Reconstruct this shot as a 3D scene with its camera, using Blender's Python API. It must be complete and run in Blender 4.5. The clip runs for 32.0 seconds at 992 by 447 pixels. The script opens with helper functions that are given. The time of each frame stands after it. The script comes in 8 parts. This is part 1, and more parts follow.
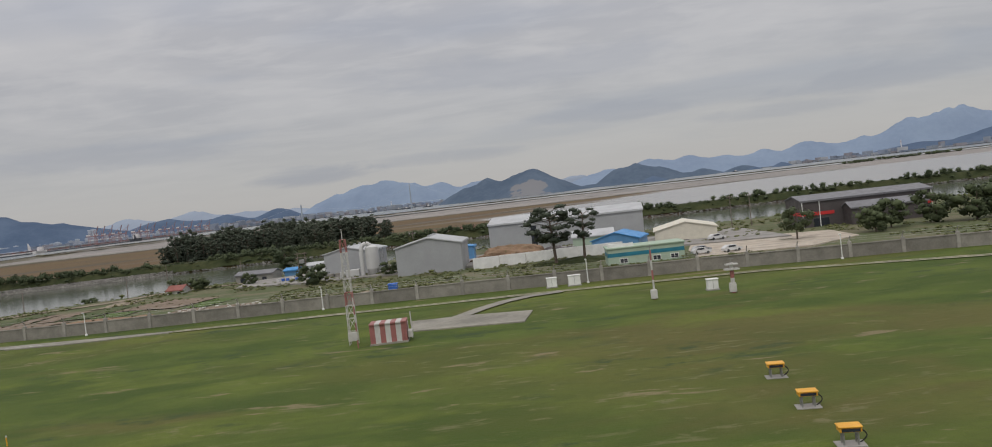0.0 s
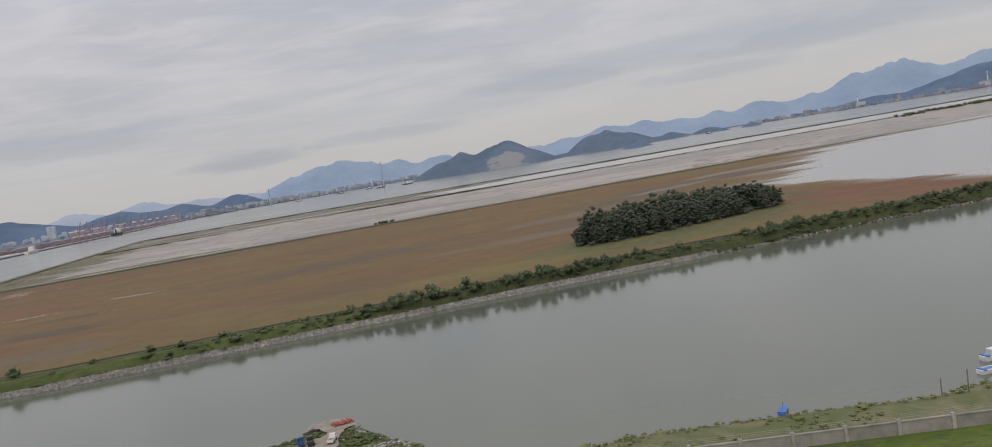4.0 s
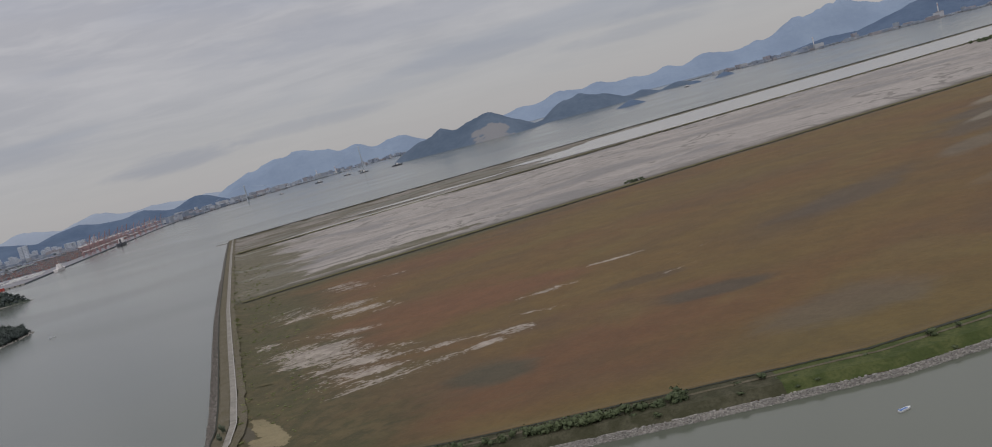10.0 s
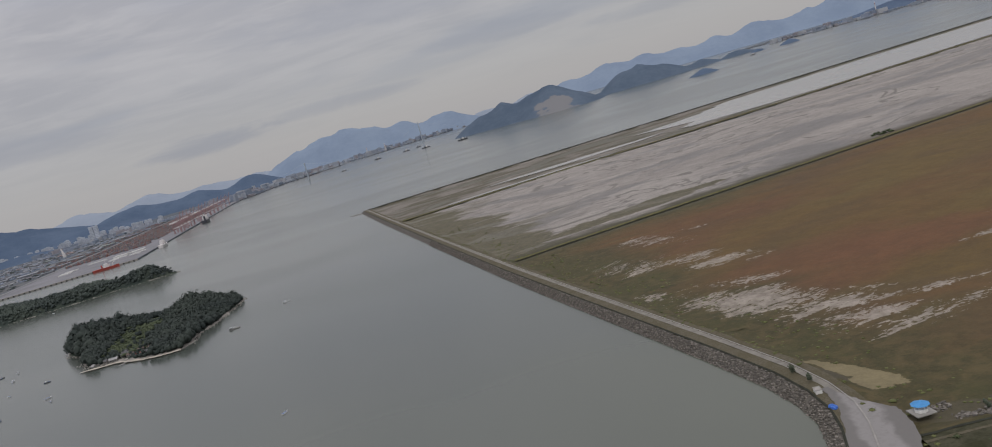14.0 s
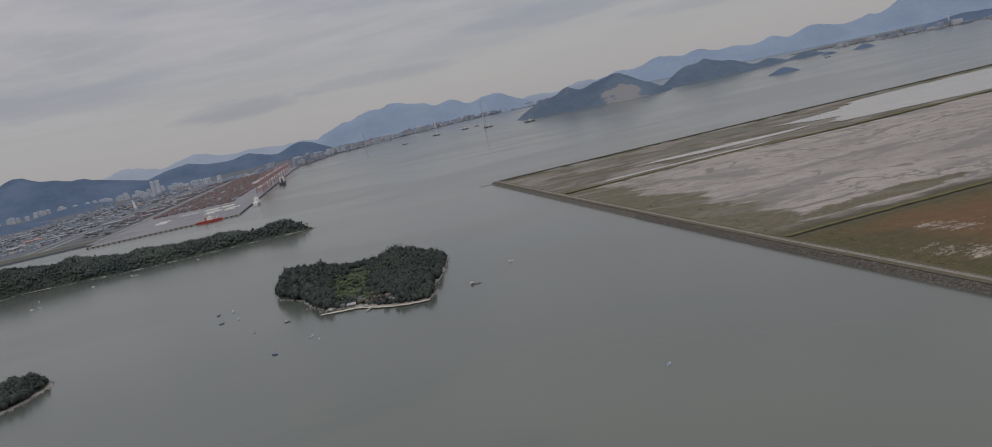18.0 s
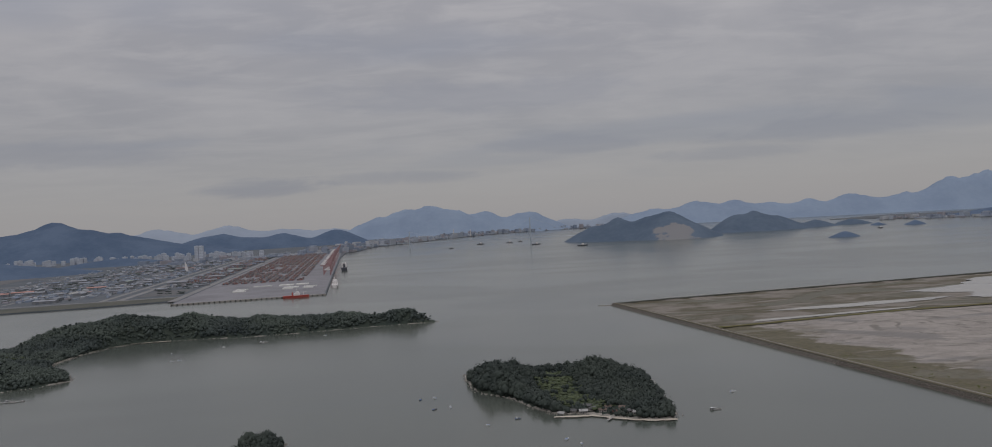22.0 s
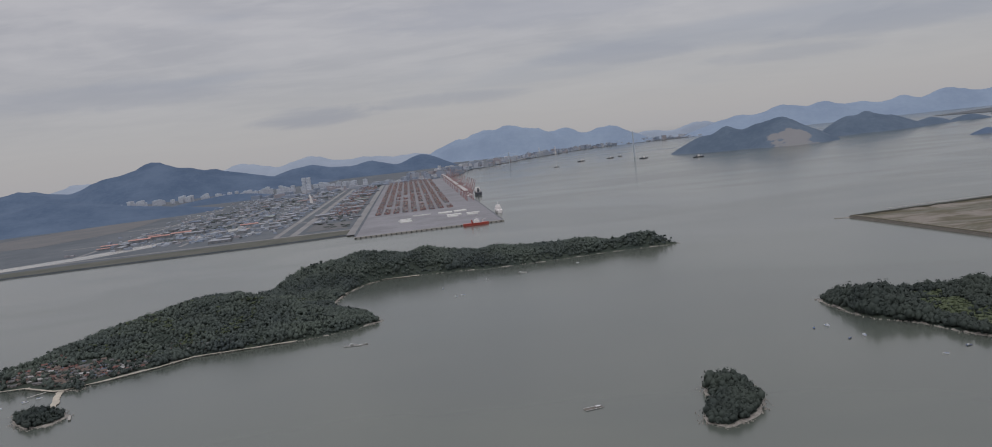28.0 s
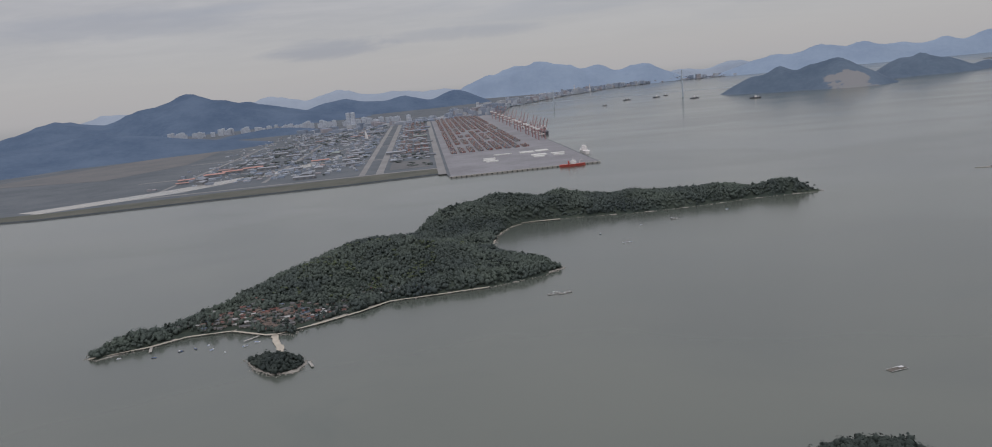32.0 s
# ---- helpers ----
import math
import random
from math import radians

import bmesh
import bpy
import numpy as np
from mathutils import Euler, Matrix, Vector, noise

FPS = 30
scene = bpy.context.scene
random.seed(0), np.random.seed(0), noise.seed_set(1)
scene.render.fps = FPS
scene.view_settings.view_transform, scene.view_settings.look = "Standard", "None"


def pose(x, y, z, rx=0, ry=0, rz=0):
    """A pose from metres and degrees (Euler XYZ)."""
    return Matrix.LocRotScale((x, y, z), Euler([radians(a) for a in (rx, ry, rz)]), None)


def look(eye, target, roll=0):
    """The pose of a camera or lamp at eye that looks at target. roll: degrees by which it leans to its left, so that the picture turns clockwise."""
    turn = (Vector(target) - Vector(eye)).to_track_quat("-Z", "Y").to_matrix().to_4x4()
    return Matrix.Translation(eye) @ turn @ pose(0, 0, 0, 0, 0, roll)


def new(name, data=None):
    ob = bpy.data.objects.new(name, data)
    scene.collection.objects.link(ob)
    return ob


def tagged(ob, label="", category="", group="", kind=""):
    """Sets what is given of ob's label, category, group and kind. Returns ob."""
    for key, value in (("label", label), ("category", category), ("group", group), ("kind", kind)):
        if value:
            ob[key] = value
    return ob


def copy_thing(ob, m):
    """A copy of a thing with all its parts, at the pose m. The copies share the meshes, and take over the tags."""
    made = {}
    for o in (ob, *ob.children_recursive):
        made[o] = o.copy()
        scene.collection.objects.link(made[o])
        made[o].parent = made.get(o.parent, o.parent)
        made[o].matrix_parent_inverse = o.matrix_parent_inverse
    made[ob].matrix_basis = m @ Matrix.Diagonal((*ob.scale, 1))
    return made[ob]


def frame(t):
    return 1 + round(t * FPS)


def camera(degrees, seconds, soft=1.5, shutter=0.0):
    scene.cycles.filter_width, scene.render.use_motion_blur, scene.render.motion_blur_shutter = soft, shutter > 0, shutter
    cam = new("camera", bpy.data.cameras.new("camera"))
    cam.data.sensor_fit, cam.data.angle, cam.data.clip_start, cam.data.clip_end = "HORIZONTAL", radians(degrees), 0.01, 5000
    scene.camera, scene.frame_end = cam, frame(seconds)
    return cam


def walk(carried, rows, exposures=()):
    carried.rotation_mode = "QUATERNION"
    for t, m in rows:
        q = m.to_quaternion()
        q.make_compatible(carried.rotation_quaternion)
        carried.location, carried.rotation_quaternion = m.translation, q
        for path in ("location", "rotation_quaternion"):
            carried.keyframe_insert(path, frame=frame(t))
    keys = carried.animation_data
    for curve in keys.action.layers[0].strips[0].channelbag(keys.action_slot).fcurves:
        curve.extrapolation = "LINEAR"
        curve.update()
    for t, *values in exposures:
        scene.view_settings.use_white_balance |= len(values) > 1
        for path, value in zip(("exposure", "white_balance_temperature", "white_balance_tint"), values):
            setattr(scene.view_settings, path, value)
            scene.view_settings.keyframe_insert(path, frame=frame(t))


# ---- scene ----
cam = camera(62.5, 32.0, soft=1.0)
PATH = [
    (0, (1.118, -1.818, 6.088), (1.08, 0.18, 6.022), -6.5),
    (0.3, (-7.931, 1.515, 6.554), (-7.947, 3.514, 6.482), -6.9),
    (0.5, (-13.302, 2.67, 7.023), (-13.343, 4.667, 6.934), -7.4),
    (0.6, (-15.864, 3.035, 7.294), (-15.891, 5.032, 7.188), -7.4),
    (1, (-25.698, 3.699, 8.553), (-25.752, 5.692, 8.4), -8.3),
    (1.5, (-37.843, 4.061, 10.355), (-37.911, 6.053, 10.185), -9.0),
    (2, (-50.378, 5.021, 12.234), (-50.455, 7.011, 12.052), -9.6),
    (2.5, (-63.355, 6.932, 14.091), (-63.429, 8.922, 13.903), -9.4),
    (3, (-76.578, 9.661, 15.885), (-76.608, 11.655, 15.738), -9.1),
    (3.5, (-89.799, 12.868, 17.616), (-89.734, 14.862, 17.47), -8.5),
    (5.5, (-139.913, 24.218, 24.408), (-139.769, 26.206, 24.241), -11.8),
    (6, (-151.723, 25.946, 26.199), (-151.548, 27.93, 26.016), -12.5),
    (6.5, (-163.392, 27.272, 28.056), (-163.191, 29.251, 27.856), -12.6),
    (7, (-175.008, 28.327, 29.978), (-174.787, 30.303, 29.766), -13.0),
    (7.5, (-186.638, 29.261, 31.959), (-186.404, 31.235, 31.739), -13.3),
    (8, (-198.325, 30.222, 33.988), (-198.075, 32.193, 33.762), -13.6),
    (8.5, (-210.084, 31.334, 36.049), (-209.822, 33.303, 35.819), -13.7),
    (9, (-221.906, 32.69, 38.128), (-221.644, 34.659, 37.893), -14.0),
    (9.5, (-233.765, 34.344, 40.209), (-233.516, 36.314, 39.974), -14.3),
    (10, (-245.624, 36.31, 42.281), (-245.403, 38.284, 42.042), -14.9),
    (10.5, (-257.445, 38.567, 44.334), (-257.237, 40.541, 44.091), -15.2),
    (11, (-269.194, 41.062, 46.361), (-268.996, 43.036, 46.114), -15.3),
    (11.5, (-280.847, 43.721, 48.359), (-280.659, 45.696, 48.108), -15.6),
    (12, (-292.391, 46.458, 50.329), (-292.211, 48.434, 50.077), -15.8),
    (12.5, (-303.829, 49.182, 52.272), (-303.657, 51.158, 52.017), -15.8),
    (13, (-315.177, 51.804, 54.193), (-315.018, 53.78, 53.931), -15.9),
    (13.5, (-326.46, 54.247, 56.097), (-326.315, 56.224, 55.83), -15.9),
    (14, (-337.714, 56.449, 57.988), (-337.58, 58.425, 57.715), -16.0),
    (14.5, (-348.98, 58.366, 59.869), (-348.852, 60.343, 59.593), -15.6),
    (16.5, (-394.96, 63.015, 67.28), (-394.879, 64.992, 66.986), -15.2),
    (17, (-406.849, 63.536, 69.076), (-406.774, 65.513, 68.78), -14.9),
    (17.5, (-418.937, 63.894, 70.828), (-418.867, 65.871, 70.533), -13.8),
    (18, (-431.234, 64.15, 72.524), (-431.164, 66.127, 72.23), -11.9),
    (18.5, (-443.739, 64.367, 74.15), (-443.668, 66.344, 73.858), -10.3),
    (19, (-456.444, 64.606, 75.694), (-456.368, 66.584, 75.408), -8.3),
    (19.5, (-469.335, 64.928, 77.146), (-469.25, 66.907, 76.871), -6.9),
    (20, (-482.388, 65.384, 78.498), (-482.297, 67.366, 78.253), -6.0),
    (20.5, (-495.574, 66.017, 79.749), (-495.482, 68.001, 79.516), -4.7),
    (21, (-508.854, 66.863, 80.903), (-508.763, 68.851, 80.699), -4.0),
    (21.5, (-522.184, 67.946, 81.968), (-522.093, 69.942, 81.867), -3.4),
    (22, (-535.513, 69.279, 82.959), (-535.421, 71.277, 82.945), -3.0),
    (22.5, (-548.785, 70.862, 83.898), (-548.702, 72.86, 83.918), -2.7),
    (23, (-561.944, 72.684, 84.81), (-561.87, 74.682, 84.866), -2.6),
    (23.5, (-574.938, 74.723, 85.724), (-574.872, 76.72, 85.793), -2.7),
    (24, (-587.723, 76.941, 86.673), (-587.67, 78.938, 86.756), -2.7),
    (24.5, (-600.272, 79.291, 87.685), (-600.228, 81.288, 87.785), -2.7),
    (26.5, (-648.425, 88.743, 92.81), (-648.434, 90.743, 92.788), -4.9),
    (27, (-660.269, 90.772, 94.389), (-660.295, 92.77, 94.305), -5.3),
    (27.5, (-672.224, 92.55, 96.059), (-672.269, 94.542, 95.891), -5.7),
    (28, (-684.37, 94.05, 97.782), (-684.428, 96.039, 97.579), -6.2),
    (28.5, (-696.743, 95.283, 99.517), (-696.813, 97.268, 99.28), -6.4),
    (29, (-709.304, 96.3, 101.216), (-709.383, 98.282, 100.963), -6.5),
    (29.5, (-721.931, 97.197, 102.845), (-722.016, 99.178, 102.584), -6.6),
    (30, (-734.439, 98.113, 104.39), (-734.531, 100.092, 104.113), -6.7),
    (30.5, (-746.669, 99.205, 105.881), (-746.767, 101.181, 105.586), -6.5),
    (31, (-758.677, 100.606, 107.413), (-758.778, 102.579, 107.101), -6.3),
    (31.5, (-771.112, 102.34, 109.185), (-771.216, 104.309, 108.853), -5.9),
    (32, (-785.845, 104.194, 111.53), (-785.943, 106.16, 111.177), -5.4),
]
walk(cam, [(t, look(eye, target, roll)) for t, eye, target, roll in PATH], [(0, -0.08, 6500, 10), (1, -0.08, 6500, 10), (2.5, 0.16, 6500, 10.5), (3.5, 0.16, 6500, 11), (5.5, -0.12, 6450, 12), (9, -0.21, 6400, 12), (14, -0.22, 6420, 12), (19, -0.36, 6430, 12), (21, -0.45, 6430, 12), (22, -0.56, 6425, 12.5), (23, -0.57, 6420, 13), (26.5, -0.47, 6400, 13), (29, -0.10, 6340, 12), (32, -0.12, 6360, 12)])


# ---- light: bright overcast, the sun behind cloud high over the far bank ----
SUN_UP, SUN_TURN = 52.0, 200.0
world = bpy.data.worlds.new("overcast_sky")
scene.world = world
world.use_nodes = True


class Nodes:
    """Small helper to write node trees as expressions."""

    def __init__(self, tree):
        self.t = tree

    def put(self, value, socket):
        if isinstance(value, bpy.types.NodeSocket):
            self.t.links.new(value, socket)
        elif isinstance(value, (tuple, list)) and len(value) == 3 and socket.type == "RGBA":
            socket.default_value = (*value, 1)
        else:
            socket.default_value = value

    def add(self, kind, **settings):
        node = self.t.nodes.new(kind)
        for key, value in settings.items():
            setattr(node, key, value)
        return node

    def math(self, op, a, b=0.0, c=0.0, clamp=False):
        node = self.add("ShaderNodeMath", operation=op, use_clamp=clamp)
        for value, socket in zip((a, b, c), node.inputs):
            self.put(value, socket)
        return node.outputs[0]

    def vec(self, op, a, b):
        node = self.add("ShaderNodeVectorMath", operation=op)
        self.put(a, node.inputs[0]), self.put(b, node.inputs[1])
        return node.outputs[0]

    def xyz(self, vector):
        node = self.add("ShaderNodeSeparateXYZ")
        self.put(vector, node.inputs[0])
        return node.outputs

    def join(self, x, y, z):
        node = self.add("ShaderNodeCombineXYZ")
        for value, socket in zip((x, y, z), node.inputs):
            self.put(value, socket)
        return node.outputs[0]

    def pos(self):
        return self.add("ShaderNodeNewGeometry").outputs["Position"]

    def noise(self, vector, scale, detail=4.0, rough=0.55, warp=0.0):
        node = self.add("ShaderNodeTexNoise")
        self.put(vector, node.inputs["Vector"])
        node.inputs["Scale"].default_value, node.inputs["Detail"].default_value = scale, detail
        node.inputs["Roughness"].default_value, node.inputs["Distortion"].default_value = rough, warp
        return node.outputs["Fac"]

    def step(self, value, low, high, out_low=0.0, out_high=1.0):
        node = self.add("ShaderNodeMapRange", interpolation_type="SMOOTHSTEP")
        for v, k in ((value, 0), (low, 1), (high, 2), (out_low, 3), (out_high, 4)):
            self.put(v, node.inputs[k])
        return node.outputs[0]

    def mix(self, fac, a, b):
        node = self.add("ShaderNodeMix", data_type="RGBA")
        self.put(fac, node.inputs[0]), self.put(a, node.inputs[6]), self.put(b, node.inputs[7])
        return node.outputs[2]

    def times(self, *values):
        out = values[0]
        for v in values[1:]:
            out = self.math("MULTIPLY", out, v)
        return out

    def bump(self, height, strength, distance=0.1):
        node = self.add("ShaderNodeBump")
        self.put(height, node.inputs["Height"])
        node.inputs["Strength"].default_value, node.inputs["Distance"].default_value = strength, distance
        return node.outputs[0]


def sky():
    tree = world.node_tree
    tree.nodes.clear()
    n = Nodes(tree)
    way = n.add("ShaderNodeTexCoord").outputs["Generated"]
    x, y, z = n.xyz(way)
    blue = n.add("ShaderNodeTexSky", sky_type="NISHITA")
    blue.sun_disc, blue.sun_elevation, blue.sun_rotation = False, radians(SUN_UP), radians(SUN_TURN)
    up = n.math("MAXIMUM", z, 0.0)
    flat = n.math("ADD", up, 0.11)
    sheet = n.join(n.math("DIVIDE", x, flat), n.math("DIVIDE", y, flat), 0.0)
    # long streaks of stratocumulus, and a few darker banks lower down
    streak = n.noise(n.vec("MULTIPLY", n.vec("ADD", sheet, (3.1, 0.4, 0)), (0.8, 1.0, 1)), 1.1, 5.0, 0.52, 0.8)
    bank = n.noise(n.vec("MULTIPLY", n.vec("ADD", sheet, (0.3, 7.7, 2)), (0.55, 0.9, 1)), 0.8, 3.0, 0.5, 0.6)
    grey = n.mix(n.step(streak, 0.36, 0.68), (0.385, 0.378, 0.388), (0.455, 0.442, 0.442))
    ripple = n.noise(n.vec("MULTIPLY", n.vec("ADD", sheet, (9.0, 2.0, 5.0)), (1.0, 1.7, 1)), 3.0, 4.0, 0.58, 0.4)
    grey = n.mix(n.times(n.step(ripple, 0.40, 0.70), n.step(z, 0.10, 0.26, 0.25, 0.6)), grey, (0.515, 0.498, 0.49))
    grey = n.mix(n.times(n.step(bank, 0.55, 0.72), 0.55), grey, (0.285, 0.305, 0.36))
    low = n.step(z, 0.0, 0.14)
    grey = n.mix(low, (0.415, 0.405, 0.405), grey)
    # low darker cloud banks over the bay
    puff = n.noise(n.vec("MULTIPLY", n.vec("ADD", way, (2.0, 0.0, 5.0)), (9.0, 9.0, 34.0)), 1.0, 5.0, 0.6, 0.5)
    side = n.math("DIVIDE", x, n.math("MAXIMUM", y, 0.05))
    for az, el, wide, high, most in ((-0.235, 0.050, 0.085, 0.011, 0.85), (-0.08, 0.055, 0.10, 0.008, 0.5), (0.13, 0.086, 0.10, 0.010, 0.55), (0.49, 0.082, 0.14, 0.014, 0.6), (-0.5, 0.09, 0.16, 0.014, 0.5), (0.03, 0.15, 0.2, 0.02, 0.4), (0.36, 0.062, 0.09, 0.008, 0.45)):
        da, de = n.math("DIVIDE", n.math("SUBTRACT", side, az), wide), n.math("DIVIDE", n.math("SUBTRACT", z, el), high)
        off = n.math("ADD", n.math("ADD", n.times(da, da), n.times(de, de)), n.times(n.math("SUBTRACT", puff, 0.5), 4.0))
        grey = n.mix(n.times(n.step(off, 1.7, 0.1), n.step(y, 0.1, 0.3), most), grey, (0.305, 0.312, 0.352))
    # an overcast sky is brightest overhead
    high = n.step(z, 0.06, 0.9, 1.0, 2.4)
    cover = n.vec("SCALE", grey, (0, 0, 0))
    cover.node.inputs["Scale"].default_value = 1.0
    tree.links.new(high, cover.node.inputs["Scale"])
    veil = n.add("ShaderNodeMix", data_type="RGBA", blend_type="ADD")
    veil.inputs[0].default_value = 0.012
    tree.links.new(cover, veil.inputs[6]), tree.links.new(blue.outputs[0], veil.inputs[7])
    under = n.mix(n.step(z, -0.03, -0.001), (0.30, 0.31, 0.32), veil.outputs[2])
    back, out = n.add("ShaderNodeBackground"), n.add("ShaderNodeOutputWorld")
    tree.links.new(under, back.inputs[0]), tree.links.new(back.outputs[0], out.inputs[0])
    back.inputs[1].default_value = 1.0


sky()
lamp = bpy.data.lights.new("sun", "SUN")
lamp.energy, lamp.angle, lamp.color = 0.9, radians(25), (1.0, 0.96, 0.9)
sun = new("sun", lamp)
sun.matrix_world = pose(0, 0, 200, 90 - SUN_UP, 0, 180 - SUN_TURN)


# ---- materials ----
def surface(name, rough=0.8, metal=0.0):
    m = bpy.data.materials.new(name)
    m.use_nodes = True
    n = Nodes(m.node_tree)
    b = m.node_tree.nodes["Principled BSDF"]
    b.inputs["Roughness"].default_value, b.inputs["Metallic"].default_value = rough, metal
    return m, n, b


def paint(name, colour, rough=0.6, metal=0.0, wear=0.18, scale=1.5, bump=0.0, vary=0.0):
    """A plain surface with blotches, fine grain and, where pieces repeat, a shade of its own for each."""
    m, n, b = surface(name, rough, metal)
    p = n.pos()
    shade = n.math("ADD", n.times(n.noise(p, scale, 5), 0.7), n.times(n.noise(p, scale * 9, 3), 0.3))
    k = n.step(shade, 0.3, 0.7, 1 - wear, 1 + wear)
    if vary:
        info = n.add("ShaderNodeObjectInfo").outputs["Random"]
        k = n.times(k, n.step(info, 0, 1, 1 - vary, 1 + vary))
    tint = n.vec("SCALE", colour, (0, 0, 0))
    tint.node.inputs[0].default_value = colour
    m.node_tree.links.new(k, tint.node.inputs["Scale"])
    m.node_tree.links.new(tint, b.inputs["Base Color"])
    m.node_tree.links.new(n.step(shade, 0.3, 0.7, min(1, rough + 0.1), max(0.02, rough - 0.1)), b.inputs["Roughness"])
    if bump:
        m.node_tree.links.new(n.bump(shade, bump, 0.05), b.inputs["Normal"])
    return m


def islands_paint(name, colours, rough=0.75, scale=0.05):
    """For joined pieces: each loose piece takes one of the colours by chance."""
    m, n, b = surface(name, rough)
    rnd = n.add("ShaderNodeNewGeometry").outputs["Random Per Island"]
    ramp = n.add("ShaderNodeValToRGB")
    ramp.color_ramp.interpolation = "CONSTANT"
    els = ramp.color_ramp.elements
    while len(els) < len(colours):
        els.new(0.5)
    for k, c in enumerate(colours):
        els[k].position, els[k].color = k / len(colours), (*c, 1)
    m.node_tree.links.new(rnd, ramp.inputs[0])
    dirt = n.step(n.noise(n.pos(), scale, 4), 0.3, 0.7)
    m.node_tree.links.new(n.mix(n.times(dirt, 0.25), ramp.outputs[0], (0.16, 0.15, 0.14)), b.inputs["Base Color"])
    return m


def leaf_paint(name, dark, light, scale=0.4, patch=0.02, chance=0.35):
    m, n, b = surface(name, 0.75)
    p = n.pos()
    rnd = n.add("ShaderNodeNewGeometry").outputs["Random Per Island"]
    k = n.math("ADD", n.times(n.noise(p, patch, 3), 0.8), n.math("ADD", n.times(n.noise(p, scale, 3), 0.3), n.math("ADD", n.times(rnd, chance), (0.35 - chance) / 2)))
    m.node_tree.links.new(n.mix(n.step(k, 0.4, 1.05), dark, light), b.inputs["Base Color"])
    b.inputs["Specular IOR Level"].default_value = 0.2
    return m


def water_paint(name, deep, rough, wave, size, sheltered=None):
    """Silty water; sheltered: colour and gloss of the calm canal inside the embankments, where the wind does not reach."""
    m, n, b = surface(name, rough)
    p = n.pos()
    x, y, z = n.xyz(p)
    wide = n.noise(n.vec("MULTIPLY", p, (0.7, 1.0, 1.0)), 0.0045, 4, 0.55, 0.8)
    silt = n.noise(n.vec("MULTIPLY", n.vec("ADD", p, (310.0, 70.0, 0.0)), (0.5, 1.0, 1.0)), 0.011, 4, 0.55, 1.2)
    col = n.mix(n.step(wide, 0.35, 0.65), deep, tuple(c * k for c, k in zip(deep, (1.16, 1.13, 1.08))))
    col = n.mix(n.times(n.step(silt, 0.52, 0.7), 0.5), col, tuple(c * k for c, k in zip(deep, (0.86, 0.92, 0.92))))
    calm = n.noise(n.vec("MULTIPLY", p, (0.5, 1.0, 1.0)), 0.006, 3, 0.5, 1.0)
    gloss = n.step(calm, 0.38, 0.64, rough, rough + 0.05)
    if sheltered:
        bay = n.math("MAXIMUM", n.step(y, 200.0, 260.0), n.step(x, -285.0, -345.0))
        col = n.mix(bay, sheltered[0], col)
        gloss = n.mix(bay, (sheltered[1],) * 3, gloss)
    m.node_tree.links.new(col, b.inputs["Base Color"])
    m.node_tree.links.new(gloss, b.inputs["Roughness"])
    rip = n.math("ADD", n.noise(n.vec("MULTIPLY", p, (0.7, 1.2, 1)), size, 4, 0.6, 0.4), n.times(n.noise(p, size * 0.12, 2), 0.2))
    m.node_tree.links.new(n.bump(rip, wave, 0.25), b.inputs["Normal"])
    b.inputs["IOR"].default_value = 1.56
    return m


WATER = water_paint("silty_water", (0.074, 0.086, 0.077), 0.155, 0.012, 1.1, ((0.088, 0.098, 0.077), 0.115))
SHALLOW = water_paint("shallow_water", (0.27, 0.265, 0.25), 0.2, 0.03, 0.8)


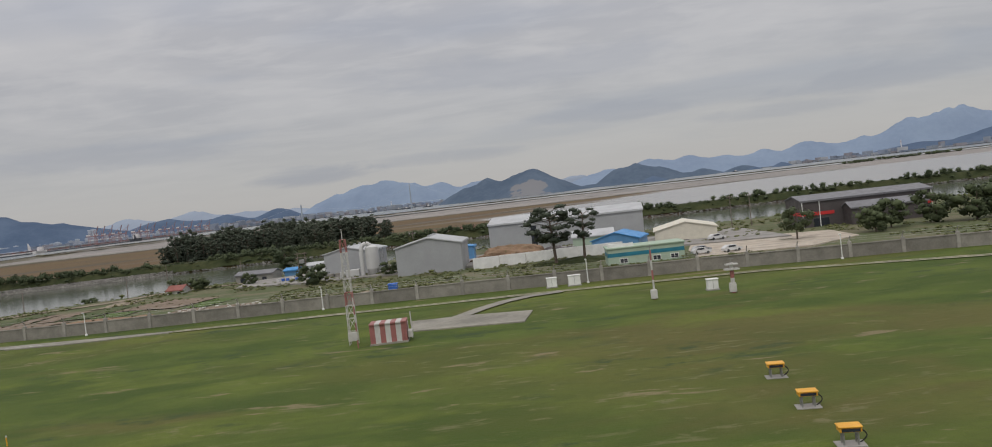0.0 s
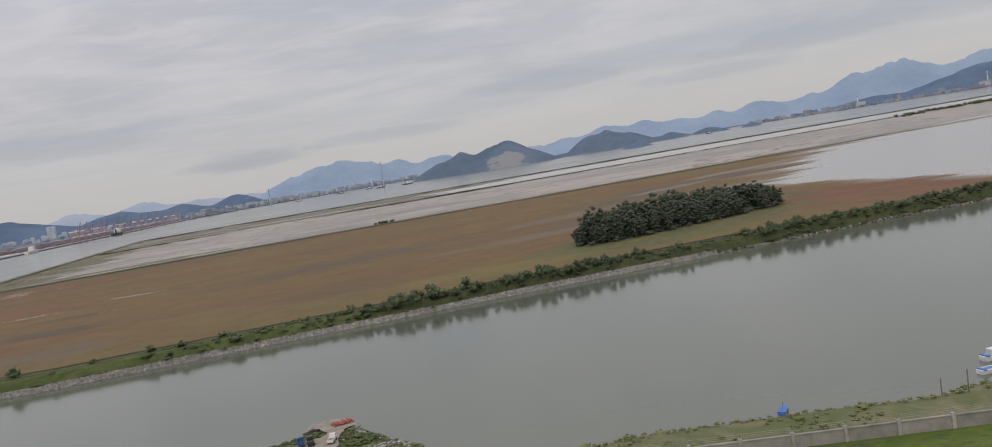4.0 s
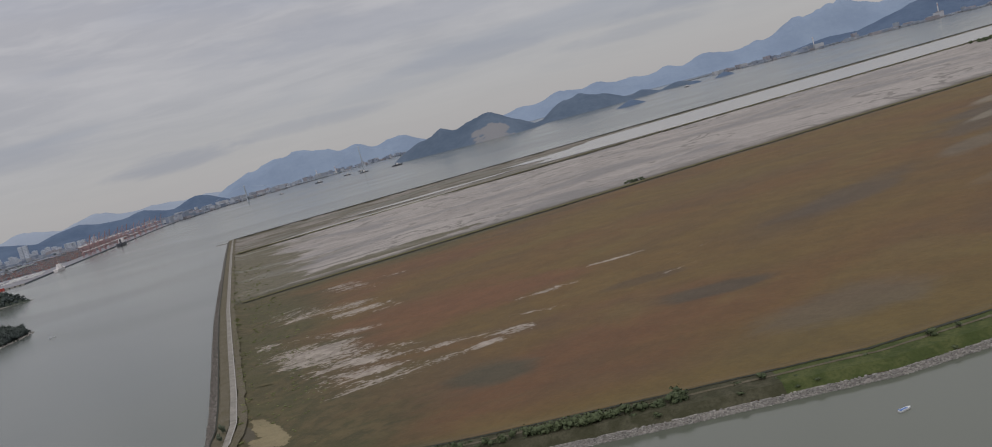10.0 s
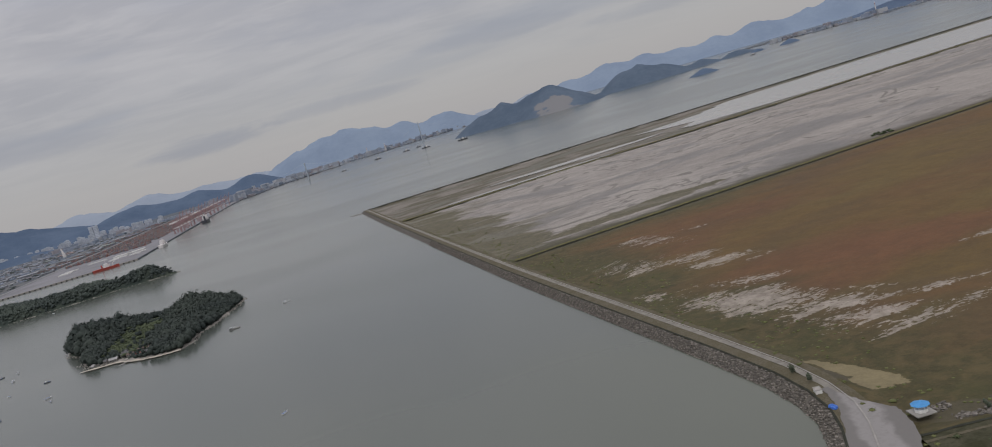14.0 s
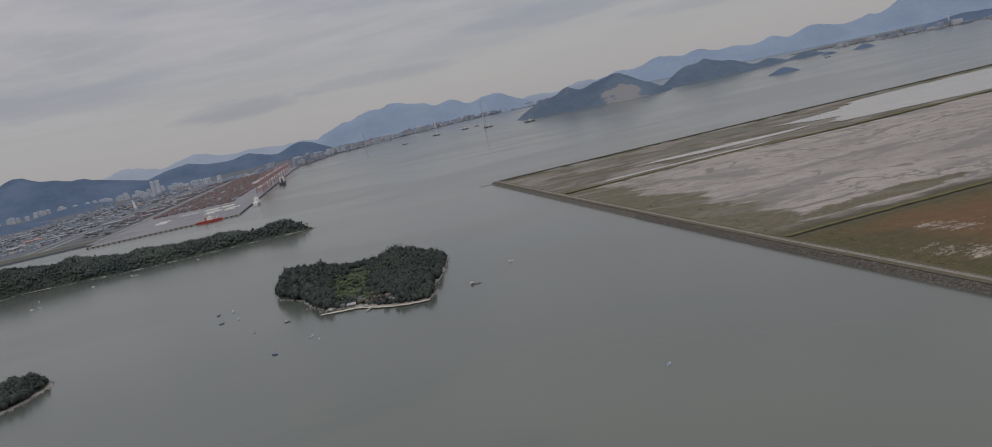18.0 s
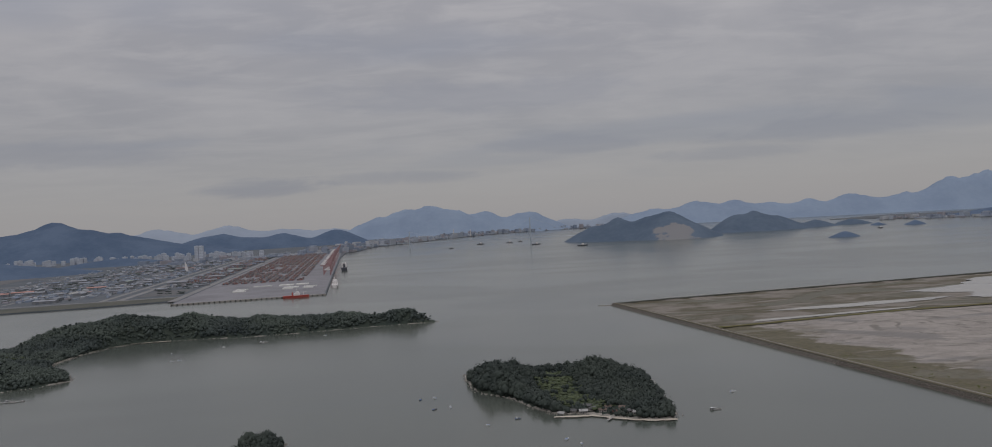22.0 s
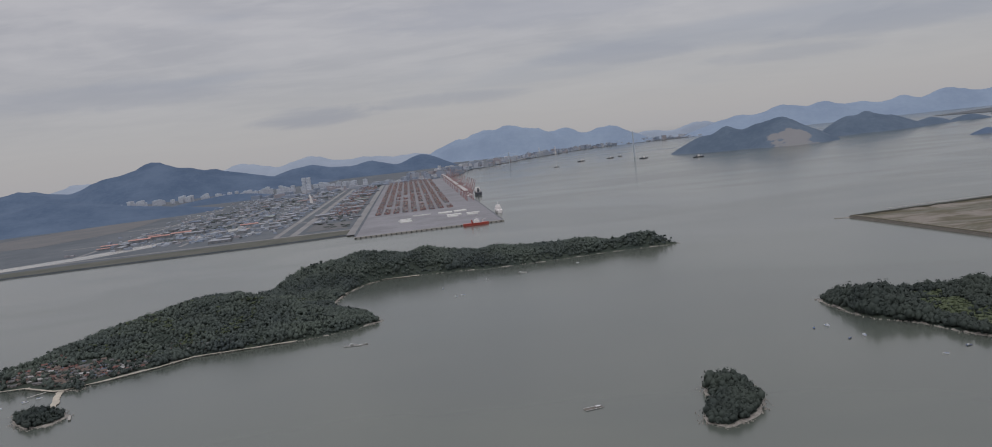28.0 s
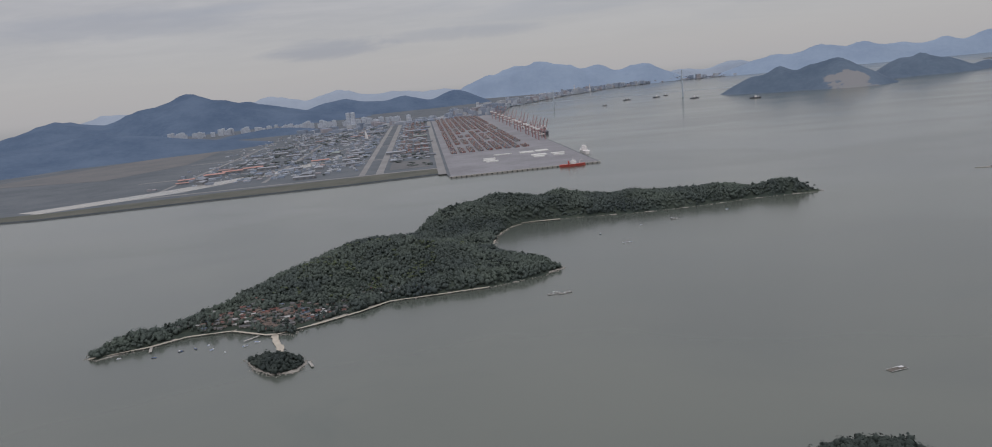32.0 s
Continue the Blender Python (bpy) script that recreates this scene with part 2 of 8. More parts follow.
def grass_field():
    m, n, b = surface("airfield_grass", 0.9)
    p = n.pos()
    fine, mid, wide = n.noise(p, 2.6, 5, 0.65), n.noise(n.vec("MULTIPLY", p, (0.6, 1, 1)), 0.28, 4, 0.6, 0.4), n.noise(n.vec("MULTIPLY", p, (0.5, 1, 1)), 0.06, 3)
    col = n.mix(n.step(mid, 0.35, 0.68), (0.054, 0.084, 0.017), (0.094, 0.126, 0.026))
    tired = n.noise(n.vec("MULTIPLY", n.vec("ADD", p, (23.0, 8.0, 0.0)), (0.5, 1.0, 1.0)), 0.085, 4, 0.6, 0.5)
    col = n.mix(n.times(n.step(wide, 0.46, 0.62), 0.6), col, (0.118, 0.112, 0.032))
    col = n.mix(n.times(n.step(tired, 0.53, 0.64), 0.6), col, (0.128, 0.100, 0.040))
    lush = n.noise(n.vec("MULTIPLY", p, (0.5, 1.1, 1)), 0.16, 4, 0.6, 0.5)
    col = n.mix(n.times(n.step(lush, 0.52, 0.64), 0.7), col, (0.122, 0.150, 0.028))
    clump = n.noise(n.vec("MULTIPLY", p, (0.55, 1, 1)), 0.9, 5, 0.7)
    col = n.mix(n.times(n.times(n.step(clump, 0.5, 0.64), n.step(n.noise(n.vec("MULTIPLY", p, (0.45, 1.0, 1.0)), 0.11, 3), 0.47, 0.58)), 0.85), col, (0.040, 0.064, 0.030))
    straw = n.noise(n.vec("MULTIPLY", p, (0.4, 1.2, 1.0)), 1.3, 5, 0.7, 0.4)
    col = n.mix(n.times(n.step(straw, 0.56, 0.66), n.step(wide, 0.40, 0.55), 0.6), col, (0.20, 0.18, 0.10))
    col = n.mix(n.times(n.step(fine, 0.42, 0.68), 0.4), col, (0.070, 0.088, 0.020))
    bare = n.noise(n.vec("MULTIPLY", p, (0.45, 1.3, 1)), 0.42, 5, 0.68, 0.6)
    col = n.mix(n.times(n.step(bare, 0.60, 0.68), 0.8), col, (0.23, 0.185, 0.115))
    m.node_tree.links.new(col, b.inputs["Base Color"])
    m.node_tree.links.new(n.bump(n.math("ADD", fine, n.noise(p, 11.0, 3)), 0.7, 0.06), b.inputs["Normal"])
    b.inputs["Specular IOR Level"].default_value = 0.15
    return m


GRASS = grass_field()


def bank_soil():
    m, n, b = surface("bank_soil_and_weeds", 0.95)
    p = n.pos()
    a, c, f = n.noise(p, 0.25, 5, 0.62, 0.5), n.noise(p, 1.4, 4, 0.6), n.noise(p, 6.0, 3)
    col = n.mix(n.step(a, 0.43, 0.62), (0.080, 0.096, 0.034), (0.140, 0.126, 0.072))
    col = n.mix(n.times(n.step(c, 0.45, 0.7), 0.5), col, (0.062, 0.084, 0.028))
    z = n.xyz(p)[2]
    col = n.mix(n.step(z, -1.1, -0.7, 1.0, 0.0), col, (0.20, 0.185, 0.16))
    m.node_tree.links.new(col, b.inputs["Base Color"])
    m.node_tree.links.new(n.bump(n.math("ADD", c, n.times(f, 0.5)), 0.8, 0.12), b.inputs["Normal"])
    return m


SOIL = bank_soil()


def marsh_ground():
    """The reclaimed flat: rust-coloured salt marsh in front, then bare tidal mud cut by a bund, and rough grass along the west embankment."""
    m, n, b = surface("salt_marsh_and_mud", 0.9)
    p = n.pos()
    x, y, z = n.xyz(p)
    long = n.vec("MULTIPLY", p, (0.4, 1.0, 1.0))
    w1 = n.noise(long, 0.012, 4, 0.6, 0.4)
    w2 = n.noise(long, 0.05, 5, 0.62, 0.5)
    fine = n.noise(p, 0.35, 5, 0.65)
    grit = n.noise(p, 2.2, 3, 0.6)
    # marsh plants
    marsh = n.mix(n.step(w1, 0.36, 0.62), (0.108, 0.058, 0.021), (0.106, 0.070, 0.022))
    marsh = n.mix(n.times(n.step(w2, 0.46, 0.70), 0.4), marsh, (0.088, 0.051, 0.024))
    red = n.times(n.step(n.noise(long, 0.02, 4), 0.46, 0.64), n.step(x, -140.0, -215.0))
    marsh = n.mix(n.times(red, 0.65), marsh, (0.104, 0.045, 0.026))
    dark = n.noise(n.vec("MULTIPLY", n.vec("ADD", p, (41.0, 13.0, 0)), (0.5, 1, 1)), 0.016, 4, 0.55, 0.8)
    marsh = n.mix(n.times(n.step(dark, 0.54, 0.68), 0.4), marsh, (0.066, 0.050, 0.038))
    blot = n.noise(n.vec("MULTIPLY", n.vec("ADD", p, (7.0, 91.0, 0)), (0.7, 1, 1)), 0.035, 5, 0.6, 0.9)
    marsh = n.mix(n.times(n.step(blot, 0.48, 0.68), 0.4), marsh, (0.066, 0.044, 0.024))
    marsh = n.mix(n.times(n.step(blot, 0.44, 0.30), 0.45), marsh, (0.116, 0.086, 0.032))
    wavy = n.math("ADD", y, n.times(n.math("SUBTRACT", w2, 0.5), 60.0))
    # a yellower belt behind the canal embankment and round the grove
    south = n.math("ADD", n.math("MULTIPLY", x, 0.11), 158.0)
    belt = n.step(n.math("SUBTRACT", wavy, south), 4.0, 40.0, 1.0, 0.0)
    marsh = n.mix(n.times(belt, 0.55), marsh, (0.098, 0.080, 0.024))
    redeast = n.times(n.step(x, -45.0, -10.0), n.step(y, 232.0, 205.0))
    marsh = n.mix(n.times(redeast, 0.75), marsh, (0.118, 0.054, 0.031))
    # yellow-green grass round the pine grove
    along, across = n.math("ADD", n.times(x, 0.81), n.times(y, 0.59)), n.math("SUBTRACT", n.times(y, 0.81), n.times(x, 0.59))
    gu, gv = n.math("DIVIDE", n.math("SUBTRACT", along, 72.0), 46.0), n.math("DIVIDE", n.math("SUBTRACT", across, 188.0), 22.0)
    ring = n.math("ADD", n.math("ADD", n.times(gu, gu), n.times(gv, gv)), n.times(n.math("SUBTRACT", w2, 0.5), 1.2))
    marsh = n.mix(n.times(n.step(ring, 1.05, 0.75), 0.85), marsh, n.mix(n.step(fine, 0.4, 0.6), (0.081, 0.085, 0.030), (0.053, 0.061, 0.022)))
    # darker wet hollows, grey washes and a redder stretch
    hollow = n.math("SUBTRACT", n.noise(n.vec("MULTIPLY", p, (0.6, 1, 1)), 0.055, 6, 0.65, 0.6), 0.5)

    def blob(cx, cy, ru, rv, turn, uneven):
        """Zero at the middle of a ragged oval patch of the ground, one at its rim."""
        c, s = math.cos(radians(turn)), math.sin(radians(turn))
        dx, dy = n.math("SUBTRACT", x, cx), n.math("SUBTRACT", y, cy)
        eu = n.math("ADD", n.times(dx, c / ru), n.times(dy, s / ru))
        ev = n.math("SUBTRACT", n.times(dy, c / rv), n.times(dx, s / rv))
        return n.math("ADD", n.math("ADD", n.times(eu, eu), n.times(ev, ev)), uneven)

    loose = n.times(hollow, 3.4)
    for cx, cy, rx, ry, turn, tone, most in (
            (-245, 250, 34, 22, 0, (0.118, 0.050, 0.029), 0.55), (-226, 244, 22, 14, 0, (0.122, 0.054, 0.028), 0.5),
            (-180, 160, 17, 9, 10, (0.092, 0.078, 0.066), 0.6), (-190, 190, 12, 5, -10, (0.050, 0.043, 0.036), 0.8), (-196, 214, 10, 4, 0, (0.060, 0.044, 0.030), 0.6),
            (-124, 243, 26, 8, 25, (0.068, 0.052, 0.042), 0.75), (-146, 236, 14, 4, 10, (0.062, 0.048, 0.038), 0.6), (-84, 220, 26, 6, 15, (0.112, 0.092, 0.074), 0.75), (-62, 240, 24, 7, 30, (0.078, 0.060, 0.046), 0.7),
            (-68, 264, 26, 7, 30, (0.112, 0.095, 0.080), 0.7), (-237, 180, 9, 7, -20, (0.050, 0.048, 0.034), 0.85), (-5, 325, 46, 16, 20, (0.070, 0.056, 0.046), 0.85), (-42, 296, 26, 10, 30, (0.072, 0.056, 0.044), 0.8),
            (-22, 313, 22, 4, 25, (0.16, 0.145, 0.128), 0.8), (14, 352, 26, 6, 25, (0.17, 0.155, 0.138), 0.8), (-20, 270, 24, 8, 30, (0.15, 0.135, 0.12), 0.7), (-96, 169, 16, 7, 0, (0.118, 0.096, 0.028), 0.7), (-14, 203, 16, 8, 0, (0.12, 0.045, 0.03), 0.8)):
        marsh = n.mix(n.times(n.step(blob(cx, cy, rx, ry, turn, loose), 1.5, 0.3), most), marsh, tone)
    # rough grass along the west side and along the dividing bund
    west = n.math("ADD", x, n.math("ADD", n.math("MULTIPLY", y, 0.183), n.times(n.math("SUBTRACT", w2, 0.5), 60.0)))
    bank = n.math("SUBTRACT", n.math("SUBTRACT", y, n.times(x, 0.17)), 419.0)
    green = n.math("MAXIMUM", n.step(west, -208.0, -236.0), n.times(n.step(n.math("ADD", bank, n.times(n.math("SUBTRACT", w2, 0.5), 50.0)), -24.0, -8.0), n.step(x, -150.0, -215.0)))
    rough = n.mix(n.step(fine, 0.4, 0.62), (0.040, 0.039, 0.014), (0.076, 0.063, 0.029))
    lush = n.noise(n.vec("MULTIPLY", p, (0.8, 1, 1)), 0.07, 5, 0.65, 0.5)
    rough = n.mix(n.times(n.step(lush, 0.46, 0.62), 0.65), rough, (0.042, 0.047, 0.015))
    marsh = n.mix(n.times(green, 0.92), marsh, rough)
    # fresh sand near the corner, dark waste ground beside it
    crumb = n.times(n.math("SUBTRACT", n.noise(p, 0.3, 6, 0.7), 0.5), 3.0)
    marsh = n.mix(n.times(n.step(blob(-276.0, 161.0, 7.0, 3.2, -20, crumb), 1.4, 0.6), 0.7), marsh, (0.075, 0.068, 0.052))
    marsh = n.mix(n.times(n.step(blob(-266.5, 160.0, 5.0, 2.0, -5, crumb), 1.4, 0.6), 0.8), marsh, (0.058, 0.054, 0.05))
    marsh = n.mix(n.times(n.step(blob(-282.0, 183.0, 7.5, 1.2, -72, crumb), 1.2, 0.8), 0.8), marsh, (0.06, 0.055, 0.045))
    marsh = n.mix(n.times(n.math("MAXIMUM", n.step(blob(-278.0, 182.5, 10.0, 2.2, -68, crumb), 1.05, 0.85), n.step(blob(-277.6, 177.5, 4.6, 3.0, -50, crumb), 1.05, 0.85)), 0.92), marsh, (0.195, 0.17, 0.112))
    marsh = n.vec("MULTIPLY", marsh, (1.04, 1.0, 0.84))
    # pale salt-crusted bare patches, ragged and broken at their rims
    drawn = n.vec("MULTIPLY", n.join(n.math("ADD", x, n.times(y, 0.16)), n.math("SUBTRACT", y, n.times(x, 0.16)), 0.0), (0.34, 1.0, 1.0))
    ragged = n.math("SUBTRACT", n.noise(drawn, 0.13, 8, 0.72, 0.5), 0.5)
    crumbs = n.math("SUBTRACT", n.noise(n.vec("MULTIPLY", p, (0.6, 1.0, 1.0)), 1.1, 4, 0.7), 0.5)
    crust = n.math("ADD", n.math("ADD", n.times(ragged, 10.0), n.times(crumbs, 6.5)), 0.22)
    salt = None
    for cx, cy, ru, rv, turn, thin in ((-271, 229, 22, 8.5, -60, 0.0), (-262, 203, 12, 6.5, -35, 0.25), (-268, 252, 11, 3.6, -22, 0.2), (-246, 210, 13, 2.0, -10, 0.2), (-255, 222, 6, 1.8, -35, 0.3), (-252, 197, 15, 2.1, 10, 0.2), (-236, 199.6, 4, 2.2, 5, 0.3), (-221, 214, 6, 1.3, -25, 0.4), (-229, 204, 5, 2.4, -10, 0.8), (-267, 284, 16, 8, -50, 0.5), (-284, 300, 16, 9, -60, 0.7), (-270, 330, 16, 7, -60, 0.9), (-282, 252, 6, 5, -40, 0.8), (-256, 330, 9, 2.0, -20, 0.8), (-186, 216, 7, 1.2, 15, 0.8), (-215, 232, 10, 2.0, 0, 0.9), (-290, 262, 5, 3, -50, 0.8), (-196, 246, 9, 1.2, 0, 0.9), (-176, 232, 8, 1.0, 10, 1.0)):
        one = n.step(blob(cx, cy, ru, rv, turn, n.math("ADD", crust, thin)), 1.05, 0.85)
        salt = one if salt is None else n.math("MAXIMUM", salt, one)
    bald = n.step(n.math("ADD", ragged, n.times(crumbs, 0.35)), 0.06, 0.16, 0.84, 0.30)
    marsh = n.mix(n.times(salt, bald), marsh, n.mix(n.step(fine, 0.4, 0.62), (0.25, 0.218, 0.185), (0.36, 0.32, 0.28)))
    # tidal mud: pale and smooth, with darker wet sheets, winding creeks and a few grassy tufts
    veins = n.noise(n.vec("MULTIPLY", p, (0.55, 1.0, 1)), 0.016, 6, 0.55, 2.0)
    mud = n.mix(n.step(veins, 0.36, 0.62), (0.255, 0.233, 0.217), (0.31, 0.286, 0.265))
    sheet = n.noise(n.vec("MULTIPLY", p, (0.45, 1.0, 1)), 0.012, 5, 0.55, 2.6)
    mud = n.mix(n.times(n.step(sheet, 0.53, 0.60), 0.8), mud, (0.132, 0.122, 0.117))
    mud = n.mix(n.times(n.step(sheet, 0.45, 0.38), 0.7), mud, (0.305, 0.28, 0.262))
    creek = n.math("ABSOLUTE", n.math("SUBTRACT", n.noise(n.vec("MULTIPLY", p, (0.7, 1, 1)), 0.011, 3, 0.5, 2.8), 0.5))
    mud = n.mix(n.times(n.step(creek, 0.030, 0.010), n.step(veins, 0.44, 0.52), 0.75), mud, (0.125, 0.116, 0.106))
    swirl = n.math("ABSOLUTE", n.math("SUBTRACT", n.noise(n.vec("MULTIPLY", n.vec("ADD", p, (90.0, 31.0, 0.0)), (0.6, 1.0, 1.0)), 0.02, 3, 0.5, 3.2), 0.5))
    mud = n.mix(n.times(n.step(swirl, 0.030, 0.008), n.step(sheet, 0.44, 0.52), 0.55), mud, (0.15, 0.14, 0.13))
    # the wet dark margin inside the low bund
    soak = n.math("ADD", bank, n.math("ADD", n.times(hollow, 46.0), n.times(n.math("SUBTRACT", veins, 0.5), 70.0)))
    mud = n.mix(n.times(n.step(soak, 34.0, 5.0), n.step(x, -250.0, -170.0), 0.6), mud, (0.128, 0.118, 0.112))
    tuft = n.times(n.step(n.noise(n.vec("MULTIPLY", p, (0.6, 1, 1)), 0.026, 7, 0.7, 0.8), 0.50, 0.56), n.step(west, -175.0, -232.0))
    tuft = n.math("MAXIMUM", tuft, n.step(n.math("ADD", west, n.times(n.math("SUBTRACT", n.noise(n.vec("MULTIPLY", p, (0.8, 1, 1)), 0.03, 6, 0.66, 0.6), 0.5), 70.0)), -212.0, -220.0))
    tuft = n.math("MAXIMUM", tuft, n.step(blob(-252.0, 402.0, 40.0, 9.0, 12, n.times(hollow, 5.0)), 1.2, 0.8))
    mud = n.mix(n.times(tuft, 0.88), mud, n.mix(n.step(fine, 0.4, 0.62), (0.066, 0.060, 0.028), (0.100, 0.087, 0.046)))
    edge = n.math("ADD", bank, n.times(hollow, 26.0))
    col = n.mix(n.step(edge, 3.0, 12.0), marsh, mud)
    rim = n.times(n.step(bank, -9.0, -2.0), n.step(edge, 16.0, 4.0))
    col = n.mix(n.times(rim, 0.75), col, (0.060, 0.055, 0.036))
    # beyond the bund: brown flats
    outer = n.math("ADD", y, n.math("MULTIPLY", x, -0.2))
    flats = n.mix(n.step(w2, 0.42, 0.58), (0.088, 0.078, 0.050), (0.20, 0.18, 0.16))
    flats = n.mix(n.step(sheet, 0.5, 0.56), flats, (0.075, 0.070, 0.042))
    col = n.mix(n.step(outer, 690.0, 698.0), col, flats)
    col = n.mix(n.times(n.step(grit, 0.4, 0.7), 0.2), col, (0.085, 0.07, 0.04))
    # fine mottling over all of it
    speck = n.math("ADD", n.times(n.noise(n.vec("MULTIPLY", p, (0.8, 1, 1)), 0.16, 7, 0.7), 0.6), n.times(n.noise(p, 0.9, 4, 0.65), 0.4))
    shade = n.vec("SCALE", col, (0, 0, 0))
    m.node_tree.links.new(n.step(speck, 0.34, 0.66, 0.80, 1.10), shade.node.inputs["Scale"])
    col = shade
    # pale shallow lagoon with a streaky shore
    upper = n.math("MINIMUM", n.math("MINIMUM", n.math("ADD", n.times(x, 1.7), 272.0), n.math("ADD", n.times(x, 0.8), 338.0)), n.math("ADD", n.times(x, 0.4), 392.0))
    lower = n.math("MAXIMUM", n.math("ADD", n.times(x, -3.1), 229.0), n.math("ADD", n.times(x, 0.05), 189.0))
    shore = n.noise(n.vec("MULTIPLY", p, (0.16, 1.0, 1.0)), 0.05, 5, 0.62, 0.3)
    depth = n.math("ADD", n.math("MINIMUM", n.math("SUBTRACT", upper, y), n.times(n.math("SUBTRACT", y, lower), 1.6)), n.times(n.math("SUBTRACT", shore, 0.5), 120.0))
    lagoon = n.step(depth, -9.0, 13.0)
    col = n.mix(n.times(n.step(depth, -42.0, -2.0), n.step(shore, 0.35, 0.6), 0.7), col, (0.215, 0.198, 0.18))
    col = n.mix(lagoon, col, (0.25, 0.245, 0.232))
    m.node_tree.links.new(col, b.inputs["Base Color"])
    wet = n.step(edge, 3.0, 12.0)
    dry = n.math("SUBTRACT", 0.93, n.times(wet, n.step(sheet, 0.5, 0.6), 0.4))
    m.node_tree.links.new(n.mix(lagoon, dry, (0.22, 0.22, 0.22)), b.inputs["Roughness"])
    land = n.math("SUBTRACT", 1.0, lagoon)
    m.node_tree.links.new(n.bump(n.times(n.math("ADD", fine, grit), land), 0.5, 0.15), b.inputs["Normal"])
    return m


MARSH = marsh_ground()


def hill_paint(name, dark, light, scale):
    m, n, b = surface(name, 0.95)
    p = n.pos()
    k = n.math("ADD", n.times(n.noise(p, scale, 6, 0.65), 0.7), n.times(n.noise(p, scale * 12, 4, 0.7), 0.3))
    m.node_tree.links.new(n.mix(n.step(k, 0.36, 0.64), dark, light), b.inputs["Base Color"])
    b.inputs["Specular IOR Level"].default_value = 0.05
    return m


# air haze is put into these base colours: bluer and paler with distance
FAR_HILL = hill_paint("haze_tinted_far_hills", (0.19, 0.245, 0.335), (0.225, 0.285, 0.375), 0.004)
PALE_HILL = hill_paint("haze_paled_hills", (0.25, 0.295, 0.365), (0.28, 0.325, 0.395), 0.003)
MID_HILL = hill_paint("haze_tinted_wooded_hills", (0.070, 0.104, 0.165), (0.100, 0.139, 0.206), 0.006)
QUARRY_HILL = hill_paint("haze_tinted_quarry_island", (0.075, 0.105, 0.15), (0.11, 0.145, 0.195), 0.006)


def quarry_face(m):
    """A bare pale face on the near flank of the quarried island."""
    n, b = Nodes(m.node_tree), m.node_tree.nodes["Principled BSDF"]
    wood = b.inputs["Base Color"].links[0].from_socket
    p = n.pos()
    off = n.vec("SUBTRACT", p, (62.0, 2330.0, 6.0))
    x, y, z = n.xyz(n.vec("MULTIPLY", off, (1 / 62, 1 / 110, 1 / 34)))
    d = n.math("ADD", n.math("ADD", n.times(x, x), n.times(y, y)), n.times(z, z))
    edge = n.math("ADD", d, n.times(n.math("SUBTRACT", n.noise(p, 0.02, 4), 0.5), 3.2))
    m.node_tree.links.new(n.mix(n.times(n.step(edge, 1.05, 0.75), 0.9), wood, (0.205, 0.205, 0.212)), b.inputs["Base Color"])


quarry_face(QUARRY_HILL)
NEAR_HILL = hill_paint("wooded_island_ground", (0.036, 0.047, 0.043), (0.058, 0.070, 0.056), 0.05)
ROCK = paint("shore_rock", (0.24, 0.225, 0.205), 0.9, wear=0.35, scale=0.8, bump=0.5)
STONE = islands_paint("riprap_stone", [(0.26, 0.25, 0.232), (0.19, 0.18, 0.168), (0.34, 0.325, 0.30), (0.14, 0.135, 0.125), (0.22, 0.21, 0.19)], 0.9)
# pine and bush greens are lifted and greyed to stand in for haze
PINE = leaf_paint("pine_foliage", (0.050, 0.064, 0.050), (0.090, 0.106, 0.072), 0.5, 0.03, 0.15)
BUSH = leaf_paint("bush_foliage", (0.044, 0.060, 0.032), (0.090, 0.110, 0.054), 0.6, 0.05, 0.2)
# island greens carry haze in the colour: bluer, lighter still on the long island
ISLE = leaf_paint("haze_tinted_island_foliage", (0.025, 0.034, 0.034), (0.050, 0.063, 0.053), 0.10, 0.035, 0.06)
LONG_WOOD = leaf_paint("haze_lifted_long_island_foliage", (0.038, 0.050, 0.054), (0.086, 0.107, 0.088), 0.06, 0.024, 0.06)
WEED = leaf_paint("bank_weeds", (0.078, 0.094, 0.034), (0.155, 0.16, 0.066), 0.5, 0.12, 0.2)
BARK = paint("bark", (0.11, 0.085, 0.065), 0.95, wear=0.3, scale=6, bump=0.5)
CONCRETE = paint("concrete", (0.29, 0.28, 0.262), 0.9, wear=0.16, scale=0.8, bump=0.15)
GRAVEL = paint("gravel_road", (0.25, 0.238, 0.22), 0.95, wear=0.2, scale=0.6, bump=0.4)


# ---- building helpers ----
def lerp_at(knots, v):
    xs, ys = zip(*knots)
    return float(np.interp(v, xs, ys))


def smooth(a, b, v):
    k = min(1.0, max(0.0, (v - a) / (b - a)))
    return k * k * (3 - 2 * k)


def part(name, data, material, parent=None, label=""):
    """Links a bmesh, a mesh or (verts, faces) as ONE mesh object under a thing."""
    if isinstance(data, bpy.types.Mesh):
        mesh = data
    else:
        mesh = bpy.data.meshes.new(name)
        if isinstance(data, bmesh.types.BMesh):
            data.to_mesh(mesh), data.free()
        else:
            mesh.from_pydata(data[0], [], data[1])
            mesh.update()
    if material is not None and not mesh.materials:
        mesh.materials.append(material)
    ob = new(name, mesh)
    ob.parent = parent
    return tagged(ob, label)


def thing(name, at, label, category, group="", kind="", turn=0.0, size=1.0):
    ob = new(name)
    ob.empty_display_size = 0.2
    ob.matrix_world = pose(*at, 0, 0, turn) @ Matrix.Scale(size, 4)
    return tagged(ob, label, category, group, kind)


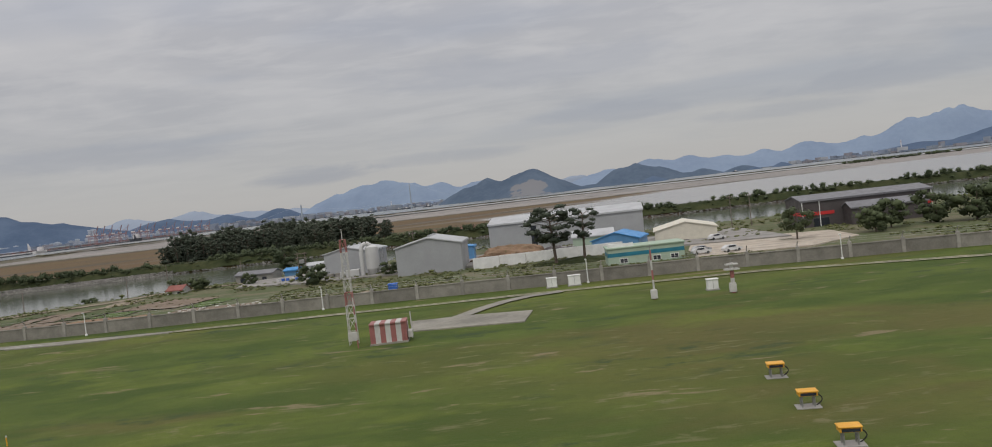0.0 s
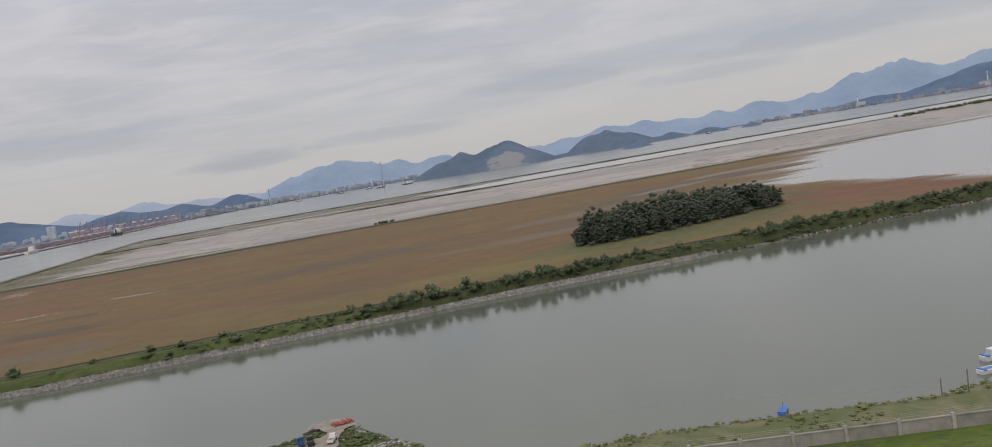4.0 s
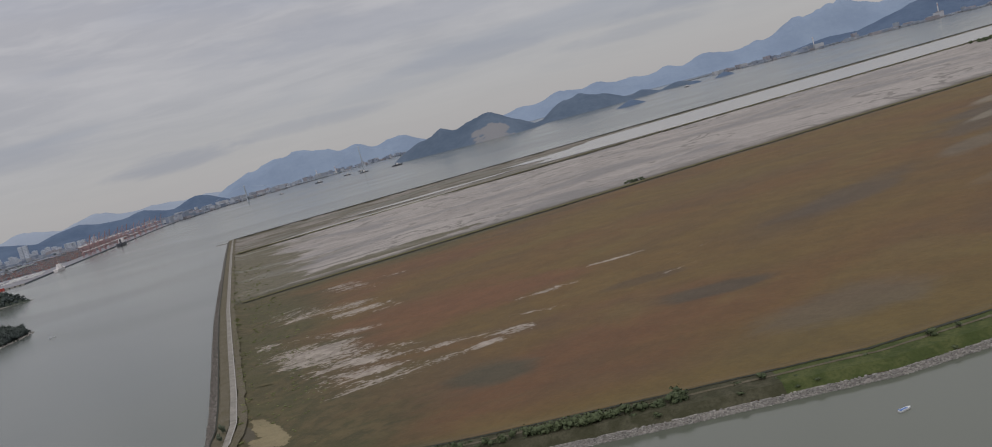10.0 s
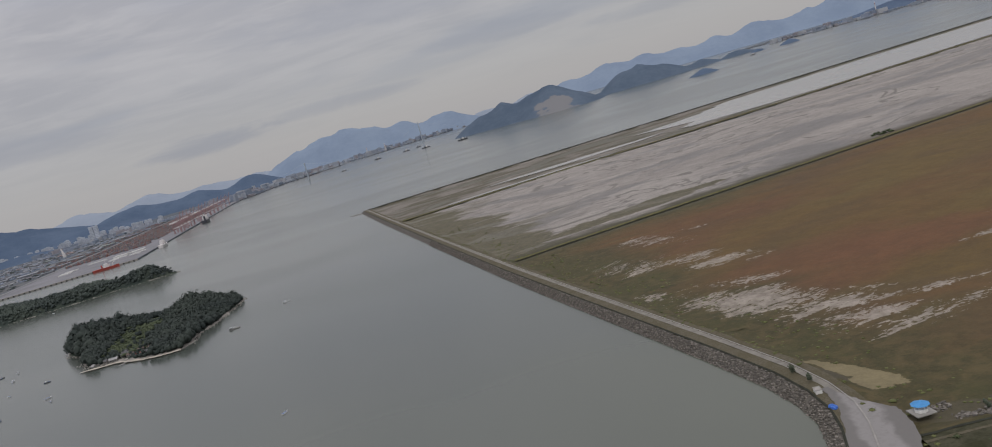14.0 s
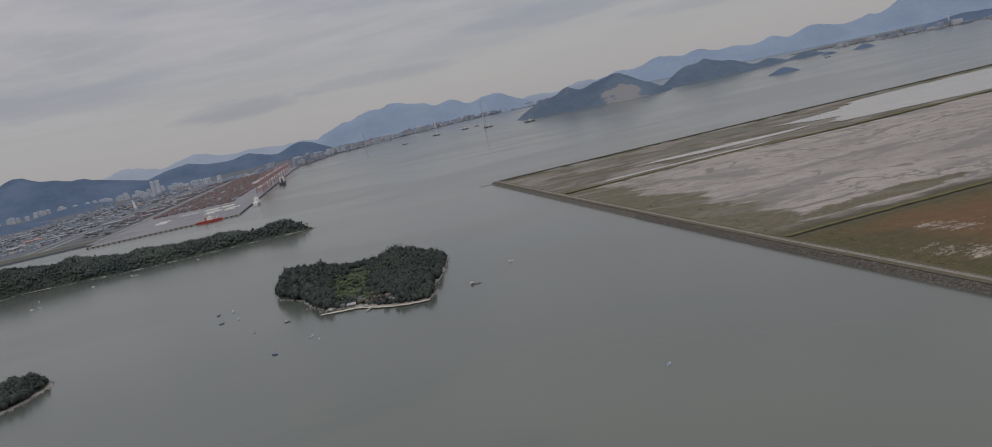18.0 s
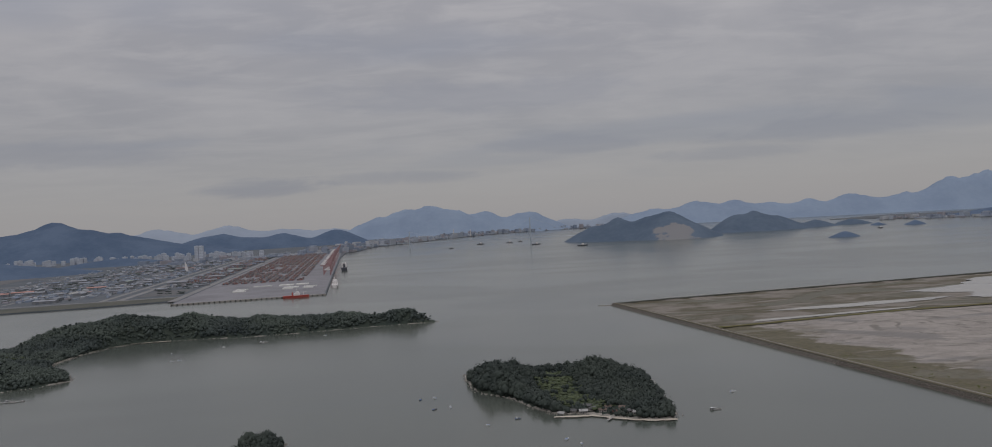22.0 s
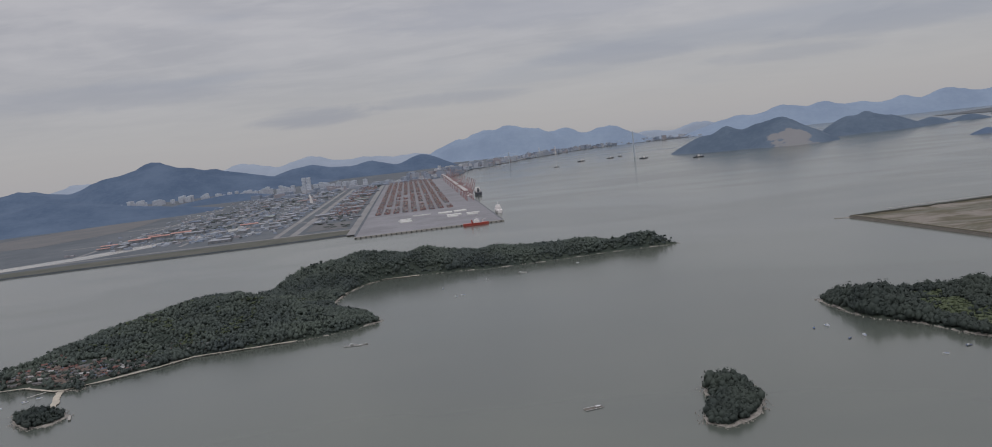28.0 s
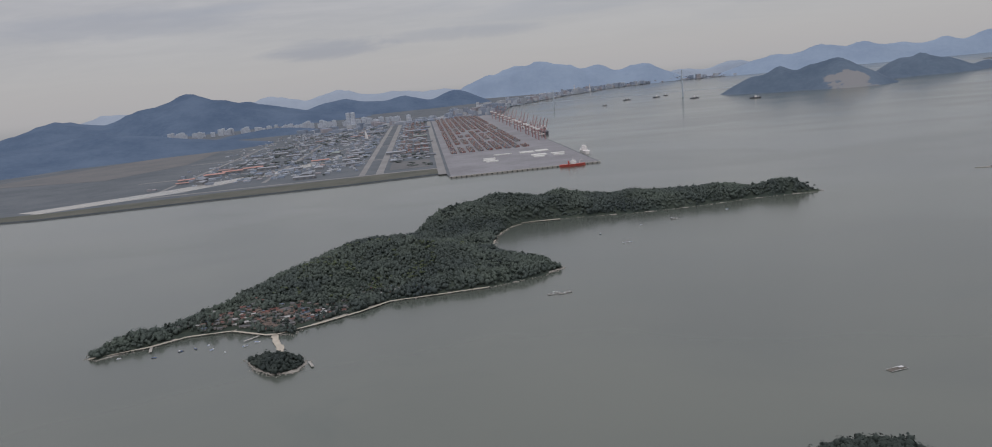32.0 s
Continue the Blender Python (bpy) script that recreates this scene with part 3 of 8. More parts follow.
def box(bm, x0, y0, z0, x1, y1, z1, m=None):
    made = bmesh.ops.create_cube(bm, size=1)["verts"]
    bmesh.ops.scale(bm, vec=(x1 - x0, y1 - y0, z1 - z0), verts=made)
    bmesh.ops.translate(bm, vec=((x0 + x1) / 2, (y0 + y1) / 2, (z0 + z1) / 2), verts=made)
    if m is not None:
        bmesh.ops.transform(bm, matrix=m, verts=made)
    return made


def boxes(*spans, bevel=0.0):
    bm = bmesh.new()
    for s in spans:
        box(bm, *s)
    if bevel:
        bmesh.ops.bevel(bm, geom=bm.edges[:], offset=bevel, segments=1, affect="EDGES")
    return bm


def tube(bm, a, b, r0, r1=None, sides=8):
    a, b = Vector(a), Vector(b)
    r1 = r0 if r1 is None else r1
    turn = (b - a).to_track_quat("Z", "Y").to_matrix().to_4x4()
    made = bmesh.ops.create_cone(bm, cap_ends=True, segments=sides, radius1=r0, radius2=r1, depth=(b - a).length)["verts"]
    bmesh.ops.transform(bm, matrix=Matrix.Translation((a + b) / 2) @ turn, verts=made)
    return made


def tubes(*spans, sides=8):
    bm = bmesh.new()
    for s in spans:
        tube(bm, *s, sides=sides)
    return bm


def prism(points, z0, z1):
    """An upright block on a plan outline."""
    k = len(points)
    verts = [(x, y, z0) for x, y in points] + [(x, y, z1) for x, y in points]
    faces = [tuple(range(k - 1, -1, -1)), tuple(range(k, 2 * k))] + [(i, (i + 1) % k, k + (i + 1) % k, k + i) for i in range(k)]
    return verts, faces


def field(x0, x1, y0, y1, dx, dy, height, keep=None):
    """A sheet of ground with height(x, y)."""
    nx, ny = int(round((x1 - x0) / dx)), int(round((y1 - y0) / dy))
    xs, ys = np.linspace(x0, x1, nx + 1), np.linspace(y0, y1, ny + 1)
    zs = [[height(x, y) for x in xs] for y in ys]
    verts = [(float(x), float(y), float(zs[j][i])) for j, y in enumerate(ys) for i, x in enumerate(xs)]
    faces = []
    for j in range(ny):
        for i in range(nx):
            if keep is None or max(zs[j][i], zs[j][i + 1], zs[j + 1][i], zs[j + 1][i + 1]) > keep:
                a = j * (nx + 1) + i
                faces.append((a, a + 1, a + nx + 2, a + nx + 1))
    return verts, faces


def shade_smooth(ob):
    for f in ob.data.polygons:
        f.use_smooth = True
    return ob


def fractal(x, y, size, octaves=5, seed=0.0):
    return noise.fractal((x / size, y / size, seed), 0.9, 2.1, octaves)


WATER_Z = -1.5

# ---- water and ground ----
sea = part("water", ([(-9000, -6000, WATER_Z), (9000, -6000, WATER_Z), (9000, 9000, WATER_Z), (-9000, 9000, WATER_Z)], [(0, 1, 2, 3)]), WATER)
tagged(sea, "calm grey-green silty tidal water of the bay and canal", "water", kind="structure")

FENCE = [(-140, 70.0), (-100, 64.0), (-75, 60.2), (-60, 58.0), (-46, 54.9), (-28, 52.0), (-12, 51.6), (0, 50.7), (12, 49.6), (29, 46.4), (60, 41.5), (140, 29.0)]
SHORE = [(-160, 62), (-131, 71), (-126, 78.5), (-121, 82.6), (-116.4, 85.2), (-113.8, 84.4), (-111.4, 80.8), (-108.4, 77.4), (-106.2, 73.6), (-102, 70.0), (-93, 71), (-84, 70), (-74, 68.5), (-64, 70.5), (-58, 74), (-48, 79.5), (-41, 83), (-30, 91), (-20, 97), (0, 99), (25, 100), (60, 99), (100, 104), (300, 112)]


def bank_height(x, y):
    d = lerp_at(SHORE, x) - y
    back = lerp_at(FENCE, x) - y
    bumps = 0.10 * fractal(x, y, 6.0, 3) if back < -1 else 0.0
    k = smooth(-2.5, 3.5, d)
    west = smooth(-205, -165, x + 14 * fractal(x, y, 70.0, 3, 2) + 0.12 * min(0, y + 20))
    return -2.2 + (2.2 + bumps) * k * west


airfield = part("ground", field(-220, 320, -160, 48, 6, 6, lambda x, y: bank_height(x, y)), GRASS)
for x0, x1, y0, y1 in ((-420, 320, -1500, -160), (320, 1500, -1500, 48)):
    more = part("ground", field(x0, x1, y0, y1, 20, 20, lambda x, y: bank_height(x, min(y, 40))), GRASS)
    tagged(more, "mown airfield grass reaching far behind the runway", "grass", kind="structure")
tagged(airfield, "mown airfield grass with yellowed and bare patches", "grass", kind="structure")
bank = part("ground", field(-220, 320, 48, 116, 1.5, 1.0, bank_height, -2.1), SOIL)
tagged(shade_smooth(bank), "weedy soil bank between perimeter wall and canal", "ground", kind="structure")
strip = part("ground", ([(x, y, 0.006) for x in range(-140, 141, 4) for y in (46.0, lerp_at(FENCE, x) - 0.1)], [(2 * i, 2 * i + 2, 2 * i + 3, 2 * i + 1) for i in range(70) if lerp_at(FENCE, -140 + 4 * i) > 46.2 and lerp_at(FENCE, -136 + 4 * i) > 46.2]), GRASS)
tagged(strip, "grass verge along the perimeter wall", "grass", kind="structure")

# ---- the reclaimed flat ----
CANAL = [(-305, 146.5), (-285, 149.0), (-270, 147.2), (-258, 144.8), (-245, 141.0), (-219, 135.2), (-200, 131.4), (-190, 129.4), (-163, 129.5), (-135, 134.7), (-93, 141.9), (-61, 146.7), (-30, 152.2), (0, 156.2), (40, 161.2), (200, 175.7), (900, 225.7)]
WEST = [(140, -302.0), (150, -299.0), (158, -296.0), (165, -293.2), (171, -291.5), (179, -290.9), (190, -291.7), (212, -295.6), (242, -301.5), (285, -310.0), (347, -322.0), (456, -341.6), (622, -371.2), (789, -400.2), (830, -407.4)]


def outer_edge(x):
    return 806 + 0.22 * (x + 395)


def bund(x):
    return 628 + 0.19 * (x + 330)


def flat_height(x, y):
    south, west, north = y - lerp_at(CANAL, x), (x - lerp_at(WEST, y)) * 0.98, outer_edge(x) - y
    d = min(south, west, north)
    if d < -6:
        return -3.0
    crest = 0.35 if west < south else 0.15
    wide = 7.8 if west < south else 7.6
    up = -1.9 + (1.9 + crest) * smooth(-0.5, 2.9, d) if west < south else -1.9 + (1.9 + crest) * smooth(-0.8, 1.9, d)
    inside = -0.75 + 0.12 * fractal(x, y, 40.0, 3)
    h = up + (inside - crest) * smooth(wide, wide + 4.0, d)
    return h + 0.8 * math.exp(-(((y - bund(x)) / 3.0) ** 2)) * (1 if d > 6 else 0)


def sheet_height(x, y):
    """The flat's bare ground, sunk a little where the embankments lie on it."""
    south, west = y - lerp_at(CANAL, x), (x - lerp_at(WEST, y)) * 0.98
    far = 7.1 if west < south else 6.2
    d = min(south, west)
    return flat_height(x, y) - 0.5 * smooth(-1.6, -0.6, d) * (1 - smooth(far, far + 1.4, d))


near_flat = part("ground", field(-310, 210, 126, 226, 2.0, 1.25, sheet_height, -2.2), MARSH)
tagged(shade_smooth(near_flat), "rust-brown salt marsh behind the canal embankment", "marsh", kind="structure")
side_flat = part("ground", field(-416, -290, 218, 830, 2.0, 4.0, lambda x, y: sheet_height(x, y) - (0.05 if y < 227 else 0), -2.2), MARSH)
tagged(shade_smooth(side_flat), "grassy salt marsh along the west embankment", "marsh", kind="structure")
far_flat = part("ground", field(-290, 1400, 218, 1186, 10.0, 4.0, lambda x, y: sheet_height(x, y) - (0.05 if y < 227 else 0), -2.2), MARSH)
tagged(shade_smooth(far_flat), "salt marsh and pale tidal mud cut by a bund", "marsh", kind="structure")
east_flat = part("ground", field(210, 1400, 160, 226, 10.0, 3.0, sheet_height, -2.2), MARSH)
tagged(east_flat, "salt marsh behind the canal embankment", "marsh", kind="structure")


def up_faces(bm):
    """Turns every face of a flat sheet upwards."""
    bm.normal_update()
    bmesh.ops.reverse_faces(bm, faces=[f for f in bm.faces if f.normal.z < 0])


def pool(points, z, label, wobble=3.0, seed=1):
    out = []
    for k, (x, y) in enumerate(points):
        x2, y2 = points[(k + 1) % len(points)]
        cuts = max(3, int(math.hypot(x2 - x, y2 - y) / 4))
        for c in range(cuts):
            px, py = x + (x2 - x) * c / cuts, y + (y2 - y) * c / cuts
            out.append((px + 7 * wobble * fractal(px, py * 3.0, 40.0, 4, seed), py + 0.6 * wobble * fractal(px, py, 25.0, 3, seed + 9)))
    bm = bmesh.new()
    face = bm.faces.new([bm.verts.new((x, y, z)) for x, y in out])
    bmesh.ops.triangulate(bm, faces=[face])
    up_faces(bm)
    return tagged(part("water", bm, SHALLOW), label, "water", kind="structure")


pool([(-125, 702), (0, 704), (110, 727), (420, 786), (900, 878), (1100, 918), (1100, 1100), (700, 1016), (300, 930), (60, 876), (-40, 850), (-75, 800), (-150, 770), (-110, 740)], -0.45, "pale sheet of shallow water behind the sea bund", 1.6, 2)
pool([(-330, 640), (-270, 652), (-200, 666), (-190, 673), (-260, 662), (-325, 650)], -0.4, "narrow pale pool along the inner bund", 0.3, 3)
pool([(-300, 694), (-240, 690), (-160, 706), (-130, 722), (-200, 716), (-270, 704)], -0.45, "narrow pale pool behind the sea bund", 0.5, 3)


# ---- wooded islands ----
def crown_shape(seed, lobes=4, wide=1.0, tall=1.0, leaves=34, full=False, leaf=1.0, core=1.0):
    """A crown about 1 wide and 1 high: a few ragged lobes with loose sprays round them."""
    rng = random.Random(seed)
    verts, faces = [], []
    bm = bmesh.new()
    bmesh.ops.create_icosphere(bm, subdivisions=1, radius=1)
    ball = [v.co.copy() for v in bm.verts]
    tris = [[v.index for v in f.verts] for f in bm.faces]
    bm.free()
    centres = []
    for k in range(lobes):
        a = 6.283 * (k + rng.random()) / lobes
        r = rng.uniform(0.1, 0.32) * wide
        c = Vector((r * math.cos(a), r * math.sin(a), tall * rng.uniform(0.32, 0.78)))
        s = rng.uniform(0.2, 0.34)
        if full:
            c, s = Vector((c.x * 0.75, c.y * 0.75, tall * rng.uniform(0.3, 0.62))), rng.uniform(0.27, 0.4)
        centres.append((c, s))
        base, k = len(verts), s * core
        verts += [tuple(c + Vector((p.x * k * wide, p.y * k * wide, p.z * k * 0.8 * tall)) * rng.uniform(0.72, 1.25)) for p in ball]
        faces += [[base + i for i in f] for f in tris]
    for _ in range(leaves):
        c, s = rng.choice(centres)
        d = Vector((rng.gauss(0, 1), rng.gauss(0, 1), rng.gauss(0.15, 0.8))).normalized()
        p = c + Vector((d.x * wide, d.y * wide, d.z * 0.85 * tall)) * s * rng.uniform(0.85 if full else 0.9, 1.3)
        u = Vector((rng.gauss(0, 1), rng.gauss(0, 1), rng.gauss(0, 0.6))).normalized() * rng.uniform(0.06, 0.13) * leaf
        v = d.cross(u).normalized() * rng.uniform(0.05, 0.11) * leaf
        base = len(verts)
        verts += [tuple(p + u), tuple(p + v * 0.9 + d * 0.03), tuple(p - u), tuple(p - v)]
        faces.append([base, base + 1, base + 2, base + 3])
    return np.array(verts), faces


CROWNS = [crown_shape(k, 2 + k % 2, 1.0, 1.0, 38, True, 1.1, 0.82) for k in range(10)]
LIGHT_CROWNS = [crown_shape(80 + k, 2, 1.1, 1.0, 8, False, 1.1, 1.05) for k in range(14)]
WOOD_CROWNS = [crown_shape(260 + k, 1, 0.95, 1.15, 9, True, 0.95, 0.95) for k in range(16)]
SHRUBS = [crown_shape(180 + k, 2, 1.1, 1.0, 36, True, 1.15, 0.72) for k in range(10)]
AIRY = [crown_shape(140 + k, 3, 0.9, 1.2, 64, True, 0.8, 0.78) for k in range(8)]


def scatter(name, places, shapes, material, seed, parent=None, label="", soft=False):
    """Many crowns joined into one mesh; places are (x, y, z, width, height)."""
    rng = random.Random(seed)
    verts, faces, base = [], [], 0
    for x, y, z, w, h in places:
        v, f = shapes[rng.randrange(len(shapes))]
        a = rng.uniform(0, 6.283)
        c, s = math.cos(a) * w, math.sin(a) * w
        verts.append(np.stack([x + v[:, 0] * c - v[:, 1] * s, y + v[:, 0] * s + v[:, 1] * c, z + v[:, 2] * h], 1))
        faces += [[base + i for i in q] for q in f]
        base += len(v)
    ob = part(name, (np.concatenate(verts).tolist(), faces), material, parent, label)
    ob["kind"] = "stuff"
    if soft:
        shade_smooth(ob)
    return ob


def inside(outline, x, y):
    hit = False
    for (x1, y1), (x2, y2) in zip(outline, outline[1:] + outline[:1]):
        if (y1 > y) != (y2 > y) and x < (x2 - x1) * (y - y1) / (y2 - y1) + x1:
            hit = not hit
    return hit


def rim_distance(outline, x, y):
    best = 1e9
    for (x1, y1), (x2, y2) in zip(outline, outline[1:] + outline[:1]):
        dx, dy = x2 - x1, y2 - y1
        k = max(0, min(1, ((x - x1) * dx + (y - y1) * dy) / (dx * dx + dy * dy + 1e-9)))
        best = min(best, math.hypot(x - x1 - k * dx, y - y1 - k * dy))
    return best


ISLE_HEIGHT = []


def island(outline, hills, step, label, tree, density, seed, clear=(), rise=0.5, beach=1.4, foliage=None, groves=()):
    """An island: ground with low cliffs and a pale stony rim, and its wood. hills: (x, y, height, radius); groves of taller trees: (x, y, radius, how much taller)."""
    xs, ys = [p[0] for p in outline], [p[1] for p in outline]
    root = thing("island", (sum(xs) / len(xs), sum(ys) / len(ys), WATER_Z), label, "island")
    cx, cy = root.location.x, root.location.y
    top = {}

    def height(x, y):
        d = rim_distance(outline, x, y)
        d = d if inside(outline, x, y) else -d
        d += 1.2 * fractal(x, y, 7.0, 3, seed)
        h = -0.9 + 1.2 * smooth(-1.5, beach, d)
        if d > 0:
            body = sum(a * math.exp(-((x - hx) ** 2 + (y - hy) ** 2) / (r * r)) for hx, hy, a, r in hills)
            h += (rise + body * (1 + 0.22 * fractal(x, y, 25.0, 4, seed))) * smooth(beach * 0.6, beach + 5.0, d)
        return h

    def local(x, y):
        return height(x + cx, y + cy)

    ISLE_HEIGHT.append(height)
    pad = 4.0
    ground = part("island_ground", field(min(xs) - pad - cx, max(xs) + pad - cx, min(ys) - pad - cy, max(ys) + pad - cy, step, step, local, -0.5), NEAR_HILL, root)
    shade_smooth(ground)
    rng = random.Random(seed)
    trees, stones = [], []
    area = (max(xs) - min(xs)) * (max(ys) - min(ys))
    for _ in range(int(area * density)):
        x, y = rng.uniform(min(xs), max(xs)), rng.uniform(min(ys), max(ys))
        d = rim_distance(outline, x, y)
        if not inside(outline, x, y) or d < beach + 0.4:
            continue
        gap = 1.0
        for ex, ey, er, keep in clear:
            if (x - ex) ** 2 + (y - ey) ** 2 < er * er:
                gap = min(gap, keep)
        if rng.random() > gap:
            continue
        s = tree * rng.uniform(0.65, 1.2) * (1.0 + 0.55 * fractal(x, y, 22.0, 3, seed + 2)) * (1 + 0.4 * math.exp((beach - d) / 3.0))
        s *= 1 + max([(k - 1) * math.exp(-((x - gx) ** 2 + (y - gy) ** 2) / (r * r)) for gx, gy, r, k in groves] or [0])
        z = height(x, y)
        trees.append((x - cx, y - cy, z - 0.3 * s, s * rng.uniform(1.15, 1.6), s * rng.uniform(1.2, 1.75)))
    scatter("woodland", trees, WOOD_CROWNS, foliage or ISLE, seed, root, "dense dark mixed woodland", True)
    verts, faces = [], []
    for (x1, y1), (x2, y2) in zip(outline, outline[1:] + outline[:1]):
        for k in range(int(math.hypot(x2 - x1, y2 - y1) * 1.6)):
            t = rng.random()
            r = rng.uniform(0.15, 0.5)
            x, y = x1 + (x2 - x1) * t + rng.gauss(0, 0.9) - cx, y1 + (y2 - y1) * t + rng.gauss(0, 0.9) - cy
            base = len(verts)
            verts += [(x - r, y - r * 0.7, -0.2), (x + r, y - r * 0.8, -0.2), (x + r * 0.8, y + r, -0.2), (x - r, y + r * 0.7, -0.2), (x + rng.uniform(-0.2, 0.2), y, rng.uniform(0.2, 0.7))]
            faces += [(base, base + 1, base + 4), (base + 1, base + 2, base + 4), (base + 2, base + 3, base + 4), (base + 3, base, base + 4)]
    rim = part("boulder_rim", (verts, faces), ROCK, root, "pale boulders along the waterline")
    rim["kind"] = "stuff"
    sand = part("beach", field(min(xs) - pad - cx, max(xs) + pad - cx, min(ys) - pad - cy, max(ys) + pad - cy, step, step, lambda x, y: min(local(x, y) + 0.06, 0.55), -0.5), ROCK, root, "pale stony beach")
    return root


LONG_ISLE = [(-1004, 466), (-996, 462), (-976, 476), (-962, 488.5), (-941, 492), (-921, 481), (-906, 478), (-905, 489), (-898, 494), (-880, 510), (-868, 525), (-841, 531), (-812, 538.5), (-787, 552), (-771.5, 568), (-778, 584), (-794, 602), (-810, 620), (-816, 645), (-814, 680), (-806, 708), (-794, 726), (-762, 730), (-737, 730), (-712, 726), (-668, 733), (-610, 748), (-557, 755), (-560, 762), (-592, 777), (-640, 786), (-700, 790), (-760, 793), (-812, 790), (-850, 770), (-872, 722), (-892, 666), (-928, 614), (-943, 572), (-958, 535), (-975, 508), (-998, 490)]
long_isle = island(LONG_ISLE, [(-585, 762, 7.5, 20), (-640, 762, 7, 32), (-700, 762, 8, 34), (-760, 764, 11, 32), (-838, 738, 13.5, 38), (-800, 758, 9.5, 30), (-868, 688, 1.5, 24), (-886, 612, 15.5, 42), (-845, 578, 8, 34), (-916, 556, 10.5, 32), (-944, 520, 4.5, 28), (-805, 568, 3, 26), (-985, 480, 1.5, 16)], 4.0,
    "long wooded island with pale stony shores and a fishing village", 2.2, 0.60, 11, [(-915, 502, 17, 0.10), (-940, 499, 13, 0.12), (-895, 512, 10, 0.25), (-962, 492, 9, 0.3), (-868, 548, 14, 0.6), (-905, 560, 10, 0.45), (-850, 590, 8, 0.4), (-880, 575, 7, 0.4), (-838, 552, 7, 0.45)], rise=1.2, foliage=LONG_WOOD)
islet_round = island([(-919, 445), (-911, 431), (-900, 421), (-890, 425), (-888, 436), (-896, 446), (-908, 449)], [(-904, 436, 2.0, 12)], 1.5, "small round wooded islet joined by a sand spit", 2.0, 0.8, 12)
MID_ISLE = [(-537, 512), (-535, 490), (-532, 472), (-527, 462), (-516, 449), (-506, 426), (-500, 414), (-486, 410), (-470, 397), (-461, 394), (-452, 393), (-450, 404), (-451, 418), (-447, 436), (-445, 460), (-444, 484), (-456, 502), (-480, 512), (-505, 520), (-522, 520)]
mid_isle = island(MID_ISLE, [(-518, 484, 7.4, 16), (-526, 468, 2.2, 13), (-510, 440, 1.6, 12), (-490, 468, 0.8, 14), (-468, 482, 6.0, 14), (-458, 464, 1.2, 12), (-462, 430, 1.8, 15)], 2.5, "saddle-backed wooded island with a few houses on its shore", 2.1, 1.15, 13, [(-491, 493, 11, 0.06), (-478, 410, 9, 0.08), (-470, 401, 5, 0.2), (-493, 470, 11, 0.02), (-492, 454, 11, 0.02), (-490, 438, 10, 0.02), (-492, 424, 8, 0.06), (-482, 422, 7, 0.06)],
    groves=((-526, 474, 14, 1.85), (-516, 454, 11, 1.9), (-508, 432, 8, 1.8), (-503, 420, 6, 1.6), (-512, 486, 14, 1.5), (-468, 482, 15, 1.35), (-459, 408, 11, 1.7), (-455, 430, 10, 1.5), (-466, 446, 10, 1.35)))
small_isle = island([(-631.5, 355), (-628, 351), (-625.5, 347.5), (-617, 353), (-611.5, 358), (-606.5, 370), (-605.5, 386), (-608.5, 394), (-614, 398), (-621, 394), (-624.5, 387), (-624, 381), (-624.4, 373), (-629.5, 364)], [(-614.5, 383, 3.4, 9), (-618.5, 364, 2.6, 8)], 1.5, "small steep wooded islet with a pale rock foot", 2.3, 1.3, 14)
near_isle = island([(-722, 315), (-712, 326), (-700, 327), (-688, 322), (-680, 308), (-690, 292), (-712, 296)], [(-701, 308, 4.5, 16)], 1.5, "small wooded islet with a tufted crown of trees", 2.5, 0.9, 15)


# ---- mountains and far shores ----
def mountain(name, peaks, x0, x1, y0, y1, step, material, label, rough=0.22, seed=3, kind="structure", base=-4.0):
    def height(x, y):
        h = 0.0
        for px, py, top, rx, ry in peaks:
            d = math.hypot((x - px) / rx, (y - py) / ry)
            h += (top * max(0.0, 1 - d ** 1.35) ** 1.15) ** 4
        h = h ** 0.25
        h *= 1 + rough * fractal(x, y, 220.0, 6, seed) + 0.08 * fractal(x, y, 60.0, 4, seed + 5)
        return base + h
    return tagged(shade_smooth(part(name, field(x0, x1, y0, y1, step, step, height, base + 0.8), material)), label, "mountain", kind=kind)


# ridges and far islets take their haze from the hill colours
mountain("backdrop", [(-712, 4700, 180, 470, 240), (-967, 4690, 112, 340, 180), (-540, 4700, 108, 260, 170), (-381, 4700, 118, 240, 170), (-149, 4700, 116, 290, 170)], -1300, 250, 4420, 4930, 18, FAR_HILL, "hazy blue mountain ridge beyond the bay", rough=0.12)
mountain("backdrop", [(-2221, 4700, 122, 380, 180), (-1828, 4700, 126, 400, 180), (-1507, 4700, 94, 380, 180), (-1242, 4720, 78, 320, 160), (-2609, 4600, 110, 430, 220), (-2980, 4400, 104, 420, 260)], -3400, -900, 4100, 4900, 24, PALE_HILL, "low haze-paled ridge far behind the port city", rough=0.12, seed=7)
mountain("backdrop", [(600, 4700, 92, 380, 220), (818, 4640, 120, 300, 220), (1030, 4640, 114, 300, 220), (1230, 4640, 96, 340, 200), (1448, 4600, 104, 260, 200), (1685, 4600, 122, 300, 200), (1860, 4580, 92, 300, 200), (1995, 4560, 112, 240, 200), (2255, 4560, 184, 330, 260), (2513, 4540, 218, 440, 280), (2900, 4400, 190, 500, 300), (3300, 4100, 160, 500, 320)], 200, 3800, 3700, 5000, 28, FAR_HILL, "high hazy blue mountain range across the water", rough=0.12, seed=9)
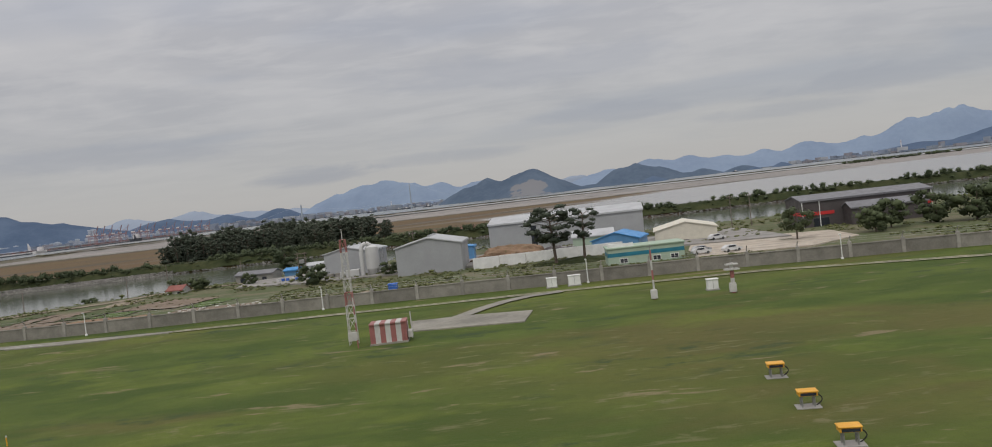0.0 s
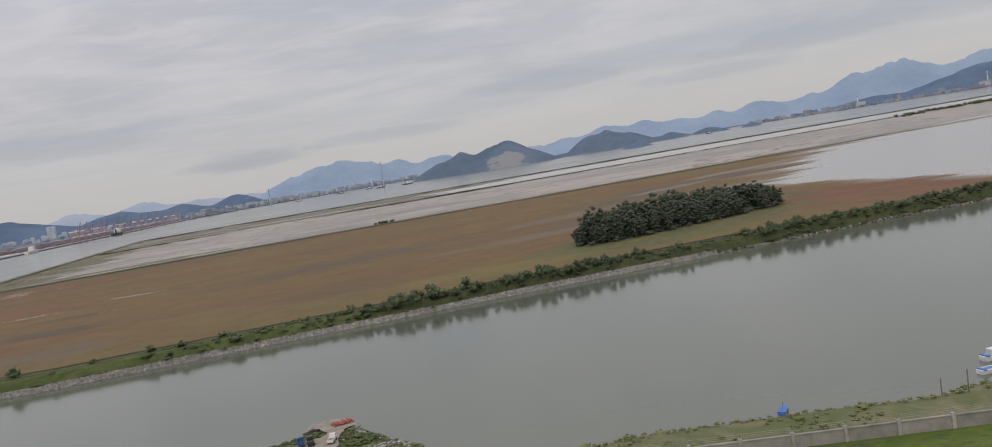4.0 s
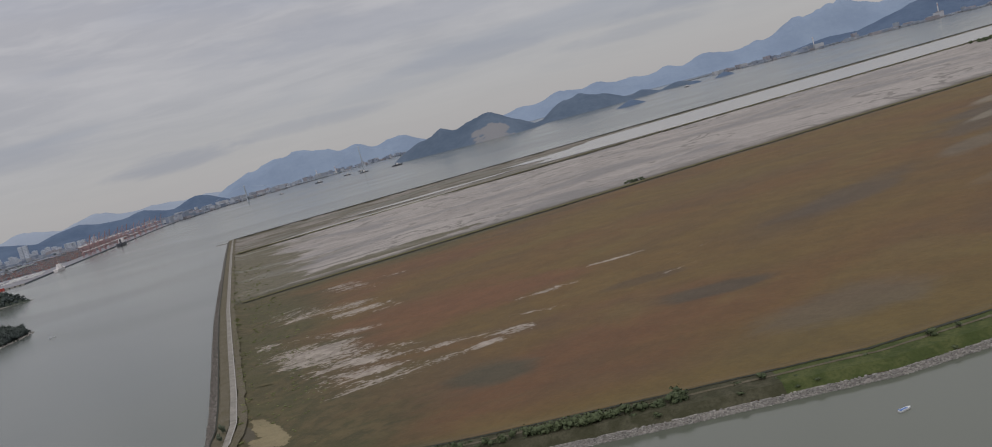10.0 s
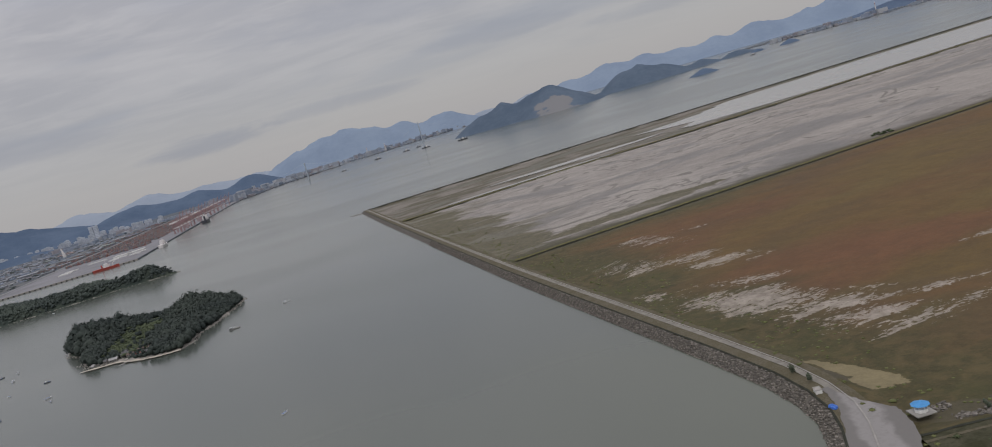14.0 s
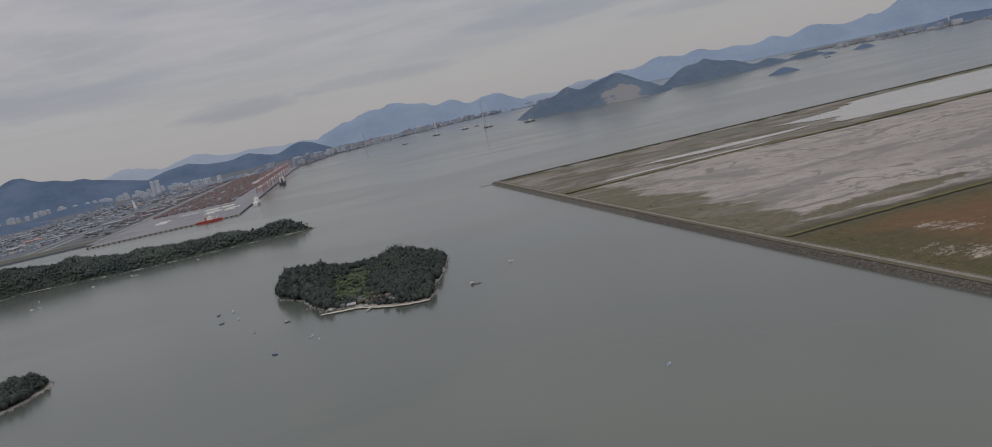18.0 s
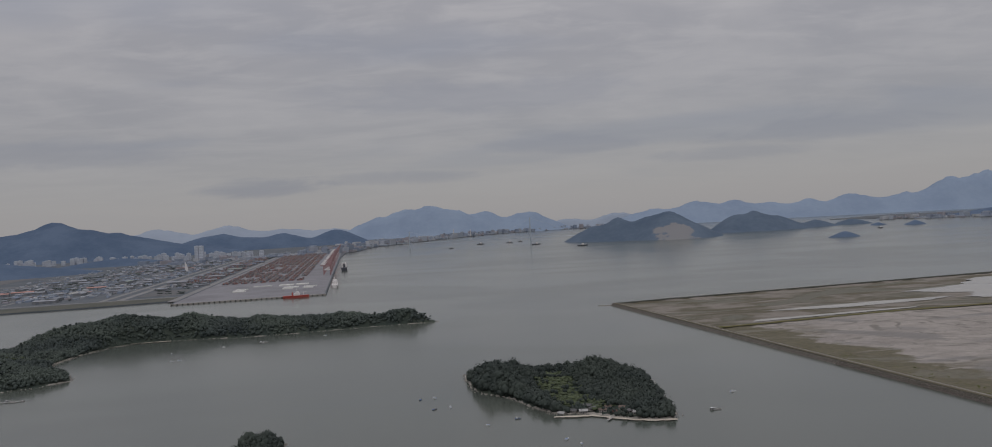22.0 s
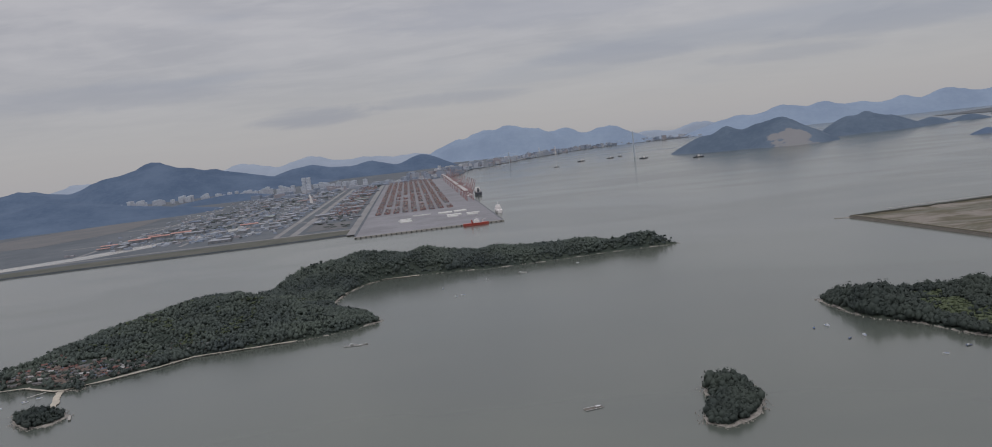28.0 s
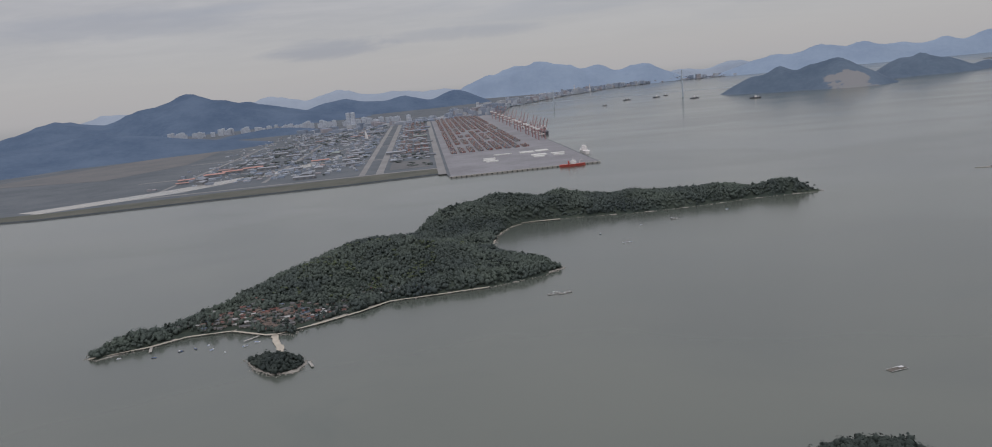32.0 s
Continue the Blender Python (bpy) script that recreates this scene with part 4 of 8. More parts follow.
mountain("backdrop", [(120, 4880, 62, 300, 60), (420, 4890, 80, 320, 60), (760, 4890, 84, 300, 60)], -250, 1100, 4810, 4950, 14, PALE_HILL, "faint haze-paled hills at the end of the bay", rough=0.12, seed=19)
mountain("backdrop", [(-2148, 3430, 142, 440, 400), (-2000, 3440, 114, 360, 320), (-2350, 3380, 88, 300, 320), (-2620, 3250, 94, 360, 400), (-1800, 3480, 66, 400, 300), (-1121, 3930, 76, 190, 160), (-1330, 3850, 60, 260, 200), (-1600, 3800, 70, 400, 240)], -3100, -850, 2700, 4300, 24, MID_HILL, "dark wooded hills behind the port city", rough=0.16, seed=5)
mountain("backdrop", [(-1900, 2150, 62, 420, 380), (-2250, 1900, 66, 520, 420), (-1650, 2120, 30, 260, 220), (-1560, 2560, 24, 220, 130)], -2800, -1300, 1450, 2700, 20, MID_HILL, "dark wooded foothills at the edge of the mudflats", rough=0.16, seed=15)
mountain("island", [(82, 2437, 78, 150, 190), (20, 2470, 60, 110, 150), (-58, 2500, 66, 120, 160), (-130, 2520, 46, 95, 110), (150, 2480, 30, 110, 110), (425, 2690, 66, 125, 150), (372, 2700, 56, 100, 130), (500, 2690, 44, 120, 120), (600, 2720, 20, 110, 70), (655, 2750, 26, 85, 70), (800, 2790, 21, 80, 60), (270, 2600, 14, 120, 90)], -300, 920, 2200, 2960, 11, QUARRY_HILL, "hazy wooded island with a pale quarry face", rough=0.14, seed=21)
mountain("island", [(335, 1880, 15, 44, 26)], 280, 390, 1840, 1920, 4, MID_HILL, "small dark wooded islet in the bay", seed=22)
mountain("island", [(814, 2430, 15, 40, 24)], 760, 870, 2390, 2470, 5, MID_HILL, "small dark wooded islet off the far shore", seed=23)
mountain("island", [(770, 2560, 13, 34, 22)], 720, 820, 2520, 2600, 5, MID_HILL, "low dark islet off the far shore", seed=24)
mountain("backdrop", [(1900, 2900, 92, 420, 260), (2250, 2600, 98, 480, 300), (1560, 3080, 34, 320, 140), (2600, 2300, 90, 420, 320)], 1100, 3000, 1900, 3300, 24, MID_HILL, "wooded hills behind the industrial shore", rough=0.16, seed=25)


# ---- embankments of the reclaimed flat ----
def along(knots, step, swap=False):
    """Points along a plan line with the unit way across it (inland)."""
    pts = [(b, a) if swap else (a, b) for a, b in knots]
    out = []
    for (x1, y1), (x2, y2) in zip(pts, pts[1:]):
        length = math.hypot(x2 - x1, y2 - y1)
        tx, ty = (x2 - x1) / length, (y2 - y1) / length
        for k in range(max(1, int(length / step))):
            t = k / max(1, int(length / step))
            out.append((x1 + (x2 - x1) * t, y1 + (y2 - y1) * t, (ty, -tx) if swap else (-ty, tx)))
    return out


def ribbon(line, a, b, lift, height, wobble=0.0, seed=0):
    """A strip laid on the ground between two offsets from a line."""
    rng = random.Random(seed)
    verts, cuts = [], 5
    for x, y, (ax, ay) in line:
        lo, hi = a + rng.uniform(-wobble, wobble), b + rng.uniform(-wobble, wobble)
        for k in range(cuts):
            d = lo + (hi - lo) * k / (cuts - 1)
            px, py = x + ax * d, y + ay * d
            verts.append((px, py, height(px, py) + lift))
    faces = [(cuts * i + k, cuts * i + k + 1, cuts * (i + 1) + k + 1, cuts * (i + 1) + k) for i in range(len(line) - 1) for k in range(cuts - 1)]
    return verts, faces


def rubble(line, count, a, b, small, big, height, seed, spread=0.0):
    """Loose angular stones joined into one mesh."""
    rng = random.Random(seed)
    bm = bmesh.new()
    bmesh.ops.create_cube(bm, size=1.5)
    shapes = []
    for _ in range(8):
        shapes.append(np.array([tuple(v.co * rng.uniform(0.7, 1.25)) for v in bm.verts]))
    tris = np.array([[v.index for v in f.verts] for f in bm.faces])
    bm.free()
    verts, faces, base = [], [], 0
    for _ in range(count):
        x, y, (ax, ay) = line[rng.randrange(len(line))]
        d, s = rng.uniform(a, b), rng.uniform(small, big)
        along_by = rng.uniform(-1, 1) * (spread or 1.2)
        px, py = x + ax * d + along_by * ay, y + ay * d - along_by * ax
        v = shapes[rng.randrange(8)] * (s * rng.uniform(0.8, 1.3), s * rng.uniform(0.7, 1.1), s * 0.6)
        t = rng.uniform(0, 6.283)
        c, sn = math.cos(t), math.sin(t)
        z = height(px, py) + 0.12 * s
        verts.append(np.stack([px + v[:, 0] * c - v[:, 1] * sn, py + v[:, 0] * sn + v[:, 1] * c, z + v[:, 2]], 1))
        faces.append(tris + base)
        base += len(v)
    return np.concatenate(verts).tolist(), np.concatenate(faces).tolist()


def grassy(name, a, b, c):
    m, n, bs = surface(name, 0.9)
    p = n.pos()
    f, g = n.noise(p, 0.35, 4, 0.6, 0.4), n.noise(p, 2.4, 4, 0.65)
    col = n.mix(n.step(f, 0.38, 0.62), a, b)
    col = n.mix(n.times(n.step(g, 0.42, 0.7), 0.65), col, c)
    m.node_tree.links.new(col, bs.inputs["Base Color"])
    m.node_tree.links.new(n.bump(g, 0.9, 0.2), bs.inputs["Normal"])
    bs.inputs["Specular IOR Level"].default_value = 0.15
    return m


VERGE = grassy("embankment_grass", (0.036, 0.046, 0.018), (0.060, 0.066, 0.028), (0.026, 0.034, 0.014))
LUSH = grassy("lush_embankment_grass", (0.048, 0.064, 0.020), (0.078, 0.090, 0.032), (0.034, 0.046, 0.016))
OLIVE = grassy("olive_embankment_weeds", (0.046, 0.046, 0.026), (0.074, 0.070, 0.046), (0.034, 0.036, 0.020))
DRY = grassy("dry_grass", (0.14, 0.125, 0.055), (0.10, 0.10, 0.04), (0.075, 0.07, 0.03))
DULL = grassy("dull_dike_weeds", (0.105, 0.092, 0.060), (0.125, 0.110, 0.080), (0.062, 0.058, 0.034))
DIKE_ROAD = paint("dusty_dike_road", (0.20, 0.188, 0.165), 0.95, wear=0.2, scale=0.6, bump=0.3)
DARK_ROCK = paint("weathered_dike_rock", (0.085, 0.077, 0.066), 0.9, wear=0.35, scale=0.8, bump=0.5)
DARK_STONE = islands_paint("weathered_dike_stone", [(0.135, 0.120, 0.102), (0.095, 0.085, 0.072), (0.21, 0.19, 0.168), (0.070, 0.064, 0.056), (0.118, 0.106, 0.092)], 0.9)
# one near-black colour for ditch lines, cap wall and sea bund
DARK_STRIP = paint("near_black_strip", (0.020, 0.022, 0.013), 0.95, wear=0.3)

canal_line = along(CANAL[1:], 2.0)
west_line = along([(y, x) for y, x in WEST[1:]], 3.0, True)
west_bank = part("ground", ribbon([p for p in canal_line if p[0] < -203], 0.5, 7.5, 0.05, flat_height, 0.22, 1), OLIVE)
tagged(west_bank, "dull olive weeds on the canal embankment", "grass", kind="structure")
grass_strip = part("ground", ribbon([p for p in canal_line if -206 < p[0] < -118], 0.5, 7.5, 0.046, flat_height, 0.22, 1), LUSH)
bushy_bank = part("ground", ribbon([p for p in canal_line if -121 < p[0] < -62], 0.5, 7.5, 0.042, flat_height, 0.22, 1), VERGE)
tagged(bushy_bank, "dark overgrown slope of the canal embankment", "grass", kind="structure")
low_bank = part("ground", ribbon([p for p in canal_line if p[0] > -65], 0.22, 7.5, 0.05, flat_height, 0.22, 1), VERGE)
tagged(low_bank, "weedy canal embankment below the grove", "grass", kind="structure")
tagged(grass_strip, "green grass slope of the canal embankment", "grass", kind="structure")
ditch = part("trim", ribbon([p for p in canal_line if p[0] < 60], 6.75, 7.3, 0.12, flat_height, 0.12, 2), DARK_STRIP)
tagged(ditch, "dark overgrown ditch behind the embankment", "ditch", kind="structure")
lane = part("road", ribbon([p for p in canal_line if p[0] < 60], 4.9, 5.5, 0.09, flat_height, 0.1, 21), DULL)
tagged(lane, "worn footpath along the top of the embankment", "path", kind="structure")
foot = part("trim", ribbon([p for p in canal_line if p[0] < -63], -0.8, 0.58, 0.03, flat_height, 0.06, 3), ROCK)
tagged(foot, "wet stony foot of the embankment", "stones", kind="structure")
stones = part("riprap", rubble([p for p in canal_line if p[0] < -62], 13500, -0.35, 0.60, 0.09, 0.20, flat_height, 4, 1.2), STONE)
low_stones = part("riprap", rubble([p for p in canal_line if -66 < p[0] < 160], 4200, -0.45, 0.28, 0.08, 0.18, flat_height, 14, 1.2), STONE)
tagged(low_stones, "low line of rubble stones at the canal's edge", "stones", kind="stuff")
tagged(stones, "pale rubble stones lining the canal embankment", "stones", kind="stuff")
rng = random.Random(31)
places = []
for x, y, (ax, ay) in canal_line:
    dense = 0.10 if x < -195 else 0.04 if x < -150 else 0.95 + 0.9 * max(0, fractal(x, y, 18, 2))
    for _ in range(9):
        if rng.random() < dense * (0.55 if x > 40 else 0.75):
            d = rng.uniform(0.5, 5.8)
            s = rng.uniform(0.25, 0.8) * (1.5 if rng.random() < 0.12 else 1)
            px, py = x + ax * d + rng.uniform(-1, 1), y + ay * d
            places.append((px, py, flat_height(px, py) - 0.2, s * 1.6, s))
for cx, cy, many, big in ((-262, 151, 3, 0.7), (-256.6, 147.5, 5, 1.0), (-254.2, 147.2, 5, 0.9), (-249.5, 146.6, 6, 1.0), (-247.4, 145.0, 6, 1.0), (-243.6, 144.2, 4, 0.8), (-240.6, 143.8, 5, 0.9), (-236, 142.8, 9, 1.1), (-233, 142.0, 5, 0.9), (-230.6, 141.7, 8, 1.1), (-228.2, 140.9, 9, 1.2), (-225.6, 140.6, 8, 1.1), (-222.1, 140.2, 7, 1.0), (-219, 139.0, 5, 0.8), (-215.8, 139.3, 8, 1.1)):
    for _ in range(many):
        s = rng.uniform(0.9, 1.6) * big
        px, py = cx + rng.gauss(0, 0.9), cy + rng.gauss(0, 0.35)
        places.append((px, py, flat_height(px, py) - 0.15, s * 1.25, s * 1.15))
airy = []
for x, y, (ax, ay) in canal_line:
    thick = fractal(x, y, 16, 3, 4)
    if x > -120 and thick > -0.2:
        for _ in range(6 if x < 40 else 3):
            d, s = rng.uniform(0.9, 5.6), rng.uniform(0.5, 1.1) * (1.2 + 0.8 * thick) * (1.35 if rng.random() < 0.12 else 1)
            airy.append((x + ax * d + rng.uniform(-1.6, 1.6), y + ay * d + rng.uniform(-0.4, 0.4), flat_height(x, y + 4) - 0.2, s * 1.1, s * 1.1))
tagged(scatter("bushes", airy, AIRY, BUSH, 33, None, "", True), "tall thin-leaved shrubs on the canal embankment", "bush", kind="stuff")
bushes = scatter("bushes", places, SHRUBS, BUSH, 31, None, "", True)
tagged(bushes, "dark green bushes along the canal embankment", "bush", kind="stuff")
for x, s in ((-168.5, 1.9), (-182, 1.4), (-178, 0.9), (-158, 1.0), (-150, 1.3), (-205, 1.2)):
    y = lerp_at(CANAL, x) + 5.0
    root = thing("bush", (x, y, flat_height(x, y) - 0.1), "single round bush on the grass embankment", "bush", "single bushes on the bank", size=s)
    v, f = crown_shape(int(-x), 5, 1.1, 0.9, 60)
    part("crown", (v.tolist(), f), BUSH, root)
    part("stem", tubes(((0, 0, -0.1), (0, 0, 0.4), 0.05, 0.03)), BARK, root)

# low concrete revetment beside the water
wall = thing("revetment_wall", (0, 0, 0), "broken pale concrete revetment on the canal bank", "wall")
for x0, x1 in ((-174, -170.4), (-170.2, -166.6), (-166.4, -163.0)):
    y = lerp_at(CANAL, x0) + 3.2
    part("wall_block", boxes((x0, y, -0.9, x1, y + 0.3, 0.05), bevel=0.03), CONCRETE, wall)

# west embankment: rubble slope, kerbed concrete road, shrubs
slope = part("trim", ribbon(west_line, -0.4, 2.5, 0.04, flat_height, 0.2, 5), DARK_ROCK)
tagged(slope, "grey rubble slope of the west embankment", "stones", kind="structure")
west_stones = part("riprap", rubble([p for p in west_line if p[1] < 480], 12500, -0.1, 2.4, 0.12, 0.30, flat_height, 6, 1.7), DARK_STONE)
tagged(west_stones, "grey rubble stones on the west embankment", "stones", kind="stuff")
cap = part("trim", ribbon(west_line, 2.45, 2.85, 0.16, flat_height, 0.03, 15), DARK_STRIP)
tagged(cap, "dark cap wall above the rubble slope", "wall", kind="structure")
weeds = part("ground", ribbon(west_line, 2.85, 5.2, 0.07, flat_height, 0.2, 7), DULL)
tagged(weeds, "weedy shoulder of the embankment road", "grass", kind="structure")
dike_road = part("road", ribbon(west_line, 5.2, 6.4, 0.10, flat_height), DIKE_ROAD)
tagged(dike_road, "pale concrete road on the west embankment", "road", kind="structure")
kerb = part("trim", ribbon(west_line, 6.4, 6.62, 0.22, flat_height), CONCRETE)
tagged(kerb, "low concrete kerb along the embankment road", "kerb", kind="structure")
back_weeds = part("ground", ribbon(west_line, 6.62, 8.3, 0.06, flat_height, 0.35, 13), DULL)
tagged(back_weeds, "dry weeds behind the embankment road", "grass", kind="structure")

rng = random.Random(19)
brush = []
for x, y, (ax, ay) in west_line:
    if y < 520:
        for _ in range(20):
            d = 7.2 + 18 * rng.random() ** 1.6
            px, py = x + ax * d + rng.uniform(-1, 1), y + ay * d + rng.uniform(-1.5, 1.5)
            if fractal(px, py, 9.0, 3, 17) > -0.1:
                s = rng.uniform(0.2, 0.55) * (1.6 if rng.random() < 0.1 else 1)
                brush.append((px, py, flat_height(px, py) - 0.15, s * 2.2, s * 0.8))
tagged(scatter("brush", brush, [crown_shape(440 + k, 1, 1.0, 1.0, 16, True) for k in range(8)], WEED, 20, None, "", True), "rough low brush behind the west embankment", "brush", kind="stuff")

# the low bund with a track between marsh and mud
split = along([(-314, 364.5), (-289, 369.5), (-240, 378), (-200, 385), (-157, 392), (-109, 400.5), (-50, 410.5), (60, 429), (200, 453)], 4.0)
tagged(part("trim", ribbon(split, -1.6, 1.2, 0.35, flat_height, 0.35, 41), DRY), "low grassy bund between salt marsh and tidal mud", "bund", kind="structure")
tagged(part("trim", ribbon(split, -2.6, -1.5, 0.2, flat_height, 0.3, 42), DARK_STRIP), "dark wet ditch along the low bund", "ditch", kind="structure")
# sea bund and inner bund
inner = [(-366, 620), (-330, 628), (-230, 650), (-134, 662), (0, 690), (110, 712), (420, 770), (900, 862)]
bund_strip = part("trim", ribbon(along(inner, 6.0), -3.0, 2.2, 0.06, lambda x, y: flat_height(x, bund(x)) , 0.8, 8), DRY)
tagged(bund_strip, "narrow grassy bund across the tidal mud", "bund", kind="structure")
sea_line = along([(-397, 806), (-264, 835), (-127, 865), (26, 898), (300, 958), (800, 1068)], 8.0)
breakwater = part("trim", ribbon(along([(-354, 834), (-310, 841), (-264, 848.7), (-100, 879)], 5.0), -0.9, 0.9, WATER_Z + 0.5, lambda x, y: 0.0, 0.3, 12), ROCK)
tagged(breakwater, "thin line of stones in the water beyond the bund", "stones", kind="structure")
sea_strip = part("trim", ribbon(sea_line, -9.0, -1.0, 0.25, flat_height, 1.0, 9), DARK_STRIP)
tagged(sea_strip, "dark stony sea bund on the far side of the flat", "bund", kind="structure")
tip = part("trim", prism([(-412, 803), (-397, 798), (-396, 802), (-413, 805)], -2.0, -1.2), ROCK)
tagged(tip, "low stone spit at the corner of the bund", "stones", kind="structure")
rng = random.Random(77)
spots = []
for _ in range(60):
    x = rng.uniform(300, 420)
    spots.append((x, 745 + (x - 360) * 0.3 + rng.uniform(-9, 9), -0.9, rng.uniform(3, 6), rng.uniform(2.2, 4.0)))
for _ in range(14):
    x = rng.uniform(-141, -132)
    spots.append((x, 404 + rng.uniform(-2, 2), -0.9, rng.uniform(1.5, 2.5), rng.uniform(1.0, 1.8)))
tagged(scatter("scrub", spots, CROWNS, BUSH, 78), "dark scrub on the tidal flat", "bush", kind="stuff")

def patch(points, z, wobble, seed):
    """A flat patch with a ragged outline."""
    rng = random.Random(seed)
    out = []
    for k, (x, y) in enumerate(points):
        x2, y2 = points[(k + 1) % len(points)]
        for c in range(6):
            out.append((x + (x2 - x) * c / 6 + rng.uniform(-wobble, wobble) * 0.6, y + (y2 - y) * c / 6 + rng.uniform(-wobble, wobble) * 0.6, z))
    bm = bmesh.new()
    face = bm.faces.new([bm.verts.new(p) for p in out])
    bmesh.ops.triangulate(bm, faces=[face])
    up_faces(bm)
    return bm


# concrete yard and pavilion at the corner of the flat
def slab_paint():
    """Worn concrete: a pale swept middle and darker dusty sides."""
    m, n, b = surface("worn_yard_concrete", 0.92)
    p = n.pos()
    x, y, z = n.xyz(p)
    side = n.math("ABSOLUTE", n.math("ADD", n.math("ADD", x, n.times(y, -0.30)), n.math("ADD", 335.6, n.times(n.math("SUBTRACT", n.noise(p, 0.25, 4), 0.5), 4.0))))
    col = n.mix(n.step(side, 1.6, 2.8), (0.235, 0.225, 0.222), (0.150, 0.143, 0.138))
    col = n.mix(n.times(n.step(n.noise(p, 1.3, 5, 0.65), 0.45, 0.7), 0.4), col, (0.17, 0.16, 0.15))
    m.node_tree.links.new(col, b.inputs["Base Color"])
    m.node_tree.links.new(n.bump(n.noise(p, 6.0, 3), 0.2, 0.03), b.inputs["Normal"])
    return m


YARD_SLAB = slab_paint()
yard = part("ground", patch([(-293.0, 158.5), (-290.2, 164.3), (-287.9, 170.0), (-286.9, 174.5), (-286.4, 178.0), (-285.3, 178.0), (-285.0, 174.0), (-283.9, 170.0), (-281.6, 165.0), (-282.2, 161.0), (-283.4, 157.0), (-285.8, 152.5), (-290.0, 151.5), (-293.5, 153.0)], 0.50, 0.25, 5), YARD_SLAB)
tagged(yard, "pale gravel yard where the embankment roads meet", "yard", kind="structure")
debris = rubble([(x, y, (0.0, 1.0)) for x, y in ((-274, 158), (-272.5, 157), (-275.5, 159), (-271, 158.4), (-276, 163), (-266, 159), (-264, 158.2), (-268, 160))], 420, -1.2, 1.2, 0.12, 0.3, lambda x, y: flat_height(x, y) + 0.02, 61)
tagged(part("rubble", debris, DARK_STONE), "scattered dark rubble and waste beside the yard", "stones", kind="stuff")
STEEL_BLUE = paint("blue_roof_sheet", (0.05, 0.25, 0.55), 0.45, wear=0.12)
WHITE = paint("white_paint", (0.72, 0.72, 0.70), 0.6, wear=0.12)
TARP = paint("blue_tarpaulin", (0.03, 0.12, 0.45), 0.55, wear=0.3, scale=3, bump=0.6)


def pavilion(at):
    root = thing("pavilion", at, "eight-sided lookout pavilion with a bright blue roof", "pavilion", size=0.64)
    bm = bmesh.new()
    bmesh.ops.create_cone(bm, cap_ends=True, segments=8, radius1=2.1, radius2=0.25, depth=0.8)
    bmesh.ops.translate(bm, vec=(0, 0, 2.1), verts=bm.verts)
    part("roof", bm, STEEL_BLUE, root, "bright blue sheet roof")
    bm = bmesh.new()
    bmesh.ops.create_cone(bm, cap_ends=True, segments=8, radius1=1.45, radius2=1.45, depth=0.7)
    bmesh.ops.translate(bm, vec=(0, 0, 0.35), verts=bm.verts)
    part("base_wall", bm, WHITE, root)
    part("terrace", boxes((-2.3, -2.3, -0.3, 2.3, 2.3, -0.02), bevel=0.03), CONCRETE, root)
    for k in range(8):
        a = math.tau * k / 8
        part("post", tubes(((1.4 * math.cos(a), 1.4 * math.sin(a), 0.6), (1.4 * math.cos(a), 1.4 * math.sin(a), 1.8), 0.07)), WHITE, root)
    return root


pavilion((-279.7, 162.0, 0.3))
cover = thing("covered_pile", (-288.3, 170.9, 0.35), "pile of gear under a crumpled blue tarpaulin", "pile", size=0.7)
bm = bmesh.new()
bmesh.ops.create_icosphere(bm, subdivisions=3, radius=1)
for v in bm.verts:
    v.co = Vector((v.co.x * 0.9, v.co.y * 1.5, max(-0.1, v.co.z) * 0.7)) * (1 + 0.25 * fractal(v.co.x * 3, v.co.y * 3 + v.co.z, 1.0, 3))
part("tarpaulin", bm, TARP, cover)
hut = thing("store_hut", (-287.4, 177.2, 0.35), "small white storage cabin beside the embankment road", "hut", turn=-8, size=0.62)
part("body", boxes((-0.8, -1.2, 0, 0.8, 1.2, 1.1), bevel=0.02), WHITE, hut)
part("roof", boxes((-0.9, -1.3, 1.1, 0.9, 1.3, 1.2), bevel=0.02), CONCRETE, hut)
for x, y in ((-286.9, 186.9), (-286.4, 181.6), (-272.3, 158.5)):
    root = thing("bush", (x, y, flat_height(x, y)), "small dark conical shrub beside the road", "bush", "roadside shrubs", size=1.6)
    v, f = crown_shape(int(-x * 3), 4, 0.7, 1.2, 40)
    part("crown", (v.tolist(), f), PINE, root)


